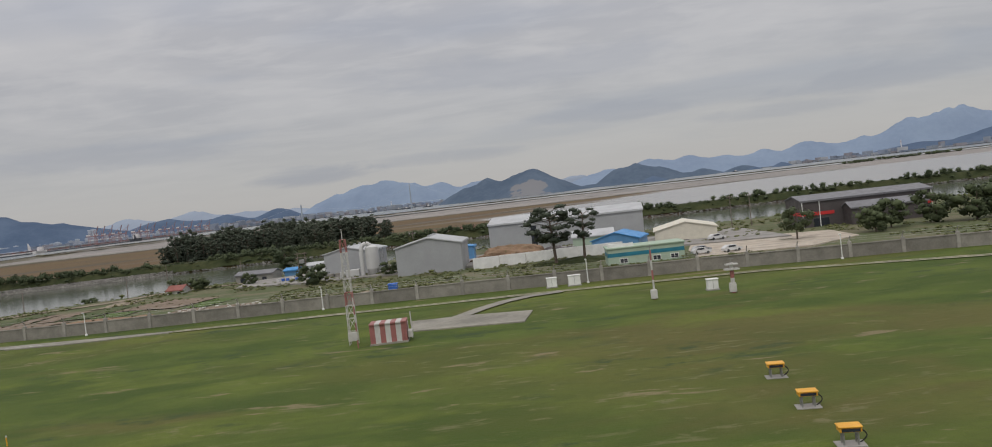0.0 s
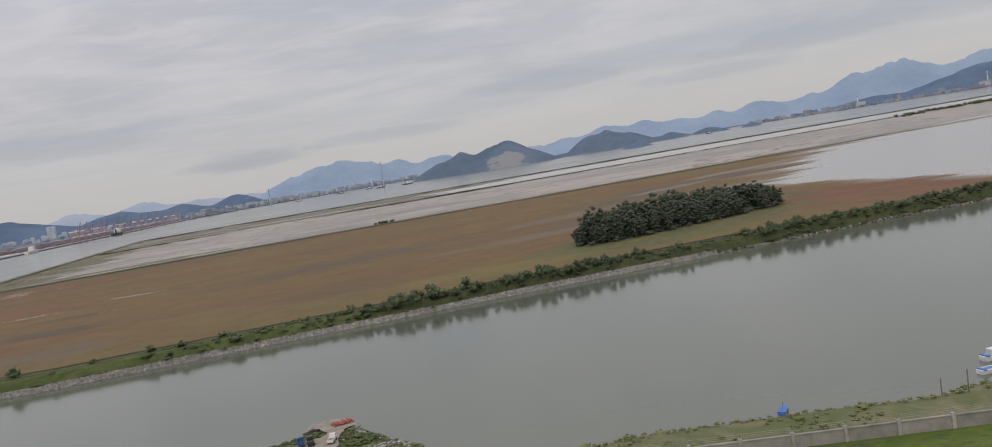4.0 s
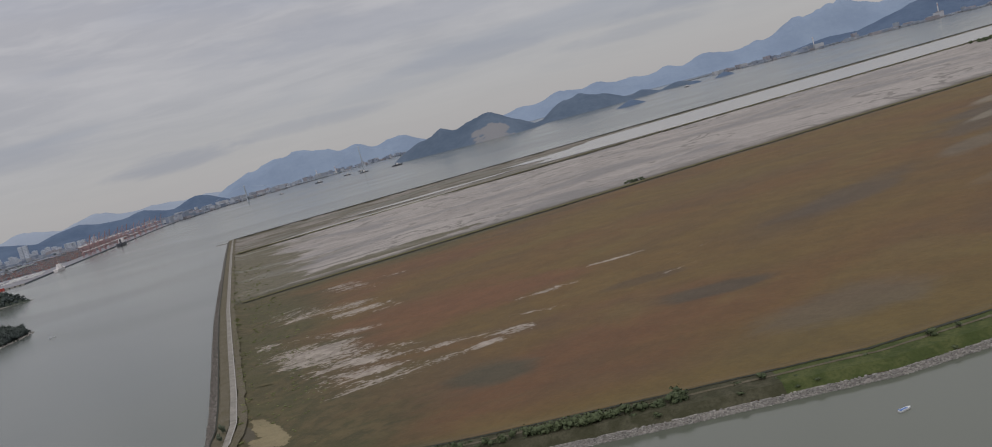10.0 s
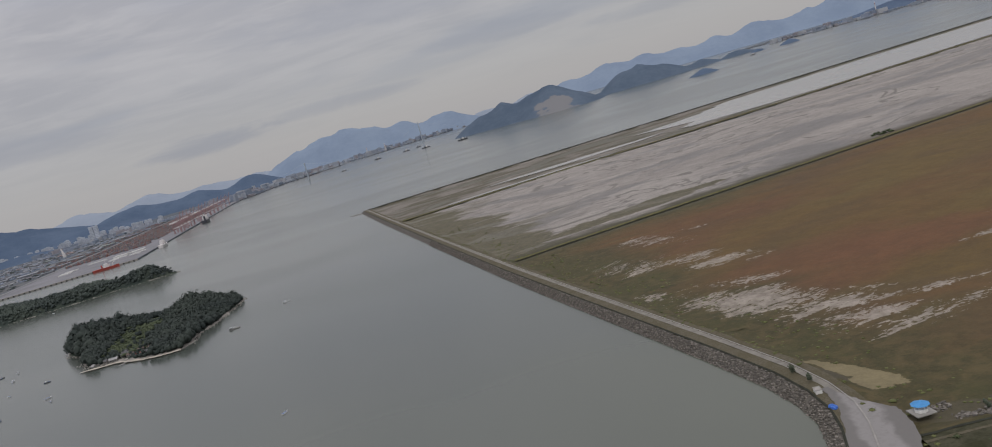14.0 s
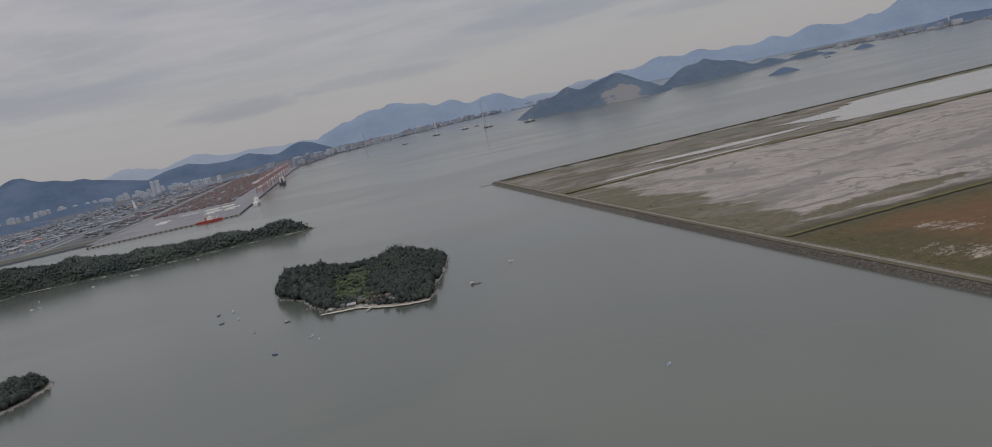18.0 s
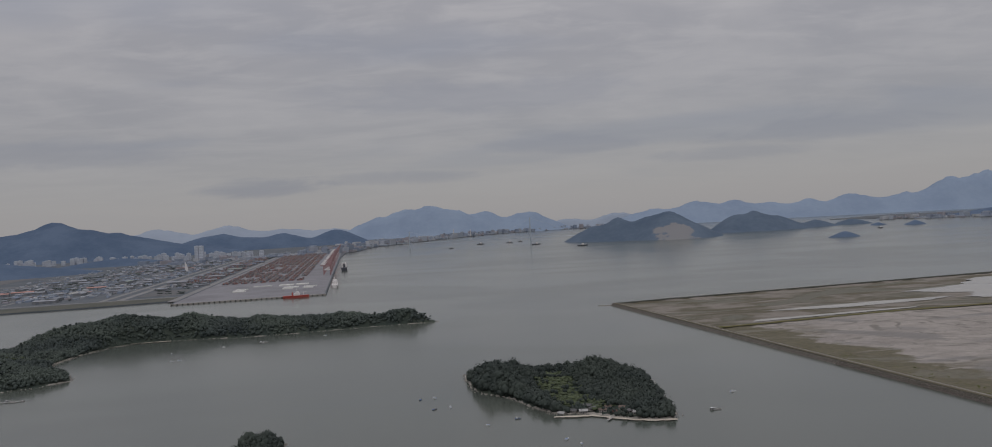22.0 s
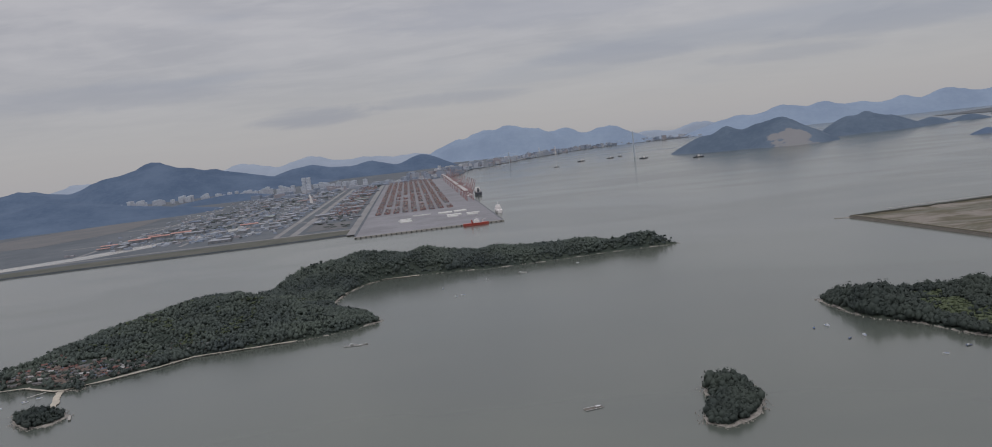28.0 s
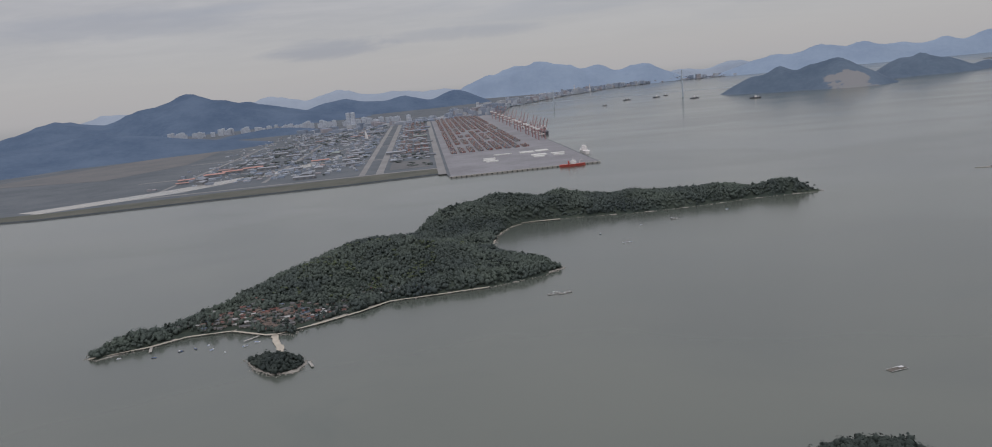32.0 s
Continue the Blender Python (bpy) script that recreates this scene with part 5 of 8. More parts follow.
# ---- trees ----
def make_tree(name, label, height, wide, seed, foliage, bare=0.35, clumps=16, group="", shapes=CROWNS, clump=1.0, flat=0.95):
    """A tapered trunk with limbs, and a crown of many ragged clumps with gaps between them. Stands at the origin."""
    rng = random.Random(seed)
    root = thing(name, (0, 0, -500), label, "tree", group)
    lean = Vector((rng.uniform(-0.08, 0.08), rng.uniform(-0.08, 0.08), 1))
    bm = bmesh.new()
    mid, end = lean * height * 0.5, lean * height * 0.92
    tube(bm, (0, 0, -0.15), mid, height * 0.03, height * 0.02, 7)
    tube(bm, mid, end, height * 0.02, height * 0.006, 6)
    verts, faces = [], []
    for k in range(clumps):
        t = bare + (1 - bare) * (k + 0.5) / clumps
        a = k * 2.4 + rng.uniform(-0.5, 0.5)
        reach = wide * (0.25 + 0.75 * math.sin(math.pi * min(1, 0.22 + 0.78 * (1 - (t - bare) / (1 - bare))))) * rng.uniform(0.45, 1.0) * 0.5
        stem = lean * height * t * 0.94
        p = stem + Vector((math.cos(a) * reach, math.sin(a) * reach, height * rng.uniform(0.0, 0.07)))
        tube(bm, stem - Vector((0, 0, height * 0.05)), p, height * 0.008, height * 0.003, 4)
        v, f = shapes[rng.randrange(len(shapes))]
        s = wide * rng.uniform(0.34, 0.52) * clump
        base = len(verts)
        verts += [(p.x + q[0] * s, p.y + q[1] * s, p.z + (q[2] - 0.5) * s * flat) for q in v]
        faces += [[base + i for i in q] for q in f]
    part("trunk", bm, BARK, root)
    shade_smooth(part("crown", (verts, faces), foliage, root))
    return root


def plant(proto, x, y, z, size=1.0, turn=0.0):
    return copy_thing(proto, pose(x, y, z, 0, 0, turn) @ Matrix.Scale(size, 4))


PINES = [make_tree("pine_tree", "tall dark pine in the grove on the marsh", 5.6, 3.6, 60 + k, PINE, 0.14, 21, "pines of the grove", CROWNS, 0.72, 1.0) for k in range(6)]
GROVE = [(-79.5, 184), (-77.5, 180), (-68, 181), (-55, 185), (-42, 190), (-31, 195.5), (-28.5, 199.5), (-32, 206), (-43, 208), (-57, 204), (-70, 197), (-78, 189)]
rng = random.Random(8)
count = 0
while count < 200:
    x, y = rng.uniform(-80, -28), rng.uniform(179, 209)
    if inside(GROVE, x, y):
        size = 1.08 * rng.uniform(0.62, 1.0) ** 0.8 * (1.22 if rng.random() < 0.2 else 1.0) * (0.75 if rim_distance(GROVE, x, y) < 2.5 else 1.0)
        plant(PINES[count % 6], x, y, flat_height(x, y) - 0.1, size, rng.uniform(0, 360))
        count += 1
floor_spots = [(rng.uniform(-80, -28), rng.uniform(179, 209)) for _ in range(650)]
tagged(scatter("undergrowth", [(x, y, -0.9, rng.uniform(1.2, 2.4), rng.uniform(0.8, 1.6)) for x, y in floor_spots if inside(GROVE, x, y)], CROWNS, PINE, 9), "dark undergrowth below the pines", "bush", kind="stuff")
for t in PINES:
    for o in (*t.children_recursive, t):
        bpy.data.objects.remove(o)


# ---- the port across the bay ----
# haze over the port is mixed into its ground, apron and tree colours
HAZY_LEAF = leaf_paint("haze_tinted_trees", (0.062, 0.078, 0.080), (0.092, 0.108, 0.106), 0.05, 0.01)
COAST = hill_paint("haze_tinted_port_ground", (0.096, 0.110, 0.126), (0.132, 0.144, 0.160), 0.012)
APRON = paint("haze_tinted_apron", (0.178, 0.178, 0.196), 0.9, wear=0.15, scale=0.02)
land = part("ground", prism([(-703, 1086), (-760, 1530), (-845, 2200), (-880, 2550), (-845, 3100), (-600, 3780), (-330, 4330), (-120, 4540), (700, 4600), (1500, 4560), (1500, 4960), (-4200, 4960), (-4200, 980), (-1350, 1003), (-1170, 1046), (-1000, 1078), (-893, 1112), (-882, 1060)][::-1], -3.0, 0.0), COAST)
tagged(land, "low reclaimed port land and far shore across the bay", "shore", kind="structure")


def quay(u, v, z=0.0):
    """A place in the terminal: u metres up the quay, v metres inland from its edge."""
    return (-703 - 0.128 * u - v, 1086 + u - 0.145 * v, z)


apron = part("ground", prism([quay(2, 2)[:2], quay(1500, 2)[:2], quay(1500, 178)[:2], quay(2, 178)[:2]], -2.6, 0.12), APRON)
tagged(apron, "grey paved apron of the container terminal", "apron", kind="structure")
edge_wall = thing("quay_wall", (0, 0, 0), "concrete quay front with dark rubber fenders", "quay")
part("wall", prism([quay(-1, 0)[:2], quay(2, 0)[:2], quay(2, 180)[:2], quay(-1, 180)[:2]], -2.8, 0.3), CONCRETE, edge_wall)
FENDER = paint("black_rubber", (0.02, 0.02, 0.022), 0.85)
for k in range(30):
    x, y, _ = quay(-1.6, 4 + 6 * k)
    part("fender", boxes((x - 0.7, y - 0.4, -1.4, x + 0.7, y + 0.6, -0.1)), FENDER, edge_wall)
HAZE_GREY = paint("pale_road_surface", (0.185, 0.185, 0.19), 0.9, wear=0.1, scale=0.02)
for v0, v1, u0, u1 in ((182, 192, 40, 1500), (262, 272, 120, 1600), (286, 294, 120, 1600), (420, 426, 160, 1300), (560, 566, 180, 1100)):
    strip = part("road", prism([quay(u0, v0)[:2], quay(u1, v0)[:2], quay(u1, v1)[:2], quay(u0, v1)[:2]], -0.5, 0.10), HAZE_GREY)
    tagged(strip, "straight grey road through the port estate", "road", kind="structure")
for u0 in (110, 330, 620, 900):
    strip = part("road", prism([quay(u0, 190)[:2], quay(u0 + 8, 190)[:2], quay(u0 + 8, 640)[:2], quay(u0, 640)[:2]], -0.5, 0.14), HAZE_GREY)
    tagged(strip, "cross road through the port estate", "road", kind="structure")
FIELD_TAN = hill_paint("tan_fields", (0.125, 0.130, 0.138), (0.155, 0.155, 0.16), 0.012)
for pts in ([(-1790, 1500), (-1500, 1445), (-1440, 1640), (-1500, 2000), (-1620, 1950)], [quay(150, 200)[:2], quay(260, 200)[:2], quay(260, 255)[:2], quay(150, 255)[:2]]):
    tagged(part("ground", (lambda q: (q[0], q[1]))(prism(pts, -0.5, 0.2)), FIELD_TAN), "tan open ground behind the port", "field", kind="structure")
PORT_BANK = hill_paint("scrubby_port_bank", (0.084, 0.090, 0.080), (0.122, 0.122, 0.108), 0.03)
front = part("ground", prism([(-1900, 996), (-1350, 1004), (-1170, 1047), (-1000, 1079), (-895, 1113), (-905, 1180), (-1010, 1150), (-1180, 1110), (-1360, 1052), (-1900, 1036)], -0.5, 0.07), PORT_BANK)
tagged(front, "scrubby olive-grey bank along the port's waterfront", "ground", kind="structure")
river = part("water", prism([(-1420, 1075), (-1290, 1180), (-1180, 1330), (-1120, 1500), (-1096, 1495), (-1148, 1310), (-1248, 1150), (-1380, 1050)], -0.6, 0.16), SHALLOW)
tagged(river, "pale tidal creek through the port estate", "water", kind="structure")

# container colours are muted to imitate haze
BOXES = islands_paint("haze_muted_container_paint", [(0.25, 0.115, 0.10), (0.20, 0.10, 0.095), (0.26, 0.16, 0.13), (0.12, 0.145, 0.20), (0.27, 0.265, 0.265), (0.22, 0.12, 0.115), (0.18, 0.14, 0.14), (0.15, 0.17, 0.18), (0.16, 0.16, 0.17)], 0.7)


def block_mesh(spans):
    """Many plain blocks in one mesh: (x, y, z, length x, y, z, turn)."""
    verts, faces = [], []
    for x, y, z, lx, ly, lz, t in spans:
        c, s, b = math.cos(t), math.sin(t), len(verts)
        for dz in (0, lz):
            for dx, dy in ((-lx / 2, -ly / 2), (lx / 2, -ly / 2), (lx / 2, ly / 2), (-lx / 2, ly / 2)):
                verts.append((x + dx * c - dy * s, y + dx * s + dy * c, z + dz))
        faces += [(b + 4, b + 5, b + 6, b + 7), (b, b + 1, b + 5, b + 4), (b + 1, b + 2, b + 6, b + 5), (b + 2, b + 3, b + 7, b + 6), (b + 3, b, b + 4, b + 7)]
    return verts, faces


rng = random.Random(5)
LEAN_U = math.atan(0.128)
for row in range(9):
    spans = []
    v0 = 46 + row * 14
    for u0 in range(300, 1480, 56):
        if rng.random() < 0.08:
            continue
        for lane in range(6):
            for bay in range(10):
                tall = rng.choice((0, 1, 2, 2, 3, 3))
                if tall:
                    x, y, _ = quay(u0 + bay * 4.6, v0 + lane * 1.5)
                    spans.append((x, y, 0.13, 1.2, 4.3, 0.93 * tall, LEAN_U))
    stack = part("container_stacks", block_mesh(spans), BOXES)
    tagged(stack, "long rows of rust-red and blue stacked containers", "containers", "container rows", "stuff")

for row in range(4):
    spans = []
    for u0 in range(400, 1440, 48):
        if rng.random() < 0.2:
            continue
        for lane in range(6):
            for bay in range(8):
                tall = rng.choice((0, 1, 1, 2, 3))
                if tall:
                    x, y, _ = quay(u0 + bay * 4.6, 200 + row * 14 + lane * 1.6)
                    spans.append((x, y, 0.13, 1.2, 4.3, 0.93 * tall, LEAN_U))
    tagged(part("container_stacks", block_mesh(spans), BOXES), "rows of containers in the depot behind the terminal", "containers", "depot container rows", "stuff")

# red dulled in the base colour to imitate haze
CRANE_RED = paint("haze_dulled_crane_red", (0.29, 0.175, 0.18), 0.6, wear=0.12)
CRANE_WHITE = paint("crane_white", (0.62, 0.60, 0.60), 0.6, wear=0.1)


def gantry_crane():
    root = thing("gantry_crane", (0, 0, -500), "red and white ship-to-shore gantry crane, boom raised", "crane", "quay cranes")
    for x in (-11, 0):
        for y in (-4.5, 4.5):
            part("leg", tubes(((x, y, 0), (x, y, 16), 0.55, 0.5)), CRANE_RED, root)
    for y in (-4.5, 4.5):
        part("cross_beam", boxes((-11.5, y - 0.4, 9, 0.5, y + 0.4, 10)), CRANE_WHITE, root)
        part("brace", tubes(((-11, y, 10), (0, y, 16), 0.3)), CRANE_RED, root)
    part("girder", boxes((-16, -1.4, 16, 2, 1.4, 17.4)), CRANE_RED, root)
    part("machine_house", boxes((-15, -2, 17.4, -8, 2, 20), bevel=0.2), CRANE_WHITE, root)
    part("apex_frame", tubes(((0, -1.4, 17), (-1.5, 0, 26), 0.4), ((0, 1.4, 17), (-1.5, 0, 26), 0.4), ((-12, 0, 17.4), (-1.5, 0, 26), 0.25)), CRANE_RED, root)
    part("boom", tubes(((1.5, -0.9, 17), (7.0, -0.9, 34), 0.5), ((1.5, 0.9, 17), (7.0, 0.9, 34), 0.5), ((-1.5, 0, 26), (5.5, 0, 30), 0.2)), CRANE_RED, root)
    return root


crane = gantry_crane()
for u in (395, 430, 470, 520, 560, 640, 690, 740, 830, 900, 980, 1060, 1160, 1260):
    x, y, _ = quay(u, 5)
    copy_thing(crane, pose(x, y, 0.1, 0, 0, 7.3))
SHEET_WHITE = paint("white_stacked_goods", (0.52, 0.52, 0.51), 0.7, wear=0.1, scale=0.1)
for u, v, lu, lv in ((125, 118, 12, 16), (142, 121, 12, 16), (160, 119, 12, 16), (205, 96, 6, 26), (202, 62, 22, 20), (206, 40, 22, 18), (150, 52, 18, 20), (128, 55, 12, 14), (150, 26, 12, 18), (128, 28, 10, 14)):
    x, y, _ = quay(u, v)
    pile = thing("goods_stack", (x, y, 0.12), "low white rows of stacked goods on the apron", "goods", "goods on the apron", turn=7.3)
    for k in range(5):
        part("goods_block", boxes((-lv / 2, -lu / 2 + k * lu / 5, 0, lv / 2, -lu / 2 + (k + 0.8) * lu / 5, 1.2)), SHEET_WHITE, pile)

HULL_RED = paint("red_hull", (0.36, 0.065, 0.05), 0.5)
HULL_DARK = paint("dark_hull", (0.05, 0.055, 0.07), 0.5)


def hull(length, beam, height, bow=0.22):
    """A ship's hull along x with a raked bow."""
    rows, half = [], beam / 2
    for k in range(13):
        t = k / 12
        w = half * (1 - max(0, (t - 1 + bow) / bow) ** 2.0) * min(1, 0.75 + t * 3)
        rows.append((-length / 2 + length * t, max(0.02, w), 1 + 0.35 * max(0, t - 0.75) * 4 * 0.3))
    verts, faces = [], []
    for x, w, lift in rows:
        verts += [(x, -w * 0.7, -0.8), (x, -w, height * lift), (x, w, height * lift), (x, w * 0.7, -0.8)]
    for k in range(12):
        a = 4 * k
        faces += [(a, a + 4, a + 5, a + 1), (a + 1, a + 5, a + 6, a + 2), (a + 2, a + 6, a + 7, a + 3)]
    faces += [(0, 1, 2, 3), (48, 51, 50, 49)]
    return verts, faces


def ship(at, turn, length, colour, label, house=0.2):
    beam, h = length * 0.2, length * 0.09
    root = thing("cargo_ship", at, label, "ship", turn=turn)
    part("hull", hull(length, beam, h), colour, root)
    part("bridge_house", boxes((-length * 0.08, -beam * 0.4, h, length * 0.14, beam * 0.4, h * 2.0), (-length * 0.04, -beam * 0.35, h * 2.0, length * 0.1, beam * 0.35, h * 2.6), bevel=0.1), CRANE_WHITE, root)
    part("funnel", tubes(((-length * 0.14, 0, h), (-length * 0.15, 0, h * 2.4), length * 0.03, length * 0.025)), colour, root)
    part("mast", tubes(((length * 0.03, 0, h * 2.6), (length * 0.03, 0, h * 3.8), 0.2, 0.1)), CRANE_WHITE, root)
    part("deck_crane", tubes(((length * 0.28, 0, h), (length * 0.28, 0, h * 2.2), 0.35), ((length * 0.28, 0, h * 2.2), (length * 0.4, 0, h * 2.6), 0.2)), CRANE_WHITE, root)
    return root


ship((-737, 1074, WATER_Z), 6, 31, HULL_RED, "red-hulled ship with a white bridge moored at the quay front")
ship((-712, 1222, WATER_Z), 97, 42, CRANE_WHITE, "pale grey cargo ship moored along the quay")
ship((-757, 1640, WATER_Z), 97, 60, HULL_DARK, "dark container ship lying below the cranes")
for x, y, t, k in ((-466, 2740, 20, 26), (-372, 2745, 12, 24), (-310, 2460, 8, 26), (-216, 2183, 4, 28), (-330, 2820, 30, 18), (-560, 2500, 15, 16), (640, 2300, 10, 18)):
    ship((x, y, WATER_Z), t, k, HULL_DARK, "small dark coaster anchored in the bay")


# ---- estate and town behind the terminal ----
# roof, wall and shutter colours are shifted to blue-grey for haze
ROOFS = [paint(f"{n}_hazed_sheet_roof", c, 0.6, wear=0.12, scale=0.05) for n, c in (("white", (0.225, 0.24, 0.275)), ("grey", (0.155, 0.172, 0.205)), ("blue", (0.13, 0.165, 0.24)), ("orange", (0.36, 0.19, 0.165)), ("dull_red", (0.24, 0.155, 0.15)), ("pale_green", (0.20, 0.235, 0.22)))]
SHED_WALL = paint("haze_tinted_shed_wall", (0.17, 0.178, 0.192), 0.7, wear=0.1, scale=0.05)
HAZY_SHUTTER = paint("haze_tinted_grey_shutter", (0.115, 0.128, 0.15), 0.6, wear=0.1)
# dark glass; its colour also stands in for the shade inside doorways
GLASS_AND_DOORWAY = paint("dark_glass_and_doorway_shade", (0.03, 0.035, 0.045), 0.15, wear=0.1)


def gable(w, d, eave, peak, over=0.0):
    """Wall body and roof of a gabled shed, ridge along x, standing on the ground at the origin."""
    x, y = w / 2, d / 2
    body = ([(-x, -y, 0), (x, -y, 0), (x, y, 0), (-x, y, 0), (-x, -y, eave), (x, -y, eave), (x, y, eave), (-x, y, eave), (-x, 0, peak), (x, 0, peak)],
            [(0, 1, 5, 4), (2, 3, 7, 6), (1, 2, 6, 9, 5), (3, 0, 4, 8, 7), (3, 2, 1, 0)])
    t, o = 0.04 + 0.02 * eave, over
    drop = (peak - eave) / y * o
    roof = ([(-x - o, -y - o, eave - drop), (x + o, -y - o, eave - drop), (x + o, 0, peak), (-x - o, 0, peak), (x + o, y + o, eave - drop), (-x - o, y + o, eave - drop)], [(0, 1, 2, 3), (3, 2, 4, 5)])
    top = [(a, b, c + t) for a, b, c in roof[0]]
    roof = (roof[0] + top, [(0, 3, 2, 1), (3, 5, 4, 2), (6, 7, 8, 9), (9, 8, 10, 11), (0, 1, 7, 6), (1, 2, 8, 7), (2, 4, 10, 8), (4, 5, 11, 10), (5, 3, 9, 11), (3, 0, 6, 9)])
    return body, roof


def far_shed(w, d, h, roof):
    root = thing("warehouse", (0, 0, -500), "low industrial shed with a sheet roof", "building", "sheds of the port estate")
    body, top = gable(w, d, h, h * 1.3, 0.3)
    part("wall_body", body, SHED_WALL, root)
    part("roof", top, roof, root)
    for k in range(3):
        x = -w * 0.35 + k * w * 0.3
        part("shutter", boxes((x, -d / 2 - 0.05, 0, x + w * 0.14, -d / 2 + 0.02, h * 0.7)), HAZY_SHUTTER, root)
    return root


rng = random.Random(17)
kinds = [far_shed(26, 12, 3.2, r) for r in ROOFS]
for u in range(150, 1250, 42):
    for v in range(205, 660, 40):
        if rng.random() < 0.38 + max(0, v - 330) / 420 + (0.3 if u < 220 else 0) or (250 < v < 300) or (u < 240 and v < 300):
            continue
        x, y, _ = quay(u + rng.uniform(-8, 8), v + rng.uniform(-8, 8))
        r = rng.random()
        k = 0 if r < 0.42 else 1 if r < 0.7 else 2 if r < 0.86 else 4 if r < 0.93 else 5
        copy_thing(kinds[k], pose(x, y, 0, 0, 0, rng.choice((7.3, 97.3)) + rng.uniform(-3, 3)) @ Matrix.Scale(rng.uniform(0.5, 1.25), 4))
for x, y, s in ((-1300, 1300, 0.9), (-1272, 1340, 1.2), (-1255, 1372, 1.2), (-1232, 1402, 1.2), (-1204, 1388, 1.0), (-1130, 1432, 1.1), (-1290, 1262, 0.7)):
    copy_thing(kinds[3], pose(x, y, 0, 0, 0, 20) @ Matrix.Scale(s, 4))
# wall and pane colours have haze mixed in
FLAT_PALE = paint("haze_tinted_apartment_wall", (0.41, 0.445, 0.51), 0.7, wear=0.08, scale=0.05)
FAR_PANE = paint("haze_lightened_window_band", (0.24, 0.27, 0.32), 0.4)


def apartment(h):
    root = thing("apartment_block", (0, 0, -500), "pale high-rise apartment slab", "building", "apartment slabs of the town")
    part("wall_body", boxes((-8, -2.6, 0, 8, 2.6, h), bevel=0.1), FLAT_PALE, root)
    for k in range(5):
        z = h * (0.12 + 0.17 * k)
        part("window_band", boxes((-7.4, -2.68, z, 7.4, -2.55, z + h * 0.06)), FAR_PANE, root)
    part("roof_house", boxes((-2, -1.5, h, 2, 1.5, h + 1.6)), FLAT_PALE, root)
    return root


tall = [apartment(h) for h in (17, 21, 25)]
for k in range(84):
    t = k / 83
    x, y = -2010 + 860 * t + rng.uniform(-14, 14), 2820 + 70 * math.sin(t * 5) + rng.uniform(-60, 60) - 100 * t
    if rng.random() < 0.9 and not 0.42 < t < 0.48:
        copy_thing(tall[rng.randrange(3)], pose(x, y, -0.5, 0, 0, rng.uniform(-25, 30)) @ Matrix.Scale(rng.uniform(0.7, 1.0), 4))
for x, y in ((-1318, 2545), (-1302, 2538)):
    root = thing("tower_block", (x, y, 0), "pair of pale residential towers above the town", "building", "town towers")
    part("wall_body", boxes((-5.5, -5, 0, 5.5, 5, 46), bevel=0.3), FLAT_PALE, root)
    for k in range(9):
        part("window_band", boxes((-4.8, -5.08, 4 + 4.5 * k, 4.8, -4.9, 5.2 + 4.5 * k)), FAR_PANE, root)
sail = thing("sail_tower", (-1146, 1924, 0), "white curved sail-shaped tower on the estate", "tower")
verts, faces = [], []
for k in range(11):
    t = k / 10
    w = -3 + 2 * max(0.3, 3.0 * math.cos(t * 1.45))
    verts += [(-3, -1.5, t * 20), (w, -1.5, t * 20), (w, 1.5, t * 20), (-3, 1.5, t * 20)]
for k in range(10):
    faces += [(4 * k + c, 4 * k + (c + 1) % 4, 4 * k + 4 + (c + 1) % 4, 4 * k + 4 + c) for c in range(4)]
faces += [(40, 41, 42, 43), (3, 2, 1, 0)]
part("shell", (verts, faces), CRANE_WHITE, sail)

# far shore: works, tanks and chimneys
# block colours are blued and paled in place of haze
SMUDGE = islands_paint("haze_tinted_works", [(0.33, 0.365, 0.43), (0.23, 0.27, 0.345), (0.28, 0.27, 0.30), (0.19, 0.235, 0.31), (0.27, 0.31, 0.375), (0.40, 0.42, 0.46)], 0.8, 0.02)


def works(corners, count, size, tall, seed, label):
    rng = random.Random(seed)
    spans = []
    for _ in range(count):
        k = rng.randrange(len(corners) - 1)
        (x1, y1), (x2, y2) = corners[k], corners[k + 1]
        t, back = rng.random(), rng.random() ** 1.5 * 160
        s = rng.uniform(0.4, 1.4)
        nx, ny = y1 - y2, x2 - x1
        m = math.hypot(nx, ny)
        spans.append((x1 + (x2 - x1) * t + nx / m * back, y1 + (y2 - y1) * t + ny / m * back, -0.2, size * s, size * 0.6 * s, tall * rng.choice((0.3, 0.4, 0.5, 0.8, 1.4)) * rng.uniform(0.6, 1.1), rng.uniform(0, 3.1)))
    return tagged(part("works", block_mesh(spans), SMUDGE), label, "buildings", kind="stuff")


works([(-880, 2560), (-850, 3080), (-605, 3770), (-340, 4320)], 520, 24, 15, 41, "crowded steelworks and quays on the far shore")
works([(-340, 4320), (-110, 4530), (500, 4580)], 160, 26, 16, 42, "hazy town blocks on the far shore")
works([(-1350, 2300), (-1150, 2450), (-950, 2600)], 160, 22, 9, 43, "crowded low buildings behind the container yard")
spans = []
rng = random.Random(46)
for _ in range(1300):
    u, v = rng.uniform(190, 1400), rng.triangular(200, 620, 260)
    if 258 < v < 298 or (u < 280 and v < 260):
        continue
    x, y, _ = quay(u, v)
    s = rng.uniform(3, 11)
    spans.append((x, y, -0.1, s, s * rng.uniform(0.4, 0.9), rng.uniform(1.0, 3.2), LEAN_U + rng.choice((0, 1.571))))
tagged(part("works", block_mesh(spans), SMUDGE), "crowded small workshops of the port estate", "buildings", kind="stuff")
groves = []
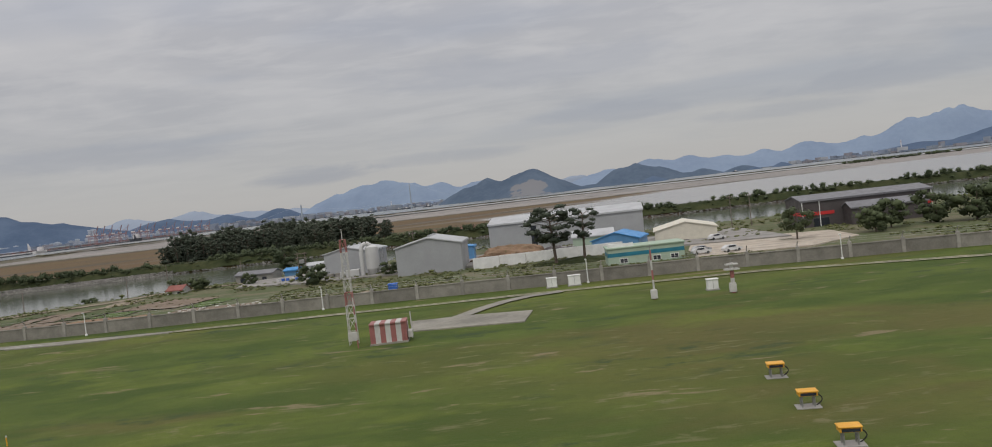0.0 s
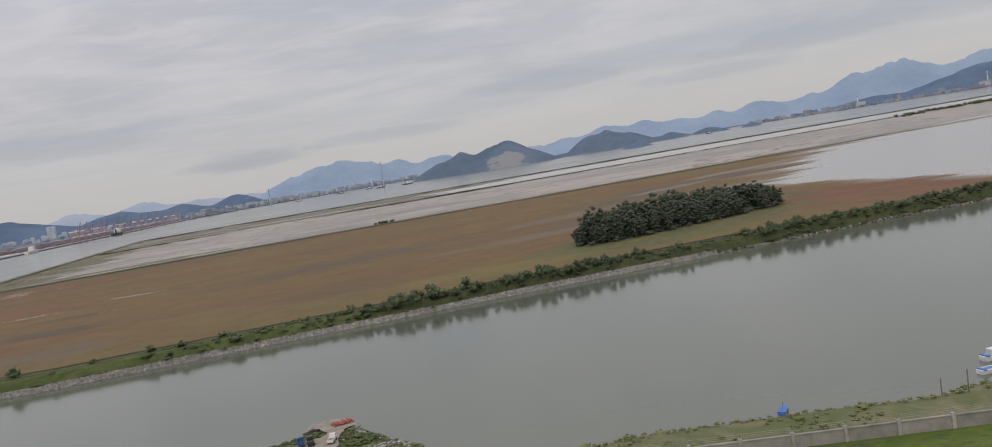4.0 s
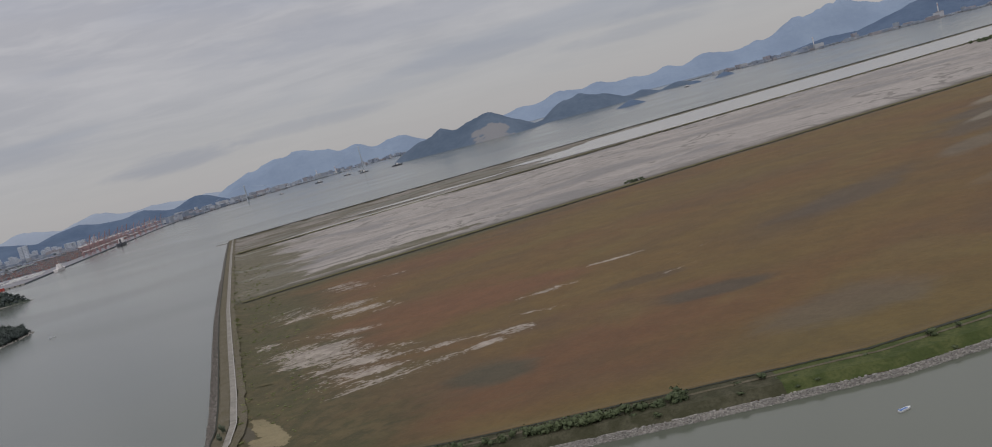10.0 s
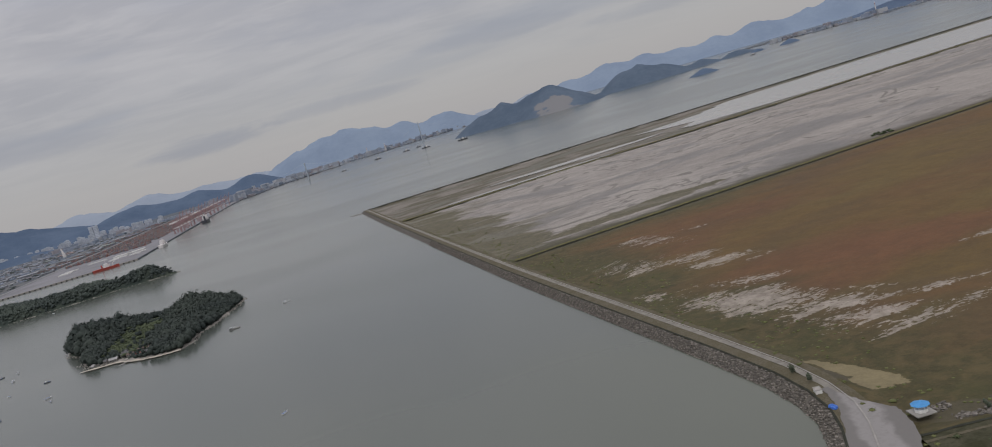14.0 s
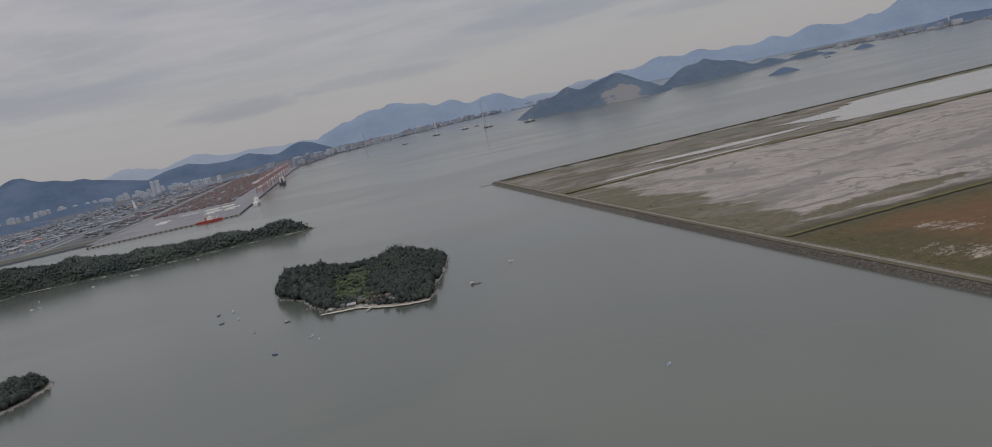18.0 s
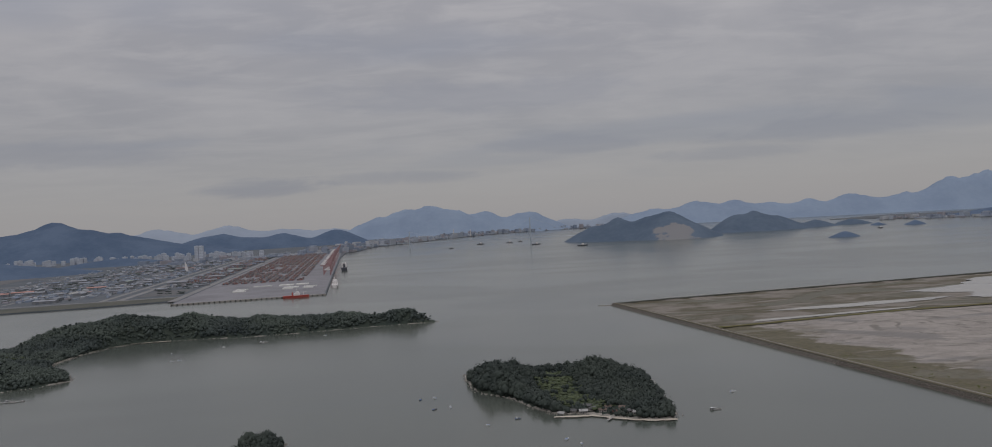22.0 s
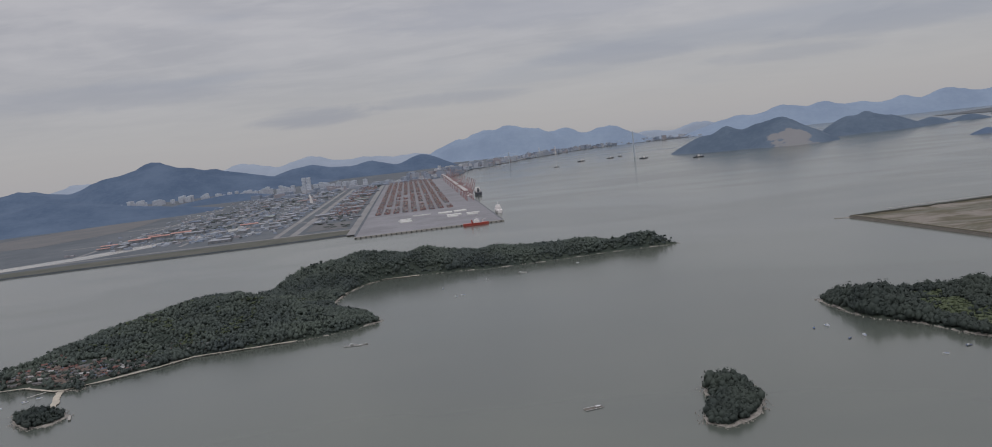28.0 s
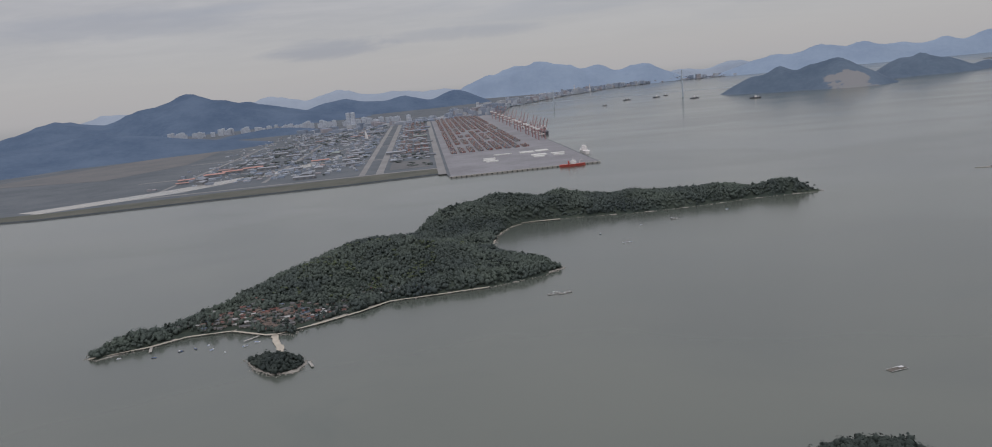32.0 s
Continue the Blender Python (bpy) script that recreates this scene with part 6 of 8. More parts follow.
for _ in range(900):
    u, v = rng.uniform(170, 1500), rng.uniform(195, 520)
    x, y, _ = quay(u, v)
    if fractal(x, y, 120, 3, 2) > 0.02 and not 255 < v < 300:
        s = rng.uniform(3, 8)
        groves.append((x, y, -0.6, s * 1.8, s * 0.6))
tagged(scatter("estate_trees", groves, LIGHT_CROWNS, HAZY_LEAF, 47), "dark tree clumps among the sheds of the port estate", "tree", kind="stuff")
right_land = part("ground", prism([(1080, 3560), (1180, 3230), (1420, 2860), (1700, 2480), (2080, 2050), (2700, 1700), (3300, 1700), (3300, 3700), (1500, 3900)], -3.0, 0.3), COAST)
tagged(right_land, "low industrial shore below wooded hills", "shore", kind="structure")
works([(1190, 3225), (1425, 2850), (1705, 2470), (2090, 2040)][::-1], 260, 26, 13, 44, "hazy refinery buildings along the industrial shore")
for x, y, h in ((1440, 3000, 44), (1700, 2640, 48), (1930, 2330, 40), (2050, 2200, 36), (-560, 3900, 40), (-480, 4020, 36)):
    stack = thing("chimney", (x, y, 0), "tall slim factory chimney with red bands", "chimney", "factory chimneys")
    part("shaft", tubes(((0, 0, 0), (0, 0, h), 2.2, 1.4), sides=10), CRANE_WHITE, stack)
    part("band", tubes(((0, 0, h * 0.8), (0, 0, h * 0.88), 1.75, 1.68), sides=10), CRANE_RED, stack)
for k in range(12):
    x, y = 1960 + 30 * (k % 6) + 10 * (k // 6), 2300 - 34 * (k % 6) + 40 * (k // 6)
    tank = thing("storage_tank", (x, y, 0), "round white storage tank", "tank", "tanks on the shore")
    part("shell", tubes(((0, 0, 0), (0, 0, 8), 9, 9), sides=16), CRANE_WHITE, tank)
    part("roof", tubes(((0, 0, 8), (0, 0, 9.4), 9, 1), sides=16), CRANE_WHITE, tank)

# suspension bridge
# concrete colour blued and lightened for haze
BRIDGE = paint("haze_tinted_bridge_concrete", (0.36, 0.41, 0.47), 0.8, wear=0.06, scale=0.02)
bridge = thing("suspension_bridge", (0, 0, 0), "great suspension bridge with two tall towers", "bridge")
T1, T2 = Vector((-312, 2622, WATER_Z)), Vector((-697, 2740, WATER_Z))
for base, top in ((T1, 80), (T2, 54)):
    part("tower", tubes((base + Vector((0, -5, 0)), base + Vector((0, -3, top)), 1.7, 1.3), (base + Vector((0, 5, 0)), base + Vector((0, 3, top)), 1.7, 1.3), *[(base + Vector((0, -4, top * k)), base + Vector((0, 4, top * k)), 1.4) for k in (0.36, 0.7, 0.98)]), BRIDGE, bridge)
ends = (Vector((-860, 2790, 14)), Vector((-150, 2570, 16)))
part("deck", tubes((ends[0], ends[1], 0.6)), BRIDGE, bridge)
for off in (-3.5, 3.5):
    pts = [ends[0] + Vector((0, off, 0)), T2 + Vector((0, off, 53))]
    for k in range(1, 12):
        t = k / 12
        pts.append(T2.lerp(T1, t) + Vector((0, off, 22 + (30 + 26 * t) * (2 * t - 1) ** 2)))
    pts += [T1 + Vector((0, off, 79)), ends[1] + Vector((0, off, 0))]
    part("cable", tubes(*[(a, b, 0.12) for a, b in zip(pts, pts[1:])], sides=5), BRIDGE, bridge)
for proto in (crane, *kinds, *tall):
    for o in (*proto.children_recursive, proto):
        bpy.data.objects.remove(o)


# ---- airfield edge ----
def path_ribbon(knots, wide, lift, step=1.5):
    line = along(knots, step)
    return ribbon(line, -wide / 2, wide / 2, lift, lambda x, y: 0.0)


ROADWAY = paint("weathered_roadway", (0.235, 0.222, 0.188), 0.92, wear=0.25, scale=0.5, bump=0.2)
TRACK = paint("dusty_wheel_ruts", (0.30, 0.275, 0.205), 0.95, wear=0.3, scale=0.9, bump=0.3)
ROAD = [(-140, 66.5), (-100, 60.4), (-73.6, 54.4), (-60.8, 53.1), (-45.5, 51.1), (-27, 48.4), (-10, 47.5), (3.4, 46.9), (15.4, 45.9), (26, 42.0), (60, 36), (140, 24)]
tagged(part("road", path_ribbon(ROAD[:6], 1.4, 0.06), ROADWAY), "pale concrete perimeter road along the wall", "road", kind="structure")
for a, b in ((-0.34, -0.06), (0.14, 0.36)):
    tagged(part("road", ribbon(along(ROAD[5:], 1.5), a, b, 0.054, lambda x, y: 0.0, 0.05, 61), TRACK), "pale wheel rut of the perimeter track", "road", kind="structure")
tagged(part("road", prism([(-31.1, 48.24), (-27.12, 47.66), (-20.5, 47.72), (-20.5, 48.36), (-26.9, 49.12), (-30.9, 49.72)], -0.1, 0.057), ROADWAY), "tapering end of the wide perimeter road", "road", kind="structure")
LINE = paint("worn_white_line", (0.5, 0.5, 0.48), 0.85, wear=0.3, scale=3)
tagged(part("trim", ribbon(along(ROAD[:6], 1.5), -0.35, -0.27, 0.07, lambda x, y: 0.0), LINE), "worn white edge line on the perimeter road", "road marking", kind="structure")
tagged(part("road", path_ribbon([(3.6, 46.6), (1.6, 46.0), (0.2, 44.8), (-1.0, 43.0), (-2.4, 40.2)], 0.9, 0.064, 0.5), ROADWAY), "curved concrete track to the equipment pad", "road", kind="structure")
pad = part("pavement", prism([(-4.8, 41.0), (-4.2, 37.6), (1.2, 36.8), (1.7, 40.2), (-1.5, 40.9)], -0.2, 0.055), ROADWAY)
tagged(pad, "weathered concrete pad beside the striped shelter", "pavement", kind="structure")

PANEL = paint("grey_wall_panel", (0.215, 0.202, 0.175), 0.92, wear=0.22, scale=1.2, bump=0.25, vary=0.12)
POST = paint("grey_wall_post", (0.29, 0.275, 0.245), 0.9, wear=0.2, scale=2, vary=0.1)
WIRE = paint("galvanised_wire", (0.30, 0.30, 0.29), 0.5, 0.6)
perimeter = thing("perimeter_wall", (0, 0, 0), "grey precast concrete perimeter wall with leaning wire arms", "wall", kind="structure")
line, x = [], -139.0
while x < 120:
    line.append(Vector((x, lerp_at(FENCE, x), 0)))
    slope = (lerp_at(FENCE, x + 1) - lerp_at(FENCE, x))
    x += 3.0 / math.sqrt(1 + slope * slope)
panel_mesh = post_mesh = None
wires = bmesh.new()
for a, b in zip(line, line[1:]):
    turn = math.degrees(math.atan2(b.y - a.y, b.x - a.x))
    if panel_mesh is None:
        first = part("panel", boxes((0.1, -0.05, -0.3, 2.9, 0.05, 0.74), (0.06, -0.08, 0.74, 2.94, 0.08, 0.82), bevel=0.012), PANEL, perimeter)
        bm = boxes((-0.11, -0.11, -0.3, 0.11, 0.11, 0.95), bevel=0.02)
        tube(bm, (0, 0, 0.92), (0, 0.02, 1.12), 0.045, 0.04, 6)
        tube(bm, (0, 0.02, 1.1), (0.02, -0.2, 1.32), 0.04, 0.03, 6)
        second = part("post", bm, POST, perimeter)
        panel_mesh, post_mesh = first.data, second.data
    else:
        first, second = part("panel", panel_mesh, None, perimeter), part("post", post_mesh, None, perimeter)
    first.matrix_local = second.matrix_local = pose(a.x, a.y, 0, 0, 0, turn)
    for k, dz in enumerate((1.0, 1.13, 1.27)):
        off = Vector((0, -0.07 * k, dz))
        tube(wires, a + off, b + off + Vector((0, 0, -0.02)), 0.005, sides=3)
part("barbed_wire", wires, WIRE, perimeter)

STRIPE_RED, STRIPE_WHITE = paint("faded_red_paint", (0.30, 0.115, 0.105), 0.6, wear=0.2, scale=2), paint("dirty_white_paint", (0.50, 0.49, 0.465), 0.6, wear=0.18, scale=2)
shelter = thing("equipment_shelter", (-5.0, 35.3, 0.0), "equipment shelter painted in red and white stripes", "shelter", turn=3, size=0.82)
for k in range(7):
    x = -1.02 + k * 2.04 / 7
    part("wall_stripe", boxes((x, -0.55, 0.1, x + 2.04 / 7 + 0.001, 0.65, 1.12)), (STRIPE_RED, STRIPE_WHITE)[k % 2], shelter)
    part("roof_stripe", boxes((x, -0.62, 1.12, x + 2.04 / 7 + 0.001, 0.72, 1.19)), (STRIPE_RED, STRIPE_WHITE)[k % 2], shelter)
part("plinth", boxes((-1.06, -0.6, -0.1, 1.06, 0.7, 0.1), bevel=0.02), ROADWAY, shelter)
part("air_conditioner", boxes((1.04, -0.3, 0.2, 1.3, 0.25, 0.6), bevel=0.02), STRIPE_WHITE, shelter)
part("door", boxes((1.02, 0.3, 0.12, 1.05, 0.6, 1.0)), STRIPE_WHITE, shelter)
part("antenna_pole", tubes(((1.2, 0.75, 0), (1.2, 0.75, 1.5), 0.03)), STRIPE_WHITE, shelter)


def lattice(at, height, wide, label, turn=0.0):
    root = thing("lattice_mast", at, label, "mast", turn=turn)
    bays = 8
    for k in range(bays):
        z0, z1 = height * k / bays, height * (k + 1) / bays
        w0, w1 = wide * (1 - 0.35 * k / bays) / 2, wide * (1 - 0.35 * (k + 1) / bays) / 2
        cs = [(-1, -1), (1, -1), (1, 1), (-1, 1)]
        colour = STRIPE_RED if k in (3, 7) else STRIPE_WHITE
        for i, (sx, sy) in enumerate(cs):
            tx, ty = cs[(i + 1) % 4]
            part("leg_section", tubes(((sx * w0, sy * w0, z0), (sx * w1, sy * w1, z1), 0.022), sides=5), colour, root)
            part("diagonal", tubes(((sx * w0, sy * w0, z0), (tx * w1, ty * w1, z1), 0.013), sides=4), colour, root)
            part("rung", tubes(((sx * w1, sy * w1, z1), (tx * w1, ty * w1, z1), 0.013), sides=4), colour, root)
    part("antenna", tubes(((0, 0, height), (0, 0, height + 0.5), 0.02)), STRIPE_WHITE, root)
    part("equipment_box", boxes((-0.2, -0.3, 0.2, 0.2, -0.12, 0.6), bevel=0.01), STRIPE_WHITE, root)
    return root


lattice((-6.75, 35.8, 0), 4.9, 0.38, "slim red and white lattice antenna mast")


def banded_pole(name, at, height, radius, bands, label, extras=True):
    root = thing(name, at, label, "mast")
    for k in range(bands):
        part("pole_band", tubes(((0, 0, height * k / bands), (0, 0, height * (k + 1) / bands), radius)), (STRIPE_RED, STRIPE_WHITE)[k % 2], root)
    if extras:
        part("instrument_box", boxes((-0.18, -0.12, 0.05, 0.14, 0.12, 0.5), bevel=0.015), STRIPE_WHITE, root)
        part("sensor", tubes(((0, 0, height), (0, 0, height + 0.25), 0.015), ((-0.15, 0, height + 0.2), (0.15, 0, height + 0.2), 0.015)), WIRE, root)
    return root


banded_pole("wind_mast", (7.9, 39.5, 0), 2.5, 0.05, 5, "thin red and white wind sensor mast")
met = banded_pole("weather_mast", (11.7, 38.8, 0), 1.5, 0.1, 4, "stout red and white weather station mast")
part("platform", boxes((-0.35, -0.2, 1.15, 0.35, 0.2, 1.22), (-0.3, -0.16, 1.4, 0.3, 0.16, 1.46)), STRIPE_WHITE, met)
banded_pole("marker_rod", (-6.35, 34.6, 0), 2.3, 0.03, 6, "thin red and white rod beside the striped shelter", False)
banded_pole("marker_rod", (-26.3, 37.9, 0), 1.9, 0.03, 6, "thin red and white marker rod in the grass", False)


def cabinet(at, w, h, colour, label, turn=0):
    root = thing("equipment_cabinet", at, label, "cabinet", turn=turn)
    part("body", boxes((-w / 2, -0.2, 0.06, w / 2, 0.2, h), bevel=0.015), colour, root)
    part("base", boxes((-w / 2 - 0.05, -0.25, -0.05, w / 2 + 0.05, 0.25, 0.06)), CONCRETE, root)
    part("door_seam", boxes((-0.01, -0.206, 0.1, 0.01, -0.198, h - 0.06)), WIRE, root)
    part("cap", boxes((-w / 2 - 0.03, -0.23, h, w / 2 + 0.03, 0.23, h + 0.04)), colour, root)
    return root


cabinet((11.1, 40.6, 0), 0.55, 0.55, WHITE, "white steel equipment cabinet on the grass")
cabinet((3.2, 49.3, 0), 0.62, 0.6, WHITE, "white steel cabinet before the wall")
cabinet((4.6, 49.1, 0), 0.75, 0.64, WHITE, "wide white steel cabinet before the wall")
cabinet((-55.3, 54.9, 0), 0.62, 0.7, WHITE, "white steel cabinet beside the perimeter road")
ORANGE = paint("orange_plastic", (0.65, 0.16, 0.05), 0.5)
cabinet((-53.7, 54.7, 0), 0.34, 0.42, ORANGE, "small orange box beside the perimeter road")
for x in (-74.5, -59.0, -43.2, -27.6, -11.7, 5.5, 20.6, 36.0):
    y = lerp_at(FENCE, x) - 0.55
    pole = thing("white_pole", (x, y, 0), "short white lamp pole before the perimeter wall", "pole", "poles along the wall")
    part("shaft", tubes(((0, 0, -0.05), (0, 0, 1.5), 0.034, 0.028)), WHITE, pole)
    part("lamp_head", boxes((-0.1, -0.09, 1.49, 0.04, 0.03, 1.54), bevel=0.01), WHITE, pole)
    part("foot", boxes((-0.07, -0.07, -0.05, 0.07, 0.07, 0.12), bevel=0.015), WHITE, pole)


def bent_tube(points, radius, sides=6):
    """One tube swept along a bent line."""
    verts, faces = [], []
    for k, p in enumerate(points):
        a, b = Vector(points[max(0, k - 1)]), Vector(points[min(len(points) - 1, k + 1)])
        q = (b - a).to_track_quat("Z", "Y")
        for s in range(sides):
            t = math.tau * s / sides
            verts.append(tuple(Vector(p) + q @ Vector((radius * math.cos(t), radius * math.sin(t), 0))))
    for k in range(len(points) - 1):
        for s in range(sides):
            faces.append((k * sides + s, k * sides + (s + 1) % sides, (k + 1) * sides + (s + 1) % sides, (k + 1) * sides + s))
    return verts, faces


YELLOW = paint("signal_yellow", (0.72, 0.36, 0.03), 0.5, wear=0.1)
for x, y in ((8.2, 21.7), (7.95, 18.5), (7.75, 15.5)):
    root = thing("approach_light", (x, y, 0), "low yellow light unit on four grey legs", "light unit", "yellow light units", turn=-8)
    part("housing", boxes((-0.23, -0.16, 0.3, 0.23, 0.16, 0.40), (-0.25, -0.18, 0.40, 0.25, 0.18, 0.43), bevel=0.012), YELLOW, root)
    part("lens", boxes((-0.19, -0.17, 0.315, 0.19, -0.155, 0.385)), GLASS_AND_DOORWAY, root)
    for sx in (-0.15, 0.15):
        for sy in (-0.1, 0.1):
            part("leg", tubes(((sx, sy, 0), (sx, sy, 0.31), 0.022)), WIRE, root)
    part("foot_slab", boxes((-0.3, -0.22, -0.04, 0.3, 0.22, 0.02)), CONCRETE, root)
    arc = [(0.2 + 0.16 * math.sin(math.pi * k / 8), 0.05, 0.34 - 0.33 * k / 8) for k in range(9)]
    part("cable", bent_tube(arc, 0.016, 5), FENDER, root)
for x, y in ((-3.6, 16.5), (-15.5, 23.5)):
    root = thing("marker_peg", (x, y, 0), "small yellow and white marker peg in the grass", "marker", "pegs in the grass")
    part("peg", tubes(((0, 0, 0), (0, 0, 0.28), 0.02)), YELLOW, root)
    part("cap", tubes(((0, 0, 0.28), (0, 0, 0.33), 0.03)), STRIPE_WHITE, root)

guard = thing("guard_hut", (-64.0, 55.7, 0), "white glazed guard hut raised on a stilted platform", "hut", turn=-7, size=0.82)
part("platform", boxes((-1.1, -0.8, 0.35, 1.1, 0.8, 0.48), bevel=0.02), WHITE, guard)
for sx in (-0.8, 0.8):
    for sy in (-0.55, 0.55):
        part("leg", boxes((sx - 0.09, sy - 0.09, -0.05, sx + 0.09, sy + 0.09, 0.36)), WHITE, guard)
part("cabin", boxes((-0.55, -0.5, 0.48, 0.55, 0.5, 0.85), (-0.55, -0.5, 1.35, 0.55, 0.5, 1.55), (-0.55, -0.5, 0.85, -0.45, 0.5, 1.35), (0.45, -0.5, 0.85, 0.55, 0.5, 1.35)), WHITE, guard)
part("roof", boxes((-0.68, -0.62, 1.55, 0.68, 0.62, 1.64), bevel=0.02), WHITE, guard)
part("window", boxes((-0.45, -0.47, 0.85, 0.45, -0.44, 1.35)), GLASS_AND_DOORWAY, guard)
part("door", boxes((0.1, -0.515, 0.5, 0.4, -0.5, 1.2)), GLASS_AND_DOORWAY, guard)
part("steps", boxes((-1.6, -0.4, 0.0, -1.1, 0.4, 0.2), (-1.35, -0.4, 0.2, -1.1, 0.4, 0.35)), WHITE, guard)
part("railing", tubes(((1.05, -0.75, 0.48), (1.05, -0.75, 0.95), 0.025), ((1.05, 0.75, 0.48), (1.05, 0.75, 0.95), 0.025), ((1.05, -0.75, 0.95), (1.05, 0.75, 0.95), 0.025), ((0.5, -0.75, 0.95), (1.05, -0.75, 0.95), 0.025)), WHITE, guard)


# ---- vegetable plots between wall and canal ----
def crop(name, soil, plant, rows):
    m, n, b = surface(name, 0.95)
    p = n.pos()
    k = n.noise(p, 1.1, 5, 0.65)
    f = n.noise(p, 5.0, 4, 0.65)
    col = n.mix(n.step(k, 0.35, 0.65), soil, tuple(c * 0.72 for c in soil))
    col = n.mix(n.times(n.step(f, 0.5 - rows, 0.72 - rows), 0.9), col, plant)
    m.node_tree.links.new(col, b.inputs["Base Color"])
    m.node_tree.links.new(n.bump(f, 0.8, 0.1), b.inputs["Normal"])
    return m


TILLED = crop("tilled_brown_soil", (0.225, 0.17, 0.125), (0.10, 0.11, 0.045), -0.02)
ORANGE_SOIL = crop("orange_tilled_soil", (0.27, 0.175, 0.11), (0.12, 0.12, 0.05), -0.03)
GREEN_CROP = crop("green_crop_rows", (0.12, 0.10, 0.05), (0.045, 0.085, 0.022), 0.14)
LIME_CROP = crop("bright_green_crop", (0.085, 0.115, 0.03), (0.085, 0.145, 0.035), 0.1)
TAN_SOIL = crop("dry_tan_soil", (0.29, 0.24, 0.175), (0.14, 0.13, 0.06), -0.08)


CROP_LEAF = leaf_paint("crop_leaves", (0.060, 0.092, 0.034), (0.11, 0.15, 0.05), 1.5, 0.3)
LIME_LEAF = leaf_paint("bright_crop_leaves", (0.085, 0.14, 0.035), (0.13, 0.21, 0.05), 1.5, 0.3)
STALK = leaf_paint("withered_stalks", (0.08, 0.07, 0.042), (0.16, 0.13, 0.08), 1.5, 0.3)
TUFTS = [crown_shape(400 + k, 1, 1.0, 1.0, 9) for k in range(8)]


def plot(corners, material, ridges, label, lift=0.045, high=0.035):
    """A patch of tilled ground with ridges; corners run round a quad, ridges lie along its first side."""
    (ax, ay), (bx, by), (cx, cy), (dx, dy) = corners
    nu, nv = 16, max(2, ridges * 4)
    verts = []
    for j in range(nv + 1):
        v = j / nv
        for i in range(nu + 1):
            u = i / nu
            x = (ax * (1 - u) + bx * u) * (1 - v) + (dx * (1 - u) + cx * u) * v
            y = (ay * (1 - u) + by * u) * (1 - v) + (dy * (1 - u) + cy * u) * v
            x, y = x + 0.12 * fractal(x, y, 1.6, 3, 71), y + 0.12 * fractal(x, y, 1.6, 3, 72)
            verts.append((x, y, max(bank_height(x, y), -0.5) + lift + high * (0.5 + 0.5 * math.cos(math.tau * v * ridges)) + 0.015 * math.sin(7 * x + 5 * y)))
    faces = [(j * (nu + 1) + i, j * (nu + 1) + i + 1, (j + 1) * (nu + 1) + i + 1, (j + 1) * (nu + 1) + i) for j in range(nv) for i in range(nu)]
    seed = random.Random(int(ax * 10 + ay))
    leaf, words, fill = (CROP_LEAF, "low green crop leaves in rows", 0.8) if material is GREEN_CROP else (LIME_LEAF, "bright green vegetable leaves in rows", 0.9) if material is LIME_CROP else (STALK, "withered stalks and weeds along the rows", 0.11)
    spots = []
    for j in range(ridges):
        v = (j + 0.03) / ridges
        for i in range(int(math.hypot(bx - ax, by - ay) / 0.22)):
            u = seed.uniform(0, 1)
            x = (ax * (1 - u) + bx * u) * (1 - v) + (dx * (1 - u) + cx * u) * v + seed.gauss(0, 0.08)
            y = (ay * (1 - u) + by * u) * (1 - v) + (dy * (1 - u) + cy * u) * v + seed.gauss(0, 0.08)
            if seed.random() < fill * (1.0 + 1.2 * fractal(x, y, 2.2, 2, 81)):
                s = seed.uniform(0.09, 0.2)
                spots.append((x, y, max(bank_height(x, y), -0.5) + lift + high - 0.1, s * 1.7, s))
    if spots:
        tagged(scatter("crop_rows", spots, TUFTS, leaf, 6), words, "crop", kind="stuff")
    return tagged(part("ground", (verts, faces), material), label, "field", kind="structure")


plot([(-47.5, 57.2), (-36.0, 55.4), (-35.2, 58.4), (-44.2, 61.8)], TILLED, 9, "ridged brown vegetable plot behind the wall")
plot([(-44.4, 62.0), (-35.2, 58.8), (-34.4, 62.2), (-43.0, 64.4)], TILLED, 5, "brown plot dotted with dry clumps")
plot([(-35.4, 55.2), (-27.6, 54.0), (-27.0, 60.6), (-33.4, 61.4)], ORANGE_SOIL, 10, "orange-brown tilled plot with dark rows")
plot([(-27.2, 54.2), (-19.2, 53.4), (-18.6, 60.4), (-25.4, 61.6)], TILLED, 8, "brown plot covered with small white mulch bags")
plot([(-18.6, 54.6), (-15.2, 54.4), (-15.0, 57.8), (-18.2, 58.2)], TAN_SOIL, 4, "dry tan plot behind the wall")
plot([(-40.9, 63.8), (-39.2, 63.4), (-38.8, 69.2), (-40.2, 69.4)], TILLED, 4, "narrow brown seed bed")
plot([(-38.7, 63.6), (-36.8, 63.6), (-36.3, 69.4), (-38.2, 69.8)], TILLED, 4, "narrow brown seed bed")
plot([(-43.4, 64.6), (-41.2, 64.2), (-40.4, 70.8), (-42.6, 71.4)], GREEN_CROP, 5, "green crop rows between seed beds")
plot([(-36.4, 63.4), (-33.6, 63.0), (-33.0, 69.6), (-35.8, 70.4)], GREEN_CROP, 5, "green crop rows between seed beds")
plot([(-37.6, 70.4), (-34.4, 70.8), (-34.6, 75.6), (-37.2, 76.2)], TAN_SOIL, 5, "dry tan plot near the canal")
plot([(-58.2, 59.6), (-51.0, 58.4), (-49.2, 64.6), (-54.6, 63.4)], GREEN_CROP, 8, "dark green crop field beside the track")
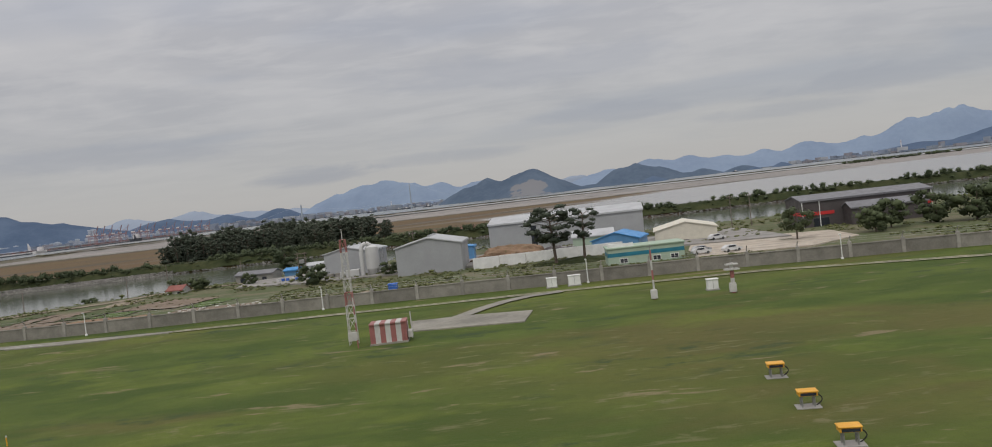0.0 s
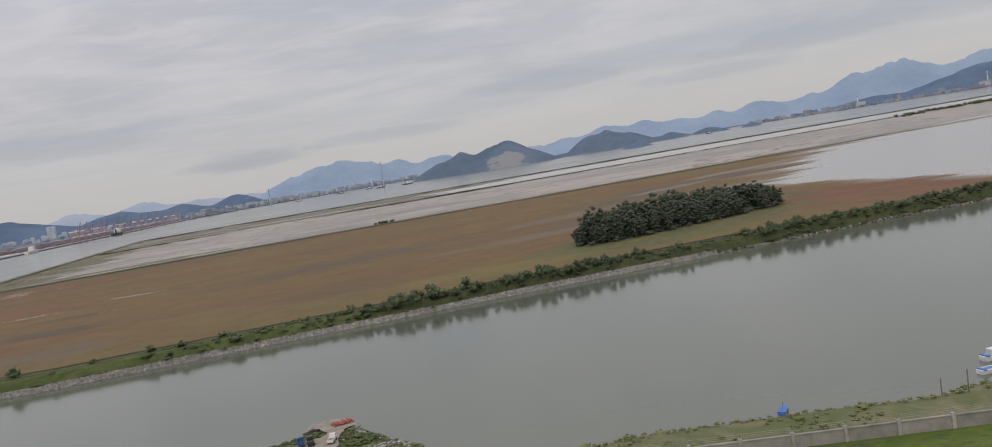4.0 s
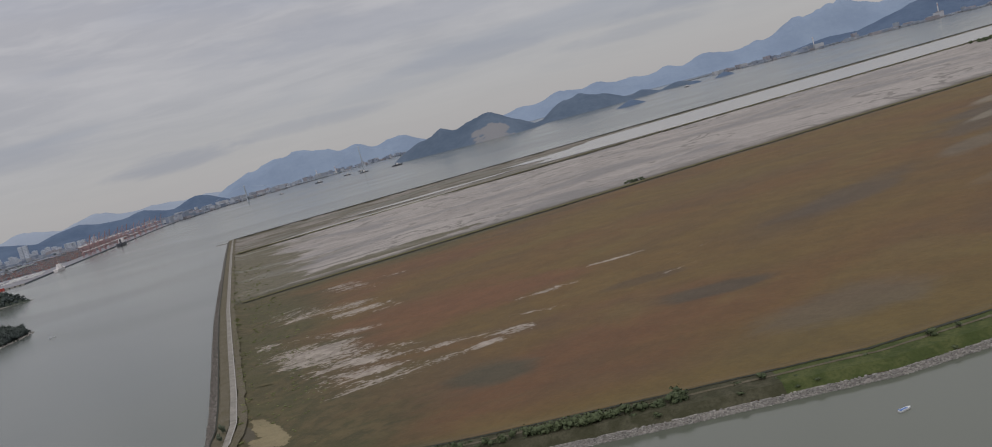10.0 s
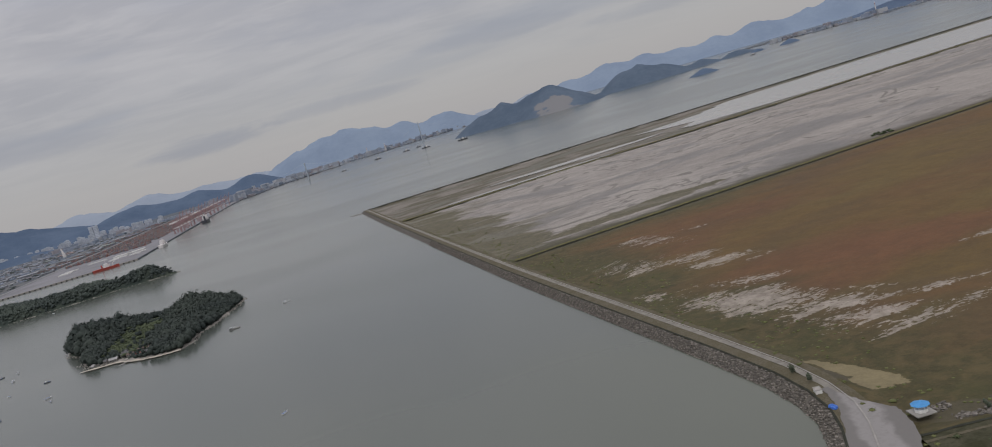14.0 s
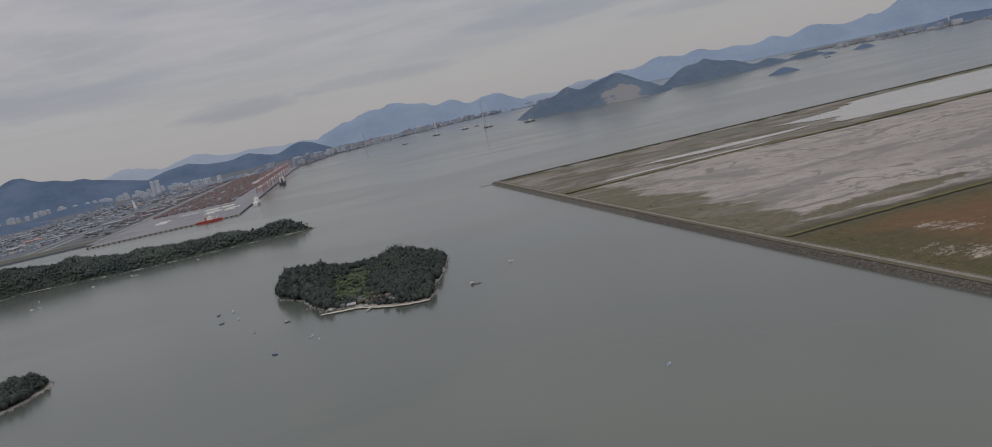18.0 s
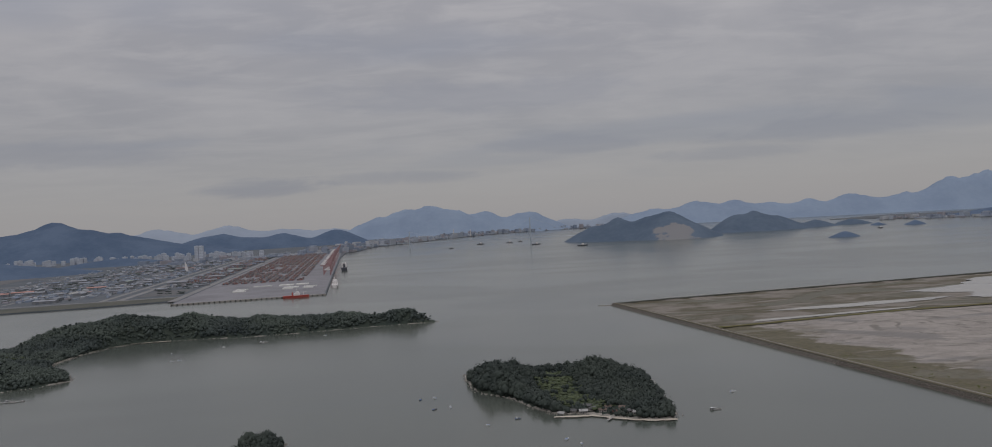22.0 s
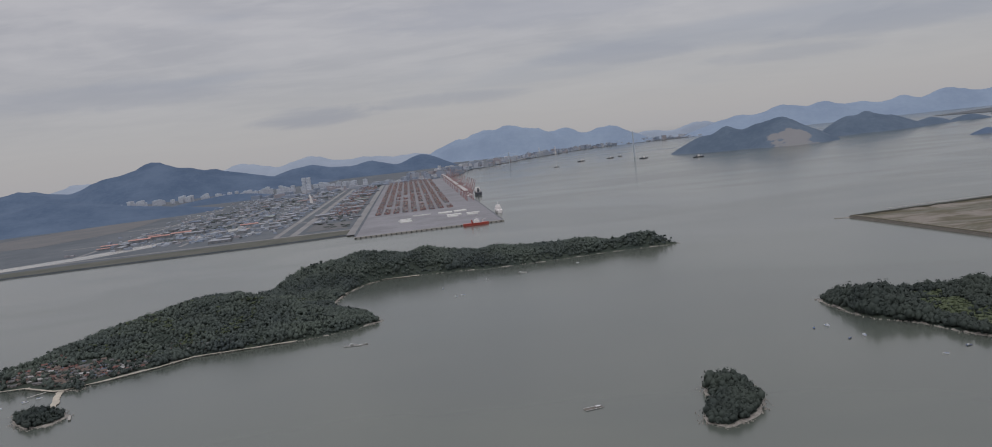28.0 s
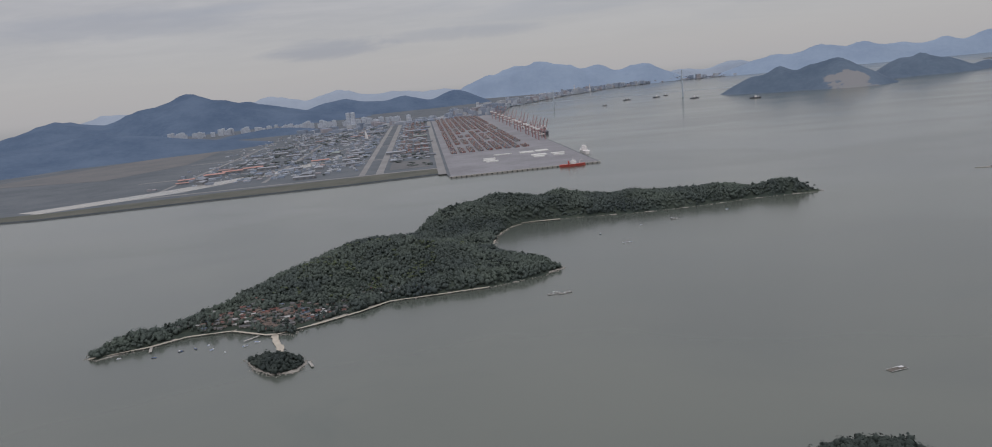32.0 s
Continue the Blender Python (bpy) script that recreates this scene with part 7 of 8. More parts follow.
plot([(-50.6, 58.2), (-47.8, 57.8), (-45.2, 65.8), (-47.2, 67.8)], GREEN_CROP, 6, "dark green crop field beside the track")
plot([(-33.4, 61.8), (-30.4, 61.4), (-29.6, 64.4), (-32.6, 65.0)], LIME_CROP, 4, "bright green vegetable patch")
plot([(-26.0, 62.2), (-23.6, 62.0), (-22.4, 67.0), (-24.8, 67.6)], LIME_CROP, 4, "bright green vegetable patch")
plot([(-33.2, 66.0), (-26.8, 63.6), (-25.0, 69.2), (-31.0, 72.2)], TILLED, 8, "dark ridged plot with withered stalks")
plot([(-57.4, 65.6), (-48.4, 70.2), (-50.2, 73.4), (-59.0, 68.4)], ORANGE_SOIL, 4, "bare orange-brown strip along the canal track", 0.04, 0.02)
tagged(part("road", ribbon(along([(-61.5, 60.8), (-57.0, 64.4), (-49.0, 68.8), (-44.4, 73.0), (-38.8, 77.4), (-33.6, 81.4), (-27, 82.6), (-17, 79.4)], 0.8), -0.8, 0.8, 0.06, bank_height, 0.12, 9), TAN_SOIL), "pale dirt track along the canal bank", "road", kind="structure")
rng = random.Random(4)
BAG = paint("white_mulch_bag", (0.62, 0.60, 0.55), 0.7)
bags = []
for i in range(10):
    for j in range(9):
        x, y = -26.4 + i * 0.8 + j * 0.13, 54.9 + j * 0.68
        if rng.random() < 0.8:
            bags.append((x + rng.uniform(-0.1, 0.1), y + rng.uniform(-0.1, 0.1), bank_height(x, y) + 0.1, 0.24, 0.13, 0.08, rng.uniform(0, 3)))
for k in range(40):
    x, y = rng.uniform(-47, -28), rng.uniform(55.5, 57.0)
    bags.append((x, y, bank_height(x, y) + 0.1, 0.16, 0.12, 0.08, rng.uniform(0, 3)))
tagged(part("mulch_bags", block_mesh(bags), BAG), "rows of small white bags on the brown plot", "bags", kind="stuff")
weeds = []
for _ in range(26000):
    x, y = rng.uniform(-112, 62), rng.uniform(50, 100)
    d, f = lerp_at(SHORE, x) - y, y - lerp_at(FENCE, x)
    if f > 0.6 and d > 0.5 and (d < 3.2 or f < 1.6 or (-24 < x < 16 and y < 69 and fractal(x, y, 5, 2) > -0.28) or fractal(x, y, 6, 3) > 0.08) and not (-48 < x < -19 and 55 < y < 70 and f > 1.6) and not (14 < x < 28 and 57.5 < y < 69.8):
        s = rng.uniform(0.12, 0.38) * (1.7 if rng.random() < 0.08 else 1)
        weeds.append((x, y, bank_height(x, y) - 0.25 * s, s * 1.7, s))
tagged(scatter("weeds", weeds, [crown_shape(300 + k, 1, 1.0, 1.0, 9) for k in range(8)], WEED, 5), "rank weeds and low shrubs on the canal bank", "weeds", kind="stuff")


# ---- buildings by the canal ----
GREY_SHEET = paint("grey_wall_sheet", (0.33, 0.34, 0.35), 0.55, wear=0.06, scale=0.7)
PALE_ROOF = paint("pale_roof_sheet", (0.41, 0.42, 0.43), 0.5, wear=0.08, scale=0.6)
BROWN_SHEET = paint("dark_brown_sheet", (0.075, 0.065, 0.065), 0.55, wear=0.1)
GREY_ROOF = paint("dark_grey_roof", (0.15, 0.15, 0.16), 0.5, wear=0.1)
CREAM = paint("cream_sheet", (0.60, 0.565, 0.47), 0.6, wear=0.08)
TAN_SHEET = paint("dusty_tan_sheeting", (0.42, 0.37, 0.31), 0.85, wear=0.2, scale=1.2)
TAN_YARD = paint("pale_tan_yard", (0.40, 0.345, 0.28), 0.95, wear=0.22, scale=0.7, bump=0.3)
MINT = paint("mint_render", (0.34, 0.43, 0.33), 0.7, wear=0.06)
TEAL = paint("teal_band", (0.02, 0.17, 0.24), 0.5)
RED_TILE = paint("red_roof_tile", (0.24, 0.085, 0.068), 0.7, wear=0.2, scale=3)
SIGN_RED = paint("red_sign", (0.5, 0.03, 0.03), 0.5)
BLUE_SHEET = paint("blue_wall_sheet", (0.10, 0.25, 0.45), 0.5, wear=0.1)


def shed(name, at, w, d, eave, peak, wall, roof, label, turn=0.0, doors=(), ribs=0, vents=0, gutter=True):
    """A gabled building, ridge along its own x. doors: (side, centre, width, height), sides s n e w."""
    root = thing(name, at, label, "building", turn=turn)
    body, top = gable(w, d, eave, peak, 0.12)
    part("wall_body", body, wall, root)
    part("roof", top, roof, root)
    for k in range(ribs):
        x = -w / 2 + w * (k + 0.5) / ribs
        part("wall_rib", boxes((x - 0.03, -d / 2 - 0.03, 0, x + 0.03, -d / 2 + 0.01, eave)), wall, root)
    for side, c, wide, high in doors:
        span = {"s": (c - wide / 2, -d / 2 - 0.03, 0, c + wide / 2, -d / 2 + 0.01, high), "n": (c - wide / 2, d / 2 - 0.01, 0, c + wide / 2, d / 2 + 0.03, high), "w": (-w / 2 - 0.03, c - wide / 2, 0, -w / 2 + 0.01, c + wide / 2, high), "e": (w / 2 - 0.01, c - wide / 2, 0, w / 2 + 0.03, c + wide / 2, high)}[side]
        # flat dark panel; the unlit inside of the doorway is put into its colour
        part("door", boxes(span), GLASS_AND_DOORWAY, root, "flat dark panel coloured as an unlit doorway")
    for k in range(vents):
        x = -w / 2 + w * (k + 0.7) / (vents + 0.5)
        part("roof_vent", tubes(((x, 0, peak), (x, 0, peak + 0.22), 0.1, 0.14), sides=8), PALE_ROOF, root)
    if gutter:
        part("gutter", boxes((-w / 2 - 0.1, -d / 2 - 0.16, eave - 0.09, w / 2 + 0.1, -d / 2 - 0.06, eave)), roof, root)
    return root


big = shed("warehouse", (7.3, 90.0, -0.3), 16.5, 9.0, 3.3, 3.9, GREY_SHEET, PALE_ROOF, "large grey steel warehouse with a tall dark door gap", -7, (("s", -3.4, 0.6, 2.8),), 4, 2)
part("sliding_door", boxes((-2.9, -4.58, 0.05, 0.2, -4.5, 2.9)), GREY_SHEET, big)
part("door_rail", boxes((-5.0, -4.6, 2.9, 1.0, -4.5, 3.0)), PALE_ROOF, big)
mid = shed("workshop", (-6.3, 73.0, -0.2), 6.8, 5.8, 2.65, 3.3, GREY_SHEET, PALE_ROOF, "grey steel workshop with a pale roof and side door", 88, (("n", 1.5, 1.1, 1.6),), 0, 3)
part("wall_seam", boxes((-3.12, -1.0, 0, -3.08, -0.96, 2.7)), PALE_ROOF, mid)
back = shed("workshop", (-14.6, 79.0, -0.2), 5.2, 4.6, 2.5, 3.0, GREY_SHEET, PALE_ROOF, "grey steel workshop with two dark doors", 80, (("n", -1.2, 0.8, 1.3), ("n", 0.6, 0.8, 1.3)), 0, 3)
blue = shed("lean_to", (-6.2, 81.0, -0.2), 2.2, 6.6, 1.6, 2.0, BLUE_SHEET, STEEL_BLUE, "small blue sheet lean-to between workshops", 88, (("w", 0, 0.8, 1.1),))
dust = thing("dust_collector", (-12.2, 74.4, -0.2), "pale silo with a large bent exhaust duct", "silo")
part("silo", tubes(((0, 0, 0.9), (0, 0, 2.9), 0.62), ((0, 0, 0.2), (0, 0, 0.9), 0.3, 0.62), ((0, 0, 2.9), (0, 0, 3.1), 0.62, 0.25), sides=16), SHEET_WHITE, dust)
duct = [(-0.95, -0.3, 0.3), (-0.95, -0.3, 2.6)] + [(-0.95 + 0.5 * (1 - math.cos(math.pi * k / 6)), -0.3 + 0.05 * k, 2.6 + 0.7 * math.sin(math.pi * k / 6)) for k in range(1, 7)]
part("duct", tubes(*[(a, b, 0.2) for a, b in zip(duct, duct[1:])], sides=10), SHEET_WHITE, dust)
part("filter_box", boxes((-2.5, -0.6, 0.2, -1.3, 0.2, 1.0), bevel=0.03), SHEET_WHITE, dust)
part("elbow", tubes(((-2.5, -0.2, 0.6), (-3.0, -0.2, 0.9), 0.14), ((-3.0, -0.2, 0.9), (-3.1, -0.2, 0.1), 0.14)), SHEET_WHITE, dust)
part("ladder_frame", tubes(((0.8, -0.3, 0), (0.8, -0.3, 2.8), 0.03), ((1.1, -0.3, 0), (1.1, -0.3, 2.8), 0.03), *[((0.8, -0.3, 0.3 * k), (1.1, -0.3, 0.3 * k), 0.02) for k in range(1, 9)], sides=5), WIRE, dust)
for sx in (-0.4, 0.4):
    for sy in (-0.4, 0.4):
        part("leg", tubes(((sx, sy, 0), (sx, sy, 1.2), 0.05)), WIRE, dust)
low_wall = thing("boundary_wall", (0, 0, 0), "plain white rendered boundary wall", "wall")
for k in range(6):
    x0, y0, x1 = -2.6 + 2.3 * k, 68.9 + 0.12 * k, -2.6 + 2.3 * (k + 1)
    part("wall_panel", boxes((x0, y0, -0.3, x1 - 0.02, y0 + 0.14, 0.95), bevel=0.01), WHITE, low_wall)


def heap(name, at, rx, ry, h, material, label, category, rough=0.3, seed=1):
    bm = bmesh.new()
    bmesh.ops.create_icosphere(bm, subdivisions=4, radius=1)
    for v in bm.verts:
        k = 1 + rough * fractal(v.co.x * 2, v.co.y * 2 + v.co.z, 1.0, 4, seed)
        v.co = Vector((v.co.x * rx * k, v.co.y * ry * k, max(-0.15, v.co.z) * h * k))
    ob = part(name, bm, material)
    ob.location = at
    return tagged(ob, label, category)


heap("soil_mound", (0.8, 75.5, -0.25), 3.4, 2.0, 1.6, ORANGE_SOIL, "heap of orange-brown earth behind the white wall", "heap")
heap("scrap_mound", (5.2, 75.5, -0.25), 1.8, 1.4, 0.9, BROWN_SHEET, "dark heap of scrap behind the white wall", "heap", 0.5, 2)
heap("grass_mound", (6.0, 65.0, -0.35), 4.2, 1.6, 0.75, VERGE, "low grassy mound under the two pines", "mound", 0.2, 3)

mint = thing("office_building", (10.75, 58.7, -0.25), "mint green flat-roofed office with a teal band", "building", turn=-2, size=0.84)
part("wall_body", boxes((-3.35, -0.1, 0, 3.35, 3.2, 1.72)), MINT, mint)
part("teal_band", boxes((-3.36, -0.115, 1.02, 3.36, 3.21, 1.36)), TEAL, mint)
part("parapet", boxes((-3.45, -0.2, 1.72, 3.45, 3.3, 1.84), bevel=0.015), MINT, mint)
for x in (-2.0, 0.9, 2.45):
    window = part("window", boxes((x - 0.36, -0.14, 0.42, x + 0.36, -0.1, 0.86)), WHITE, mint, "white framed window")
    part("pane", boxes((x - 0.31, -0.15, 0.47, x - 0.02, -0.138, 0.81)), GLASS_AND_DOORWAY, window)
    part("pane", boxes((x + 0.02, -0.15, 0.47, x + 0.31, -0.138, 0.81)), GLASS_AND_DOORWAY, window)
part("roof_tank", tubes(((-2.9, 0.8, 1.8), (-2.9, 0.8, 2.15), 0.28)), WHITE, mint)
part("rooftop_sign", boxes((-3.3, 0.3, 1.84, -1.0, 0.36, 2.15)), WHITE, mint)
shed("hall", (10.6, 71.6, -0.3), 4.0, 4.2, 1.45, 2.05, BLUE_SHEET, STEEL_BLUE, "hall with a bright blue gabled roof", 70, (("w", 0, 0.5, 0.9),))
shed("hall", (17.4, 76.2, -0.3), 6.0, 5.6, 1.45, 2.1, CREAM, CREAM, "cream sheet hall with a small gable window", 80, (("w", 0, 0.5, 0.5),))
shed("store", (9.0, 79.5, -0.3), 4.0, 3.0, 1.5, 2.0, MINT, PALE_ROOF, "pale green store behind the pines", -5)
for k, (x, y, rx, ry, h) in enumerate(((16.8, 63.4, 2.4, 2.0, 0.3), (20.2, 63.0, 2.8, 2.0, 0.35), (18.4, 66.5, 3.4, 1.6, 0.4), (22.6, 65.2, 2.4, 2.0, 0.4))):
    heap("sheeted_pile", (x, y, -0.3), rx, ry, h, TAN_SHEET, "low stockpile under dusty tan sheeting", "pile", 0.12, 10 + k)
dark = shed("warehouse", (33.6, 75.8, -0.4), 11.6, 5.0, 2.8, 3.2, BROWN_SHEET, GREY_ROOF, "dark brown steel warehouse with a red band", -3, (("s", -4.1, 1.4, 1.15),), 4)
part("stripe", boxes((-5.82, -2.56, 1.45, -2.9, -2.5, 1.75)), SIGN_RED, dark, "red painted band")
part("stripe", boxes((4.3, -2.56, 1.45, 5.82, -2.5, 1.75)), SIGN_RED, dark, "red painted band")
part("stripe", boxes((-5.84, -2.5, 1.45, -5.78, 2.5, 1.75)), SIGN_RED, dark, "red painted band")
annex = shed("warehouse_annex", (34.6, 72.2, -0.4), 6.6, 2.2, 1.9, 2.35, BROWN_SHEET, GREY_ROOF, "lower dark brown annex beside the warehouse", -3)
for x in (-5.75, -4.2, 5.75):
    part("downpipe", tubes(((x, -2.58, 0), (x, -2.58, 2.7), 0.04)), WHITE, dark)
yard_ground = part("pavement", prism([(-26, 76.5), (-17, 72.6), (-3, 71.6), (10, 70), (24, 66), (24, 82), (0, 84), (-18, 86), (-27, 83)], -0.6, 0.16), GRAVEL)
tagged(yard_ground, "dusty concrete yard between the workshops", "yard", kind="structure")

sand_yard = part("pavement", prism([(14.4, 58.0), (22.5, 57.2), (27.4, 61.0), (28.0, 68.2), (24.2, 69.6), (16.4, 69.4), (15.0, 64.0)], -0.6, 0.05), TAN_YARD)
tagged(sand_yard, "pale tan sandy yard behind the mint office", "yard", kind="structure")

red_house = shed("cottage", (-32.9, 79.6, -0.3), 1.8, 1.3, 0.7, 1.1, WHITE, RED_TILE, "white cottage with a red tiled roof", -15, (("s", -0.5, 0.35, 0.6), ("s", 0.5, 0.4, 0.5)))
shack = shed("shack", (-26.6, 85.6, -0.3), 4.4, 1.9, 1.05, 1.35, CONCRETE, GREY_ROOF, "weathered open-fronted block shack on the canal bank", -12, (("s", -1.3, 0.7, 0.7), ("s", 0.0, 0.7, 0.7), ("s", 1.2, 0.5, 0.7)))
shed("store", (-19.4, 88.0, -0.3), 4.8, 2.2, 1.15, 1.4, WHITE, PALE_ROOF, "low white store beside the canal", -8, (("s", 1.4, 0.5, 0.6), ("s", -1.0, 0.5, 0.3)))
shed("lean_to", (-23.0, 86.4, -0.3), 1.4, 1.6, 1.0, 1.2, BLUE_SHEET, STEEL_BLUE, "tiny blue lean-to beside the store", -8)
shed("market_shelter", (-57.2, 60.9, -0.1), 1.5, 0.8, 0.66, 0.78, BLUE_SHEET, TEAL, "small blue-roofed shelter by the canal track", -8, (("s", 0, 1.0, 0.55),))
board = thing("sign_board", (-58.9, 59.8, -0.1), "green notice board with unreadable white lines on two posts", "sign", turn=-8)
SIGN_GREEN = paint("sign_green", (0.02, 0.22, 0.18), 0.5)
part("board", boxes((-0.42, -0.03, 0.5, 0.42, 0.03, 1.2)), SIGN_GREEN, board)
for k in range(3):
    part("text_bar", boxes((-0.32, -0.036, 0.64 + 0.18 * k, 0.32, -0.03, 0.7 + 0.18 * k)), WHITE, board)
for x in (-0.35, 0.35):
    part("post", tubes(((x, 0.05, -0.1), (x, 0.05, 1.2), 0.03)), WIRE, board)
heap("tarpaulin_cover", (-62.0, 63.8, -0.1), 1.5, 0.8, 0.5, TARP, "pile of gear under a blue tarpaulin", "pile", 0.35, 21)
heap("net_cover", (-60.0, 64.6, -0.1), 0.9, 0.6, 0.35, SHEET_WHITE, "pile of nets under a white sheet", "pile", 0.35, 22)
tub = thing("water_tub", (-8.1, 58.2, -0.1), "square bright blue plastic tub", "tub")
part("body", boxes((-0.32, -0.3, 0, 0.32, 0.3, 0.62), bevel=0.04), TARP, tub)
part("rim", boxes((-0.36, -0.34, 0.6, 0.36, 0.34, 0.68), bevel=0.02), TARP, tub)
heap("sand_mound", (-10.2, 57.4, -0.2), 1.3, 0.7, 0.45, TAN_SOIL, "low heap of tan sand behind the wall", "heap", 0.25, 23)
for k in range(9):
    x = -22.4 + 0.5 * k
    drum = thing("drum", (x, 78.4 - 0.15 * k, -0.05), "plastic drum standing in the yard", "drum", "drums in the yard")
    part("body", tubes(((0, 0, 0), (0, 0, 0.42), 0.17), sides=12), TARP if k % 3 else SHEET_WHITE, drum)
    part("lid", tubes(((0, 0, 0.42), (0, 0, 0.46), 0.18), sides=12), TARP if k % 3 else SHEET_WHITE, drum)
for k in range(5):
    x, y = -17.5 + (k % 3) * 0.75, 76.6 + (k // 3) * 0.8
    pallet = thing("pallet_stack", (x, y, 0.1), "stack of grey wooden pallets in the yard", "pallets", "pallets in the yard")
    for j in range(4):
        part("pallet", boxes((-0.3, -0.3, 0.1 * j, 0.3, 0.3, 0.1 * j + 0.07)), POST, pallet)

CAR_DARK = paint("dark_grey_car_paint", (0.03, 0.032, 0.035), 0.35, wear=0.05)
CAR_SILVER = paint("silver_car_paint", (0.36, 0.37, 0.38), 0.3, 0.4, wear=0.04)
CAR_WHITE, CAR_BLUE, TYRE = paint("white_car_paint", (0.6, 0.6, 0.6), 0.25, wear=0.04), paint("blue_car_paint", (0.02, 0.07, 0.20), 0.3, wear=0.05), paint("tyre_rubber", (0.02, 0.02, 0.02), 0.9)


def car(at, turn, colour, label, size=0.4, truck=False):
    """A parked vehicle, about 4.4 long before scaling."""
    root = thing("truck" if truck else "car", at, label, "truck" if truck else "car", turn=turn, size=size)
    side = [(-2.2, 0.35), (2.2, 0.35), (2.2, 0.85), (1.2, 1.0), (0.6, 1.5), (-1.4, 1.5), (-2.1, 1.0), (-2.2, 0.8)] if not truck else [(-2.2, 0.5), (2.2, 0.5), (2.2, 1.2), (2.0, 1.85), (0.9, 1.9), (0.8, 0.95), (-2.2, 0.95)]
    k = len(side)
    verts = [(x, -0.85, z) for x, z in side] + [(x, 0.85, z) for x, z in side]
    part("body", (verts, [tuple(range(k)), tuple(range(2 * k - 1, k - 1, -1))] + [(i, k + i, k + (i + 1) % k, (i + 1) % k) for i in range(k)]), colour, root)
    part("window_band", boxes((-1.2, -0.87, 1.05, 0.5, 0.87, 1.42)) if not truck else boxes((1.1, -0.87, 1.3, 1.9, 0.87, 1.75)), GLASS_AND_DOORWAY, root)
    if truck:
        for side_y in (-0.85, 0.79):
            part("bed_side", boxes((-2.2, side_y, 0.95, 0.7, side_y + 0.06, 1.3)), colour, root)
        part("tailgate", boxes((-2.2, -0.85, 0.95, -2.14, 0.85, 1.3)), colour, root)
        part("bed_load", boxes((-1.9, -0.6, 0.95, -0.2, 0.6, 1.15)), RED_TILE if colour is CAR_WHITE else TYRE, root)
    for x in (-1.35, 1.35):
        for y in (-0.8, 0.8):
            part("wheel", tubes(((x, y - 0.12, 0.33), (x, y + 0.12, 0.33), 0.33), sides=12), TYRE, root)
    return root


car((15.0, 59.6, 0.05), 8, CAR_WHITE, "white parked car behind the wall", 0.33)
car((17.2, 59.2, 0.05), 14, CAR_WHITE, "white parked car behind the wall", 0.33)
car((15.4, 61.2, 0.05), 8, CAR_SILVER, "silver parked car behind the wall", 0.33)
car((18.8, 69.8, 0.17), 10, CAR_WHITE, "white parked car beside the cream hall", 0.33)
car((-117.6, 79.0, 0.12), 105, CAR_BLUE, "blue small truck on the spit", 0.29, True)
car((-116.8, 78.8, 0.12), 105, CAR_DARK, "dark grey small truck on the spit", 0.29, True)
car((-115.1, 78.5, 0.12), 85, CAR_WHITE, "white small truck on the spit", 0.29, True)
heap("earth_mound", (-116.4, 84.6, -0.6), 2.0, 1.1, 0.6, ROCK, "pale rubble at the end of the spit", "heap", 0.4, 31)
SPIT_SAND = crop("pale_spit_rubble", (0.25, 0.22, 0.18), (0.17, 0.15, 0.115), -0.02)
SPIT_LEAF = leaf_paint("spit_weeds", (0.034, 0.050, 0.016), (0.082, 0.098, 0.034), 0.5, 0.3, 0.2)
PIPE_RED = paint("rusty_red_pipe", (0.26, 0.045, 0.035), 0.6, wear=0.25, scale=3)
TIP = [(-117.8, 83.4), (-116.6, 84.6), (-114.6, 84.4), (-113.5, 82.6), (-114.5, 81.2), (-114.7, 79.8), (-114.5, 77.4), (-114.8, 74.8), (-118.2, 74.8), (-118.5, 78.0), (-117.6, 79.7), (-116.2, 80.1), (-115.8, 81.0), (-116.7, 82.3)]
rng = random.Random(3)
spit_weeds, spit_stones = [], []
for _ in range(9000):
    x, y = rng.uniform(-136, -104), rng.uniform(62, 87)
    if lerp_at(SHORE, x) - y > 0.3 and y > lerp_at(FENCE, x) + 0.5 and not inside(TIP, x, y):
        rough = fractal(x, y, 4, 3, 6)
        if rough > -0.28:
            s = rng.uniform(0.10, 0.24) * (1.2 + 0.9 * rough)
            spit_weeds.append((x, y, bank_height(x, y) - 0.25 * s, s * 2.2, s * 0.9))
tagged(scatter("weeds", spit_weeds, TUFTS, SPIT_LEAF, 15), "rank green weeds over the spit", "weeds", kind="stuff")
stony = rubble(along([(-131, 71), (-126, 78.2), (-121, 82.3), (-116.4, 84.9), (-113.8, 84.1), (-111.4, 80.4), (-108.4, 77.0), (-106.2, 73.4)], 0.6), 1300, -1.7, 1.4, 0.05, 0.17, bank_height, 33)
tagged(part("rubble", stony, STONE), "pale stones strewn round the shore of the spit", "stones", kind="stuff")
dumped = rubble([(x, y, (0.0, 1.0)) for x, y in ((-110.8, 75.7), (-110.2, 75.9), (-113.4, 79.0), (-117.2, 83.0), (-119.4, 81.6), (-116.5, 84.0))], 130, -0.5, 0.5, 0.06, 0.18, bank_height, 35)
tagged(part("rubble", dumped, STONE), "small dumps of pale rubble among the weeds", "stones", kind="stuff")
rusty = thing("pipe_pile", (-114.9, 83.0, 0.14), "loose pile of rusty red pipes on pale rubble", "pile", turn=25)
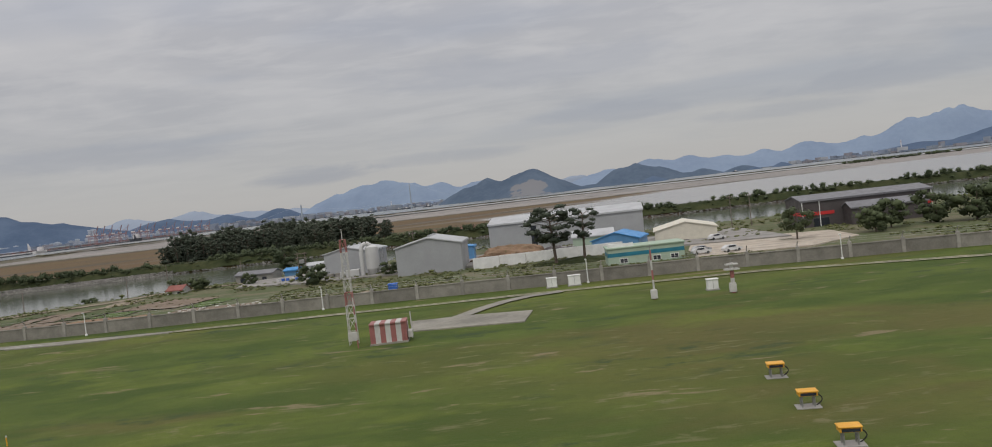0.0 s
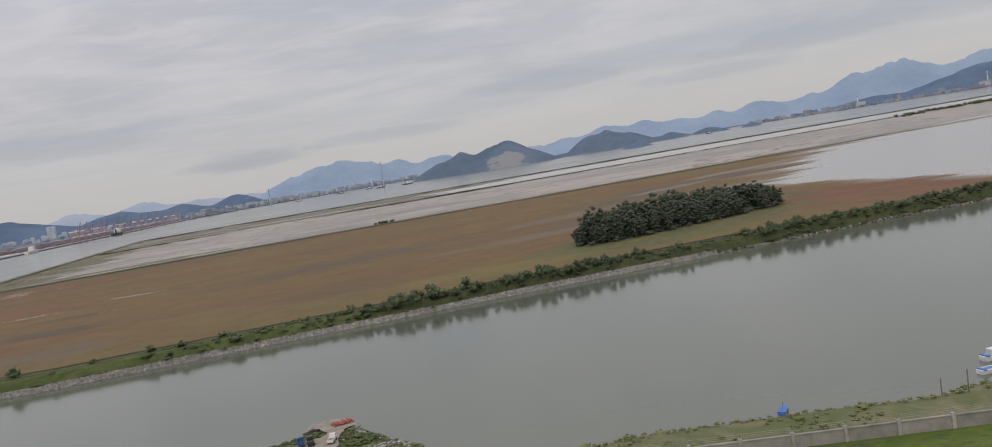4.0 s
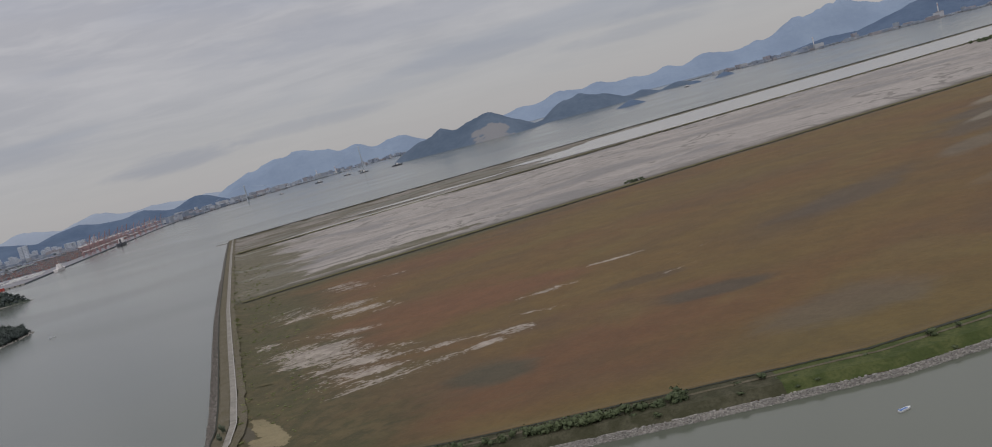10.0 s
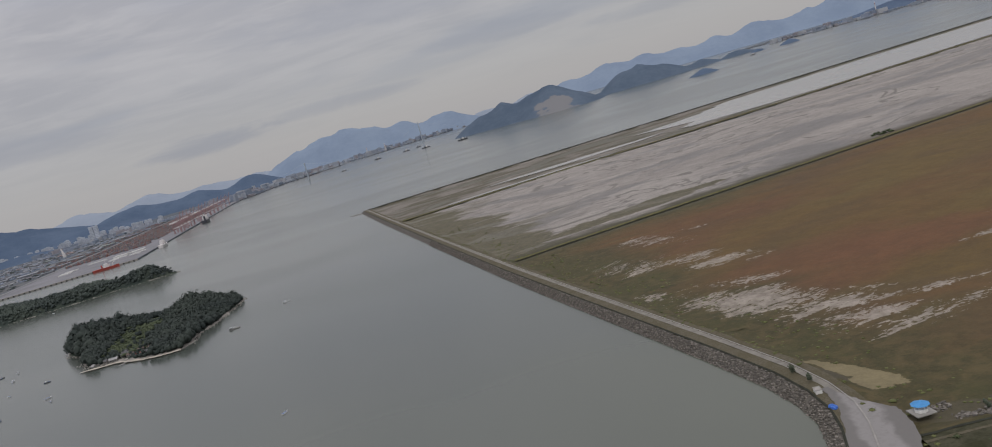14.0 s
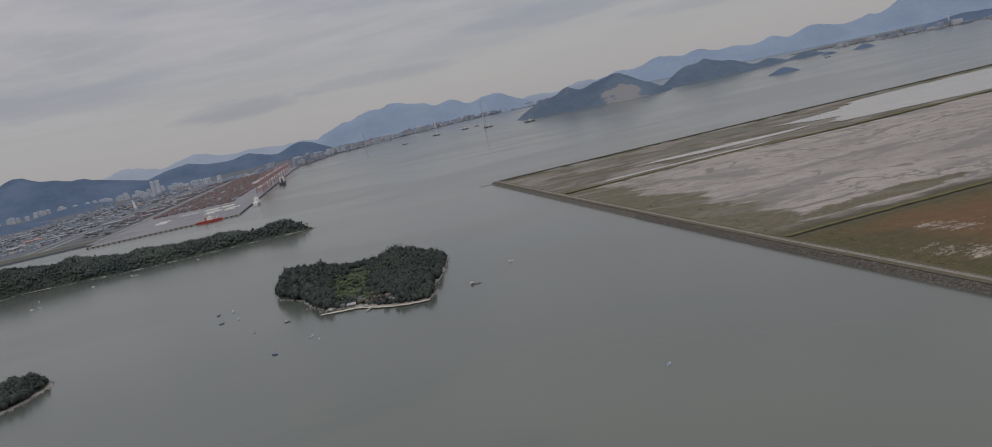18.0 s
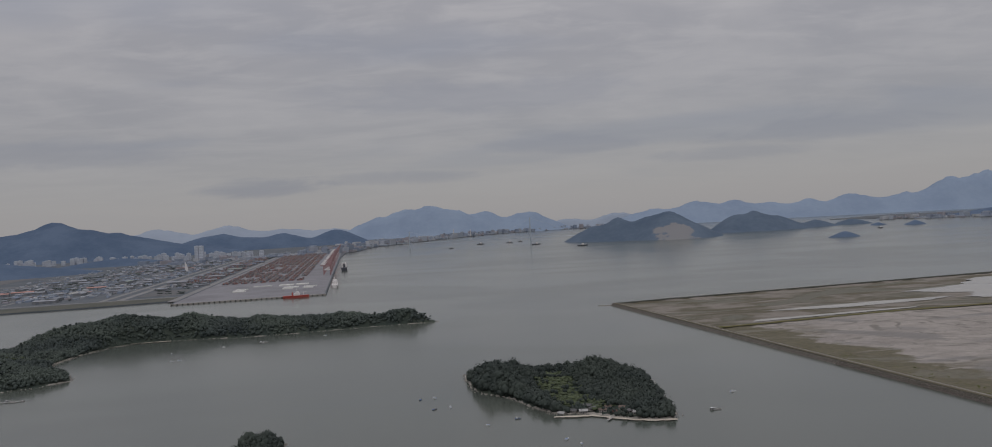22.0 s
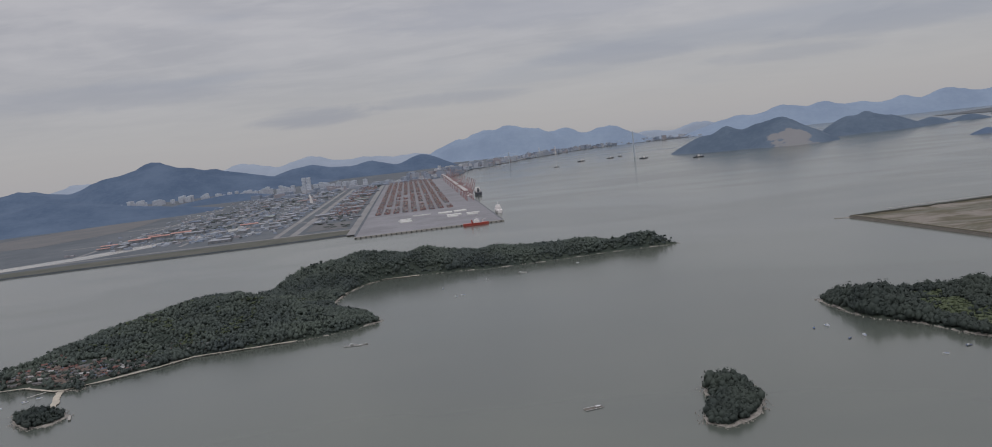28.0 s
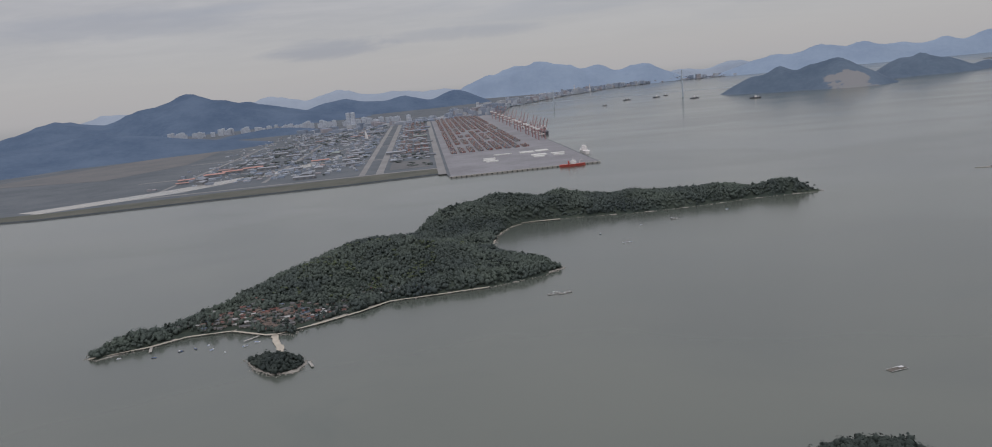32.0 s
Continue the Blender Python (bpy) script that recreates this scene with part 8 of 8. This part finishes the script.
for k in range(11):
    x, y = -0.75 + 0.15 * k, rng.uniform(-0.15, 0.15)
    part("pipe", tubes(((x, y - 0.55, 0.07 + 0.05 * (k % 2)), (x + rng.uniform(-0.15, 0.15), y + 0.55, 0.07 + 0.05 * (k % 2)), 0.065), sides=7), PIPE_RED, rusty)
for x, y, t in ((-117.3, 83.2, 20), (-120.2, 81.9, -30), (-113.6, 82.0, 60)):
    log = thing("driftwood", (x, y, bank_height(x, y) + 0.02), "dark driftwood lying on the stones of the spit", "log", "driftwood on the spit", turn=t)
    part("log_body", tubes(((-0.5, 0, 0.05), (0.5, 0.06, 0.09), 0.08, 0.05), sides=7), BARK, log)
    part("branch", tubes(((0.1, 0.02, 0.07), (0.35, 0.3, 0.16), 0.035, 0.015), sides=5), BARK, log)
sandy = part("ground", patch(TIP, 0.13, 0.16, 8), SPIT_SAND)
tagged(sandy, "pale sandy track and open tip of the spit", "ground", kind="structure")

WOOD = paint("weathered_pole_wood", (0.16, 0.13, 0.11), 0.9, wear=0.2, scale=4)
for x, y, h, arm in ((-48.6, 73.5, 2.9, 0), (-48.0, 72.4, 1.9, 0), (-46.2, 75.4, 2.3, 0), (-35.3, 82.8, 3.0, 0), (-29.0, 87.3, 2.4, 0), (-66.0, 64.6, 3.1, 0), (-58.8, 64.8, 2.4, 0), (-38.0, 79.4, 2.2, 0), (-72.5, 65.5, 1.6, 0), (-74.0, 66.0, 1.3, 0), (24.0, 84.0, 3.6, 1), (26.2, 84.6, 3.6, 1), (-9.4, 84.0, 3.6, 1)):
    pole = thing("utility_pole", (x, y, bank_height(x, y) - 0.1), "slim weathered utility pole on the canal bank", "pole", "utility poles")
    part("shaft", tubes(((0, 0, -0.2), (0.03, 0, h), 0.05, 0.035)), WOOD, pole)
    if arm:
        part("cross_arm", boxes((-0.35, -0.03, h - 0.3, 0.35, 0.03, h - 0.24)), WOOD, pole)
        for sx in (-0.3, 0.0, 0.3):
            part("insulator", tubes(((sx, 0, h - 0.24), (sx, 0, h - 0.14), 0.03, 0.02), sides=6), STRIPE_WHITE, pole)
frame_pole = thing("pylon_frame", (-21.2, 83.4, -0.1), "two-legged power pole frame with cross bars", "pylon")
for sx in (-0.4, 0.4):
    part("leg", tubes(((sx, 0, -0.1), (sx, 0, 2.7), 0.05, 0.04)), WOOD, frame_pole)
part("cross_bar", boxes((-0.7, -0.03, 2.5, 0.7, 0.03, 2.57), (-0.6, -0.03, 2.1, 0.6, 0.03, 2.16), (-0.45, -0.03, 1.2, 0.45, 0.03, 1.25)), WOOD, frame_pole)
part("transformer", boxes((-0.25, -0.15, 1.5, 0.25, 0.15, 1.9), bevel=0.03), WIRE, frame_pole)

pines = make_tree("pine_tree", "spreading dark pine beside the white wall", 4.9, 4.2, 91, PINE, 0.36, 30, clump=0.66, flat=0.7)
pines.matrix_world = pose(4.4, 64.3, 0.0)
pines = make_tree("pine_tree", "slimmer dark pine beside the white wall", 4.5, 3.0, 95, PINE, 0.42, 18, clump=0.68, flat=0.7)
pines.matrix_world = pose(6.7, 64.5, 0.0)
for k, (x, y, h, w, bare) in enumerate(((23.4, 63.0, 2.5, 2.6, 0.3), (29.4, 62.5, 2.0, 2.6, 0.15), (31.5, 64.5, 2.2, 2.6, 0.15), (35.5, 65.0, 2.6, 3.0, 0.12), (37.8, 63.5, 2.8, 3.2, 0.12), (40.6, 64.5, 3.0, 3.4, 0.1), (-24.8, 90.0, 3.1, 2.7, 0.3), (-31.0, 80.2, 1.3, 1.9, 0.05), (-33.4, 80.6, 1.2, 1.8, 0.05), (-25.6, 79.6, 1.2, 1.6, 0.1), (-60.2, 66.2, 1.6, 2.8, 0.1), (-22.2, 88.6, 1.7, 2.0, 0.15), (-10.4, 72.6, 1.2, 1.6, 0.05), (-17.2, 71.6, 1.7, 2.5, 0.05), (-42.4, 80.6, 0.9, 1.6, 0.05), (45.0, 66.0, 2.6, 3.2, 0.1))):
    tree = make_tree("broadleaf_tree", "rounded dark green tree near the canal" if h > 1.8 else "low rounded dark green bush on the bank", h, w, 120 + k, BUSH, bare, 13)
    tree.matrix_world = pose(x, y, bank_height(x, y) - 0.05)


# ---- boats ----
BOAT_WHITE, BOAT_BLUE = paint("white_boat_paint", (0.55, 0.56, 0.57), 0.5, wear=0.2), paint("blue_boat_paint", (0.05, 0.13, 0.34), 0.5, wear=0.15)
RAFT = paint("raft_planks", (0.11, 0.10, 0.088), 0.9, wear=0.3)


def boat(x, y, turn, length, label, colour=None, cabin=True):
    root = thing("boat", (x, y, WATER_Z), label, "boat", "small boats", turn=turn)
    part("hull", hull(length, length * 0.3, length * 0.11, 0.35), colour or BOAT_WHITE, root)
    h = length * 0.11
    if cabin:
        part("cabin", boxes((-length * 0.3, -length * 0.1, h, -length * 0.05, length * 0.1, h + length * 0.16), bevel=0.01), BOAT_WHITE, root)
        part("window", boxes((-length * 0.06, -length * 0.08, h + length * 0.07, -length * 0.045, length * 0.08, h + length * 0.13)), GLASS_AND_DOORWAY, root)
    part("mast", tubes(((length * 0.05, 0, h), (length * 0.05, 0, h + length * 0.3), length * 0.012)), WIRE, root)
    part("deck_boards", boxes((-length * 0.36, -length * 0.09, h - 0.01, length * 0.24, length * 0.09, h + 0.02)), BOAT_BLUE, root)
    part("gunwale", boxes((-length * 0.45, -length * 0.15, h, -length * 0.38, length * 0.15, h + length * 0.03)), BOAT_BLUE, root)
    return root


def barge(x, y, turn, length, label, house=True):
    root = thing("work_raft", (x, y, WATER_Z), label, "raft", turn=turn)
    chance = random.Random(int(abs(x * 7 + y)))
    wide = length * 0.2
    part("deck", boxes((-length / 2, -wide, 0.02, length / 2, wide, 0.2), bevel=0.03), RAFT, root)
    for k in range(7):
        at = -length / 2 + length * (k + 0.5) / 7
        part("float", tubes(((at, -wide * 1.08, 0.0), (at, wide * 1.08, 0.0), 0.15), sides=8), FENDER, root)
    for sy in (-wide, wide):
        part("kerb_beam", boxes((-length / 2, sy - 0.05, 0.2, length / 2, sy + 0.05, 0.3)), BOAT_WHITE, root)
    if house:
        cab = part("cab", boxes((-length * 0.46, -wide * 0.75, 0.2, -length * 0.24, wide * 0.75, 0.85), bevel=0.05), FENDER, root, "dark engine cab")
        part("cab_roof", boxes((-length * 0.47, -wide * 0.85, 0.85, -length * 0.22, wide * 0.85, 0.95), bevel=0.03), BOAT_WHITE, cab, "pale cab roof")
        rack = [((-length * 0.15, wide * 0.8, 0.2), (-length * 0.15, wide * 0.8, 0.85), 0.04), ((length * 0.28, wide * 0.8, 0.2), (length * 0.28, wide * 0.8, 0.95), 0.04), ((-length * 0.15, wide * 0.8, 0.85), (length * 0.28, wide * 0.8, 0.9), 0.04), ((length * 0.28, wide * 0.8, 0.95), (length * 0.36, wide * 0.8, 0.3), 0.04)]
        part("gear_rack", tubes(*rack, sides=6), WIRE, root)
        part("sheet", boxes((-length * 0.14, wide * 0.45, 0.62, length * 0.1, wide * 0.85, 0.7)), BOAT_WHITE, root)
    else:
        part("shade_roof", boxes((length * 0.12, -wide * 0.3, 0.55, length * 0.38, wide * 0.6, 0.6)), BOAT_WHITE, root)
        for sx in (0.14, 0.36):
            part("post", tubes(((length * sx, wide * 0.5, 0.2), (length * sx, wide * 0.5, 0.56), 0.03)), WIRE, root)
    for k in range(9):
        px, py, s = chance.uniform(-0.2, 0.44) * length, chance.uniform(-0.75, 0.4) * wide, chance.uniform(0.05, 0.16)
        part("gear", boxes((px - s, py - s * 0.8, 0.2, px + s, py + s * 0.8, 0.2 + s * chance.uniform(0.6, 1.5)), bevel=0.02), chance.choice((RAFT, WIRE, BOAT_WHITE, TAN_SHEET, FENDER)), root)
    return root


barge(-173.6, 118.0, 20, 4.2, "grey work raft with a small white cabin")
barge(-165.2, 106.8, 25, 3.6, "weathered work raft loaded with gear", False)
barge(-185.2, 109.0, 15, 1.6, "small orange-brown float raft", False)
boat(-196, 120.7, 10, 1.7, "small grey open boat moored in the canal", None, False)
boat(-82.2, 71.9, 60, 2.0, "blue and white skiff on the canal", BOAT_BLUE, False)
boat(-94.4, 69.6, 5, 2.2, "white skiff tied below the wall", None, False)
boat(-66.2, 72.4, 10, 2.6, "white skiff with a blue deck moored by the bank", None, False)
boat(-64.0, 74.9, 5, 3.0, "white fishing boat with a blue deck moored by the bank")
for k, (x, y) in enumerate(((-730.8, 623), (-550.4, 435.8), (-543.4, 438.7), (-527.8, 402.5), (-514.9, 409.7), (-499, 374.3), (-494.7, 367.2), (-510.1, 358.6), (-415.1, 434.8), (-388.6, 261.4), (-742.8, 657.4), (-726.6, 625), (-712.1, 677.4), (-557.7, 457.6), (-551.3, 459.7), (-643.7, 711), (-957, 465.7), (-941.5, 464.7), (-933.5, 459.3), (-967, 459), (-926, 466), (-946, 472), (-951, 468), (-922, 471), (-985, 462))):
    boat(x, y, (k * 47) % 180, 2.3 + 0.4 * (k % 3), "small dark-hulled fishing boat at anchor" if k % 3 == 1 else "small pale fishing boat at anchor", HULL_DARK if k % 3 == 1 else None, k % 2 == 0)
barge(-432.8, 404.3, 5, 4.5, "dark floating raft anchored off the island", True)
barge(-686, 690.5, 0, 6.0, "dark floating raft anchored off the island", True)
barge(-665.0, 379.8, 20, 7.0, "long low fish-farm raft", False)
for k in range(4):
    barge(-781 + 2.8 * k, 513 + (k % 2) * 1.6, 8, 4.2, "dark cluster raft of the fish farm", k == 1)

# ---- villages ----
VILLAGE_ROOFS = [paint(f"{n}_house_roof", c, 0.75, wear=0.15, scale=0.6) for n, c in (("grey", (0.10, 0.10, 0.105)), ("rust_red", (0.13, 0.060, 0.052)), ("white", (0.30, 0.30, 0.30)), ("brown", (0.105, 0.078, 0.066)), ("slate_blue", (0.085, 0.11, 0.15)))]
HOUSE_WALL = paint("pale_house_wall", (0.22, 0.21, 0.195), 0.8, wear=0.15, scale=0.6)


def village_house(roof, colour):
    root = thing("house", (0, 0, -500), f"small {colour}-roofed village house on the shore", "house", "village houses")
    body, top = gable(3.6, 2.5, 1.1, 1.75, 0.2)
    part("house_body", body, HOUSE_WALL, root)
    part("roof", top, roof, root)
    part("door", boxes((-0.3, -1.28, 0, 0.2, -1.24, 0.8)), GLASS_AND_DOORWAY, root)
    part("window", boxes((0.7, -1.28, 0.4, 1.3, -1.24, 0.8)), GLASS_AND_DOORWAY, root)
    part("window", boxes((-1.3, -1.28, 0.4, -0.7, -1.24, 0.8)), GLASS_AND_DOORWAY, root)
    return root


houses = [village_house(r, c) for r, c in zip(VILLAGE_ROOFS, ("grey", "red", "white", "brown", "blue"))]
rng = random.Random(99)
taken, placed = [], 0
for _ in range(5000):
    k = rng.random()
    if k < 0.9:
        x, y = rng.gauss(-926, 16), rng.gauss(498, 7)
    elif k < 0.93:
        x, y = rng.gauss(-872, 8), rng.gauss(533, 4)
    else:
        x, y = rng.gauss(-898, 6), rng.gauss(505, 5)
    if placed > 240 or not inside(LONG_ISLE, x, y) or rim_distance(LONG_ISLE, x, y) < 3.2 or any((x - a) ** 2 + (y - b) ** 2 < 3.6 for a, b in taken):
        continue
    taken.append((x, y))
    copy_thing(houses[rng.choice((0, 0, 0, 1, 1, 2, 3, 3, 4))], pose(x, y, WATER_Z + ISLE_HEIGHT[0](x, y) - 0.15, 0, 0, rng.uniform(-40, 40)) @ Matrix.Scale(rng.uniform(0.5, 0.85), 4))
    placed += 1
for x, y, r in ((-487, 412, 2), (-483, 414, 0), (-479, 410.5, 3), (-475, 407.5, 1), (-470, 405, 0), (-466, 402.5, 2), (-491, 414, 0), (-462, 400, 0), (-476, 415, 3), (-484, 419, 0), (-470, 411, 3), (-496, 413, 2), (-463, 447, 1)):
    copy_thing(houses[r], pose(x, y, WATER_Z + ISLE_HEIGHT[2](x, y) - 0.15, 0, 0, rng.uniform(-60, 40)) @ Matrix.Scale(rng.uniform(0.7, 1.05), 4))
SAND = paint("pale_sand", (0.40, 0.365, 0.31), 0.95, wear=0.15, scale=0.3)
spit = part("ground", ribbon(along([(-917, 482), (-913, 470), (-908, 460), (-903, 446)], 1.5), -1.6, 1.6, WATER_Z + 0.35, lambda x, y: 0.0, 0.4, 3), SAND)
tagged(spit, "pale sand spit joining the islet to the village", "sand", kind="structure")
for knots, wide in (([(-976, 477), (-972, 466)], 1.4), ([(-924, 480), (-930, 472)], 1.2), ([(-888, 436), (-884, 428)], 1.2), ([(-476, 402), (-480, 396)], 1.2)):
    pier = part("pier", ribbon(along(knots, 1.0), -wide / 2, wide / 2, WATER_Z + 0.5, lambda x, y: 0.0), CONCRETE)
    tagged(pier, "narrow concrete landing pier", "pier")
seawall = part("trim", ribbon(along([(-1000, 463), (-976, 474.5), (-962, 487), (-941, 490.5), (-921, 479.5), (-915, 479), (-904, 487.5), (-897, 492.5), (-879, 508.5), (-867, 523.5), (-840, 529.8), (-812, 537)], 2.0), -0.4, 1.1, WATER_Z + 0.75, lambda x, y: 0.0, 0.15, 4), SAND)
tagged(seawall, "pale concrete shore road along the village", "road", kind="structure")
beach = part("ground", ribbon(along([(-812, 620), (-818, 645), (-816, 680), (-808, 708), (-796, 726), (-764, 728)], 3.0), -1.5, 1.8, WATER_Z + 0.45, lambda x, y: 0.0, 0.4, 6), SAND)
tagged(beach, "pale crescent beach in the island's bay", "sand", kind="structure")
point = part("ground", ribbon(along([(-500, 408), (-484, 406.5), (-470, 396.5), (-461, 392.5), (-450, 392)], 2.0), -1.4, 1.0, WATER_Z + 0.4, lambda x, y: 0.0, 0.5, 7), SAND)
tagged(point, "pale sandy foreshore below the houses", "sand", kind="structure")
for proto in houses:
    for o in (*proto.children_recursive, proto):
        bpy.data.objects.remove(o)
# low bright scrub in the clearings of the island
rng = random.Random(131)
SCRUB = leaf_paint("clearing_scrub", (0.058, 0.076, 0.044), (0.086, 0.105, 0.056), 0.3, 0.08, 0.15)
low = []
for cx, cy, r in ((-492, 490, 9), (-493, 470, 11), (-492, 454, 11), (-490, 437, 10), (-482, 424, 8)):
    for _ in range(260):
        x, y = cx + rng.gauss(0, r * 0.5), cy + rng.gauss(0, r * 0.5)
        if inside(MID_ISLE, x, y) and rim_distance(MID_ISLE, x, y) > 3:
            s = rng.uniform(0.7, 1.5) * (1.6 if rng.random() < 0.15 else 1.0)
            low.append((x, y, WATER_Z + ISLE_HEIGHT[2](x, y) - 0.2 * s, s * 1.9, s * 0.9))
for _ in range(2200):
    x, y = rng.uniform(-930, -820), rng.uniform(520, 640)
    if inside(LONG_ISLE, x, y) and rim_distance(LONG_ISLE, x, y) > 5 and fractal(x, y, 18, 3, 8) > 0.22:
        s = rng.uniform(0.9, 1.8)
        low.append((x, y, WATER_Z + ISLE_HEIGHT[0](x, y) + 0.9, s * 1.6, s))
tagged(scatter("scrub", low, LIGHT_CROWNS, SCRUB, 132, None, "", True), "bright low scrub in the island clearings", "bush", kind="stuff")
# loose trees standing above the island woods
rng = random.Random(123)
tops = []
for outline, h, count in ((LONG_ISLE, ISLE_HEIGHT[0], 420), (MID_ISLE, ISLE_HEIGHT[2], 45)):
    xs, ys = [p[0] for p in outline], [p[1] for p in outline]
    while count:
        x, y = rng.uniform(min(xs), max(xs)), rng.uniform(min(ys), max(ys))
        if inside(outline, x, y) and rim_distance(outline, x, y) > 3 and fractal(x, y, 30, 3) > -0.05 and not (-504 < x < -480 and 414 < y < 505):
            tops.append((x, y, WATER_Z + h(x, y) + 0.4, rng.uniform(2.0, 2.8), rng.uniform(2.6, 3.6)))
            count -= 1
tagged(scatter("emergent_trees", tops, LIGHT_CROWNS, ISLE, 124), "taller dark pines standing out of the island woods", "tree", kind="stuff")
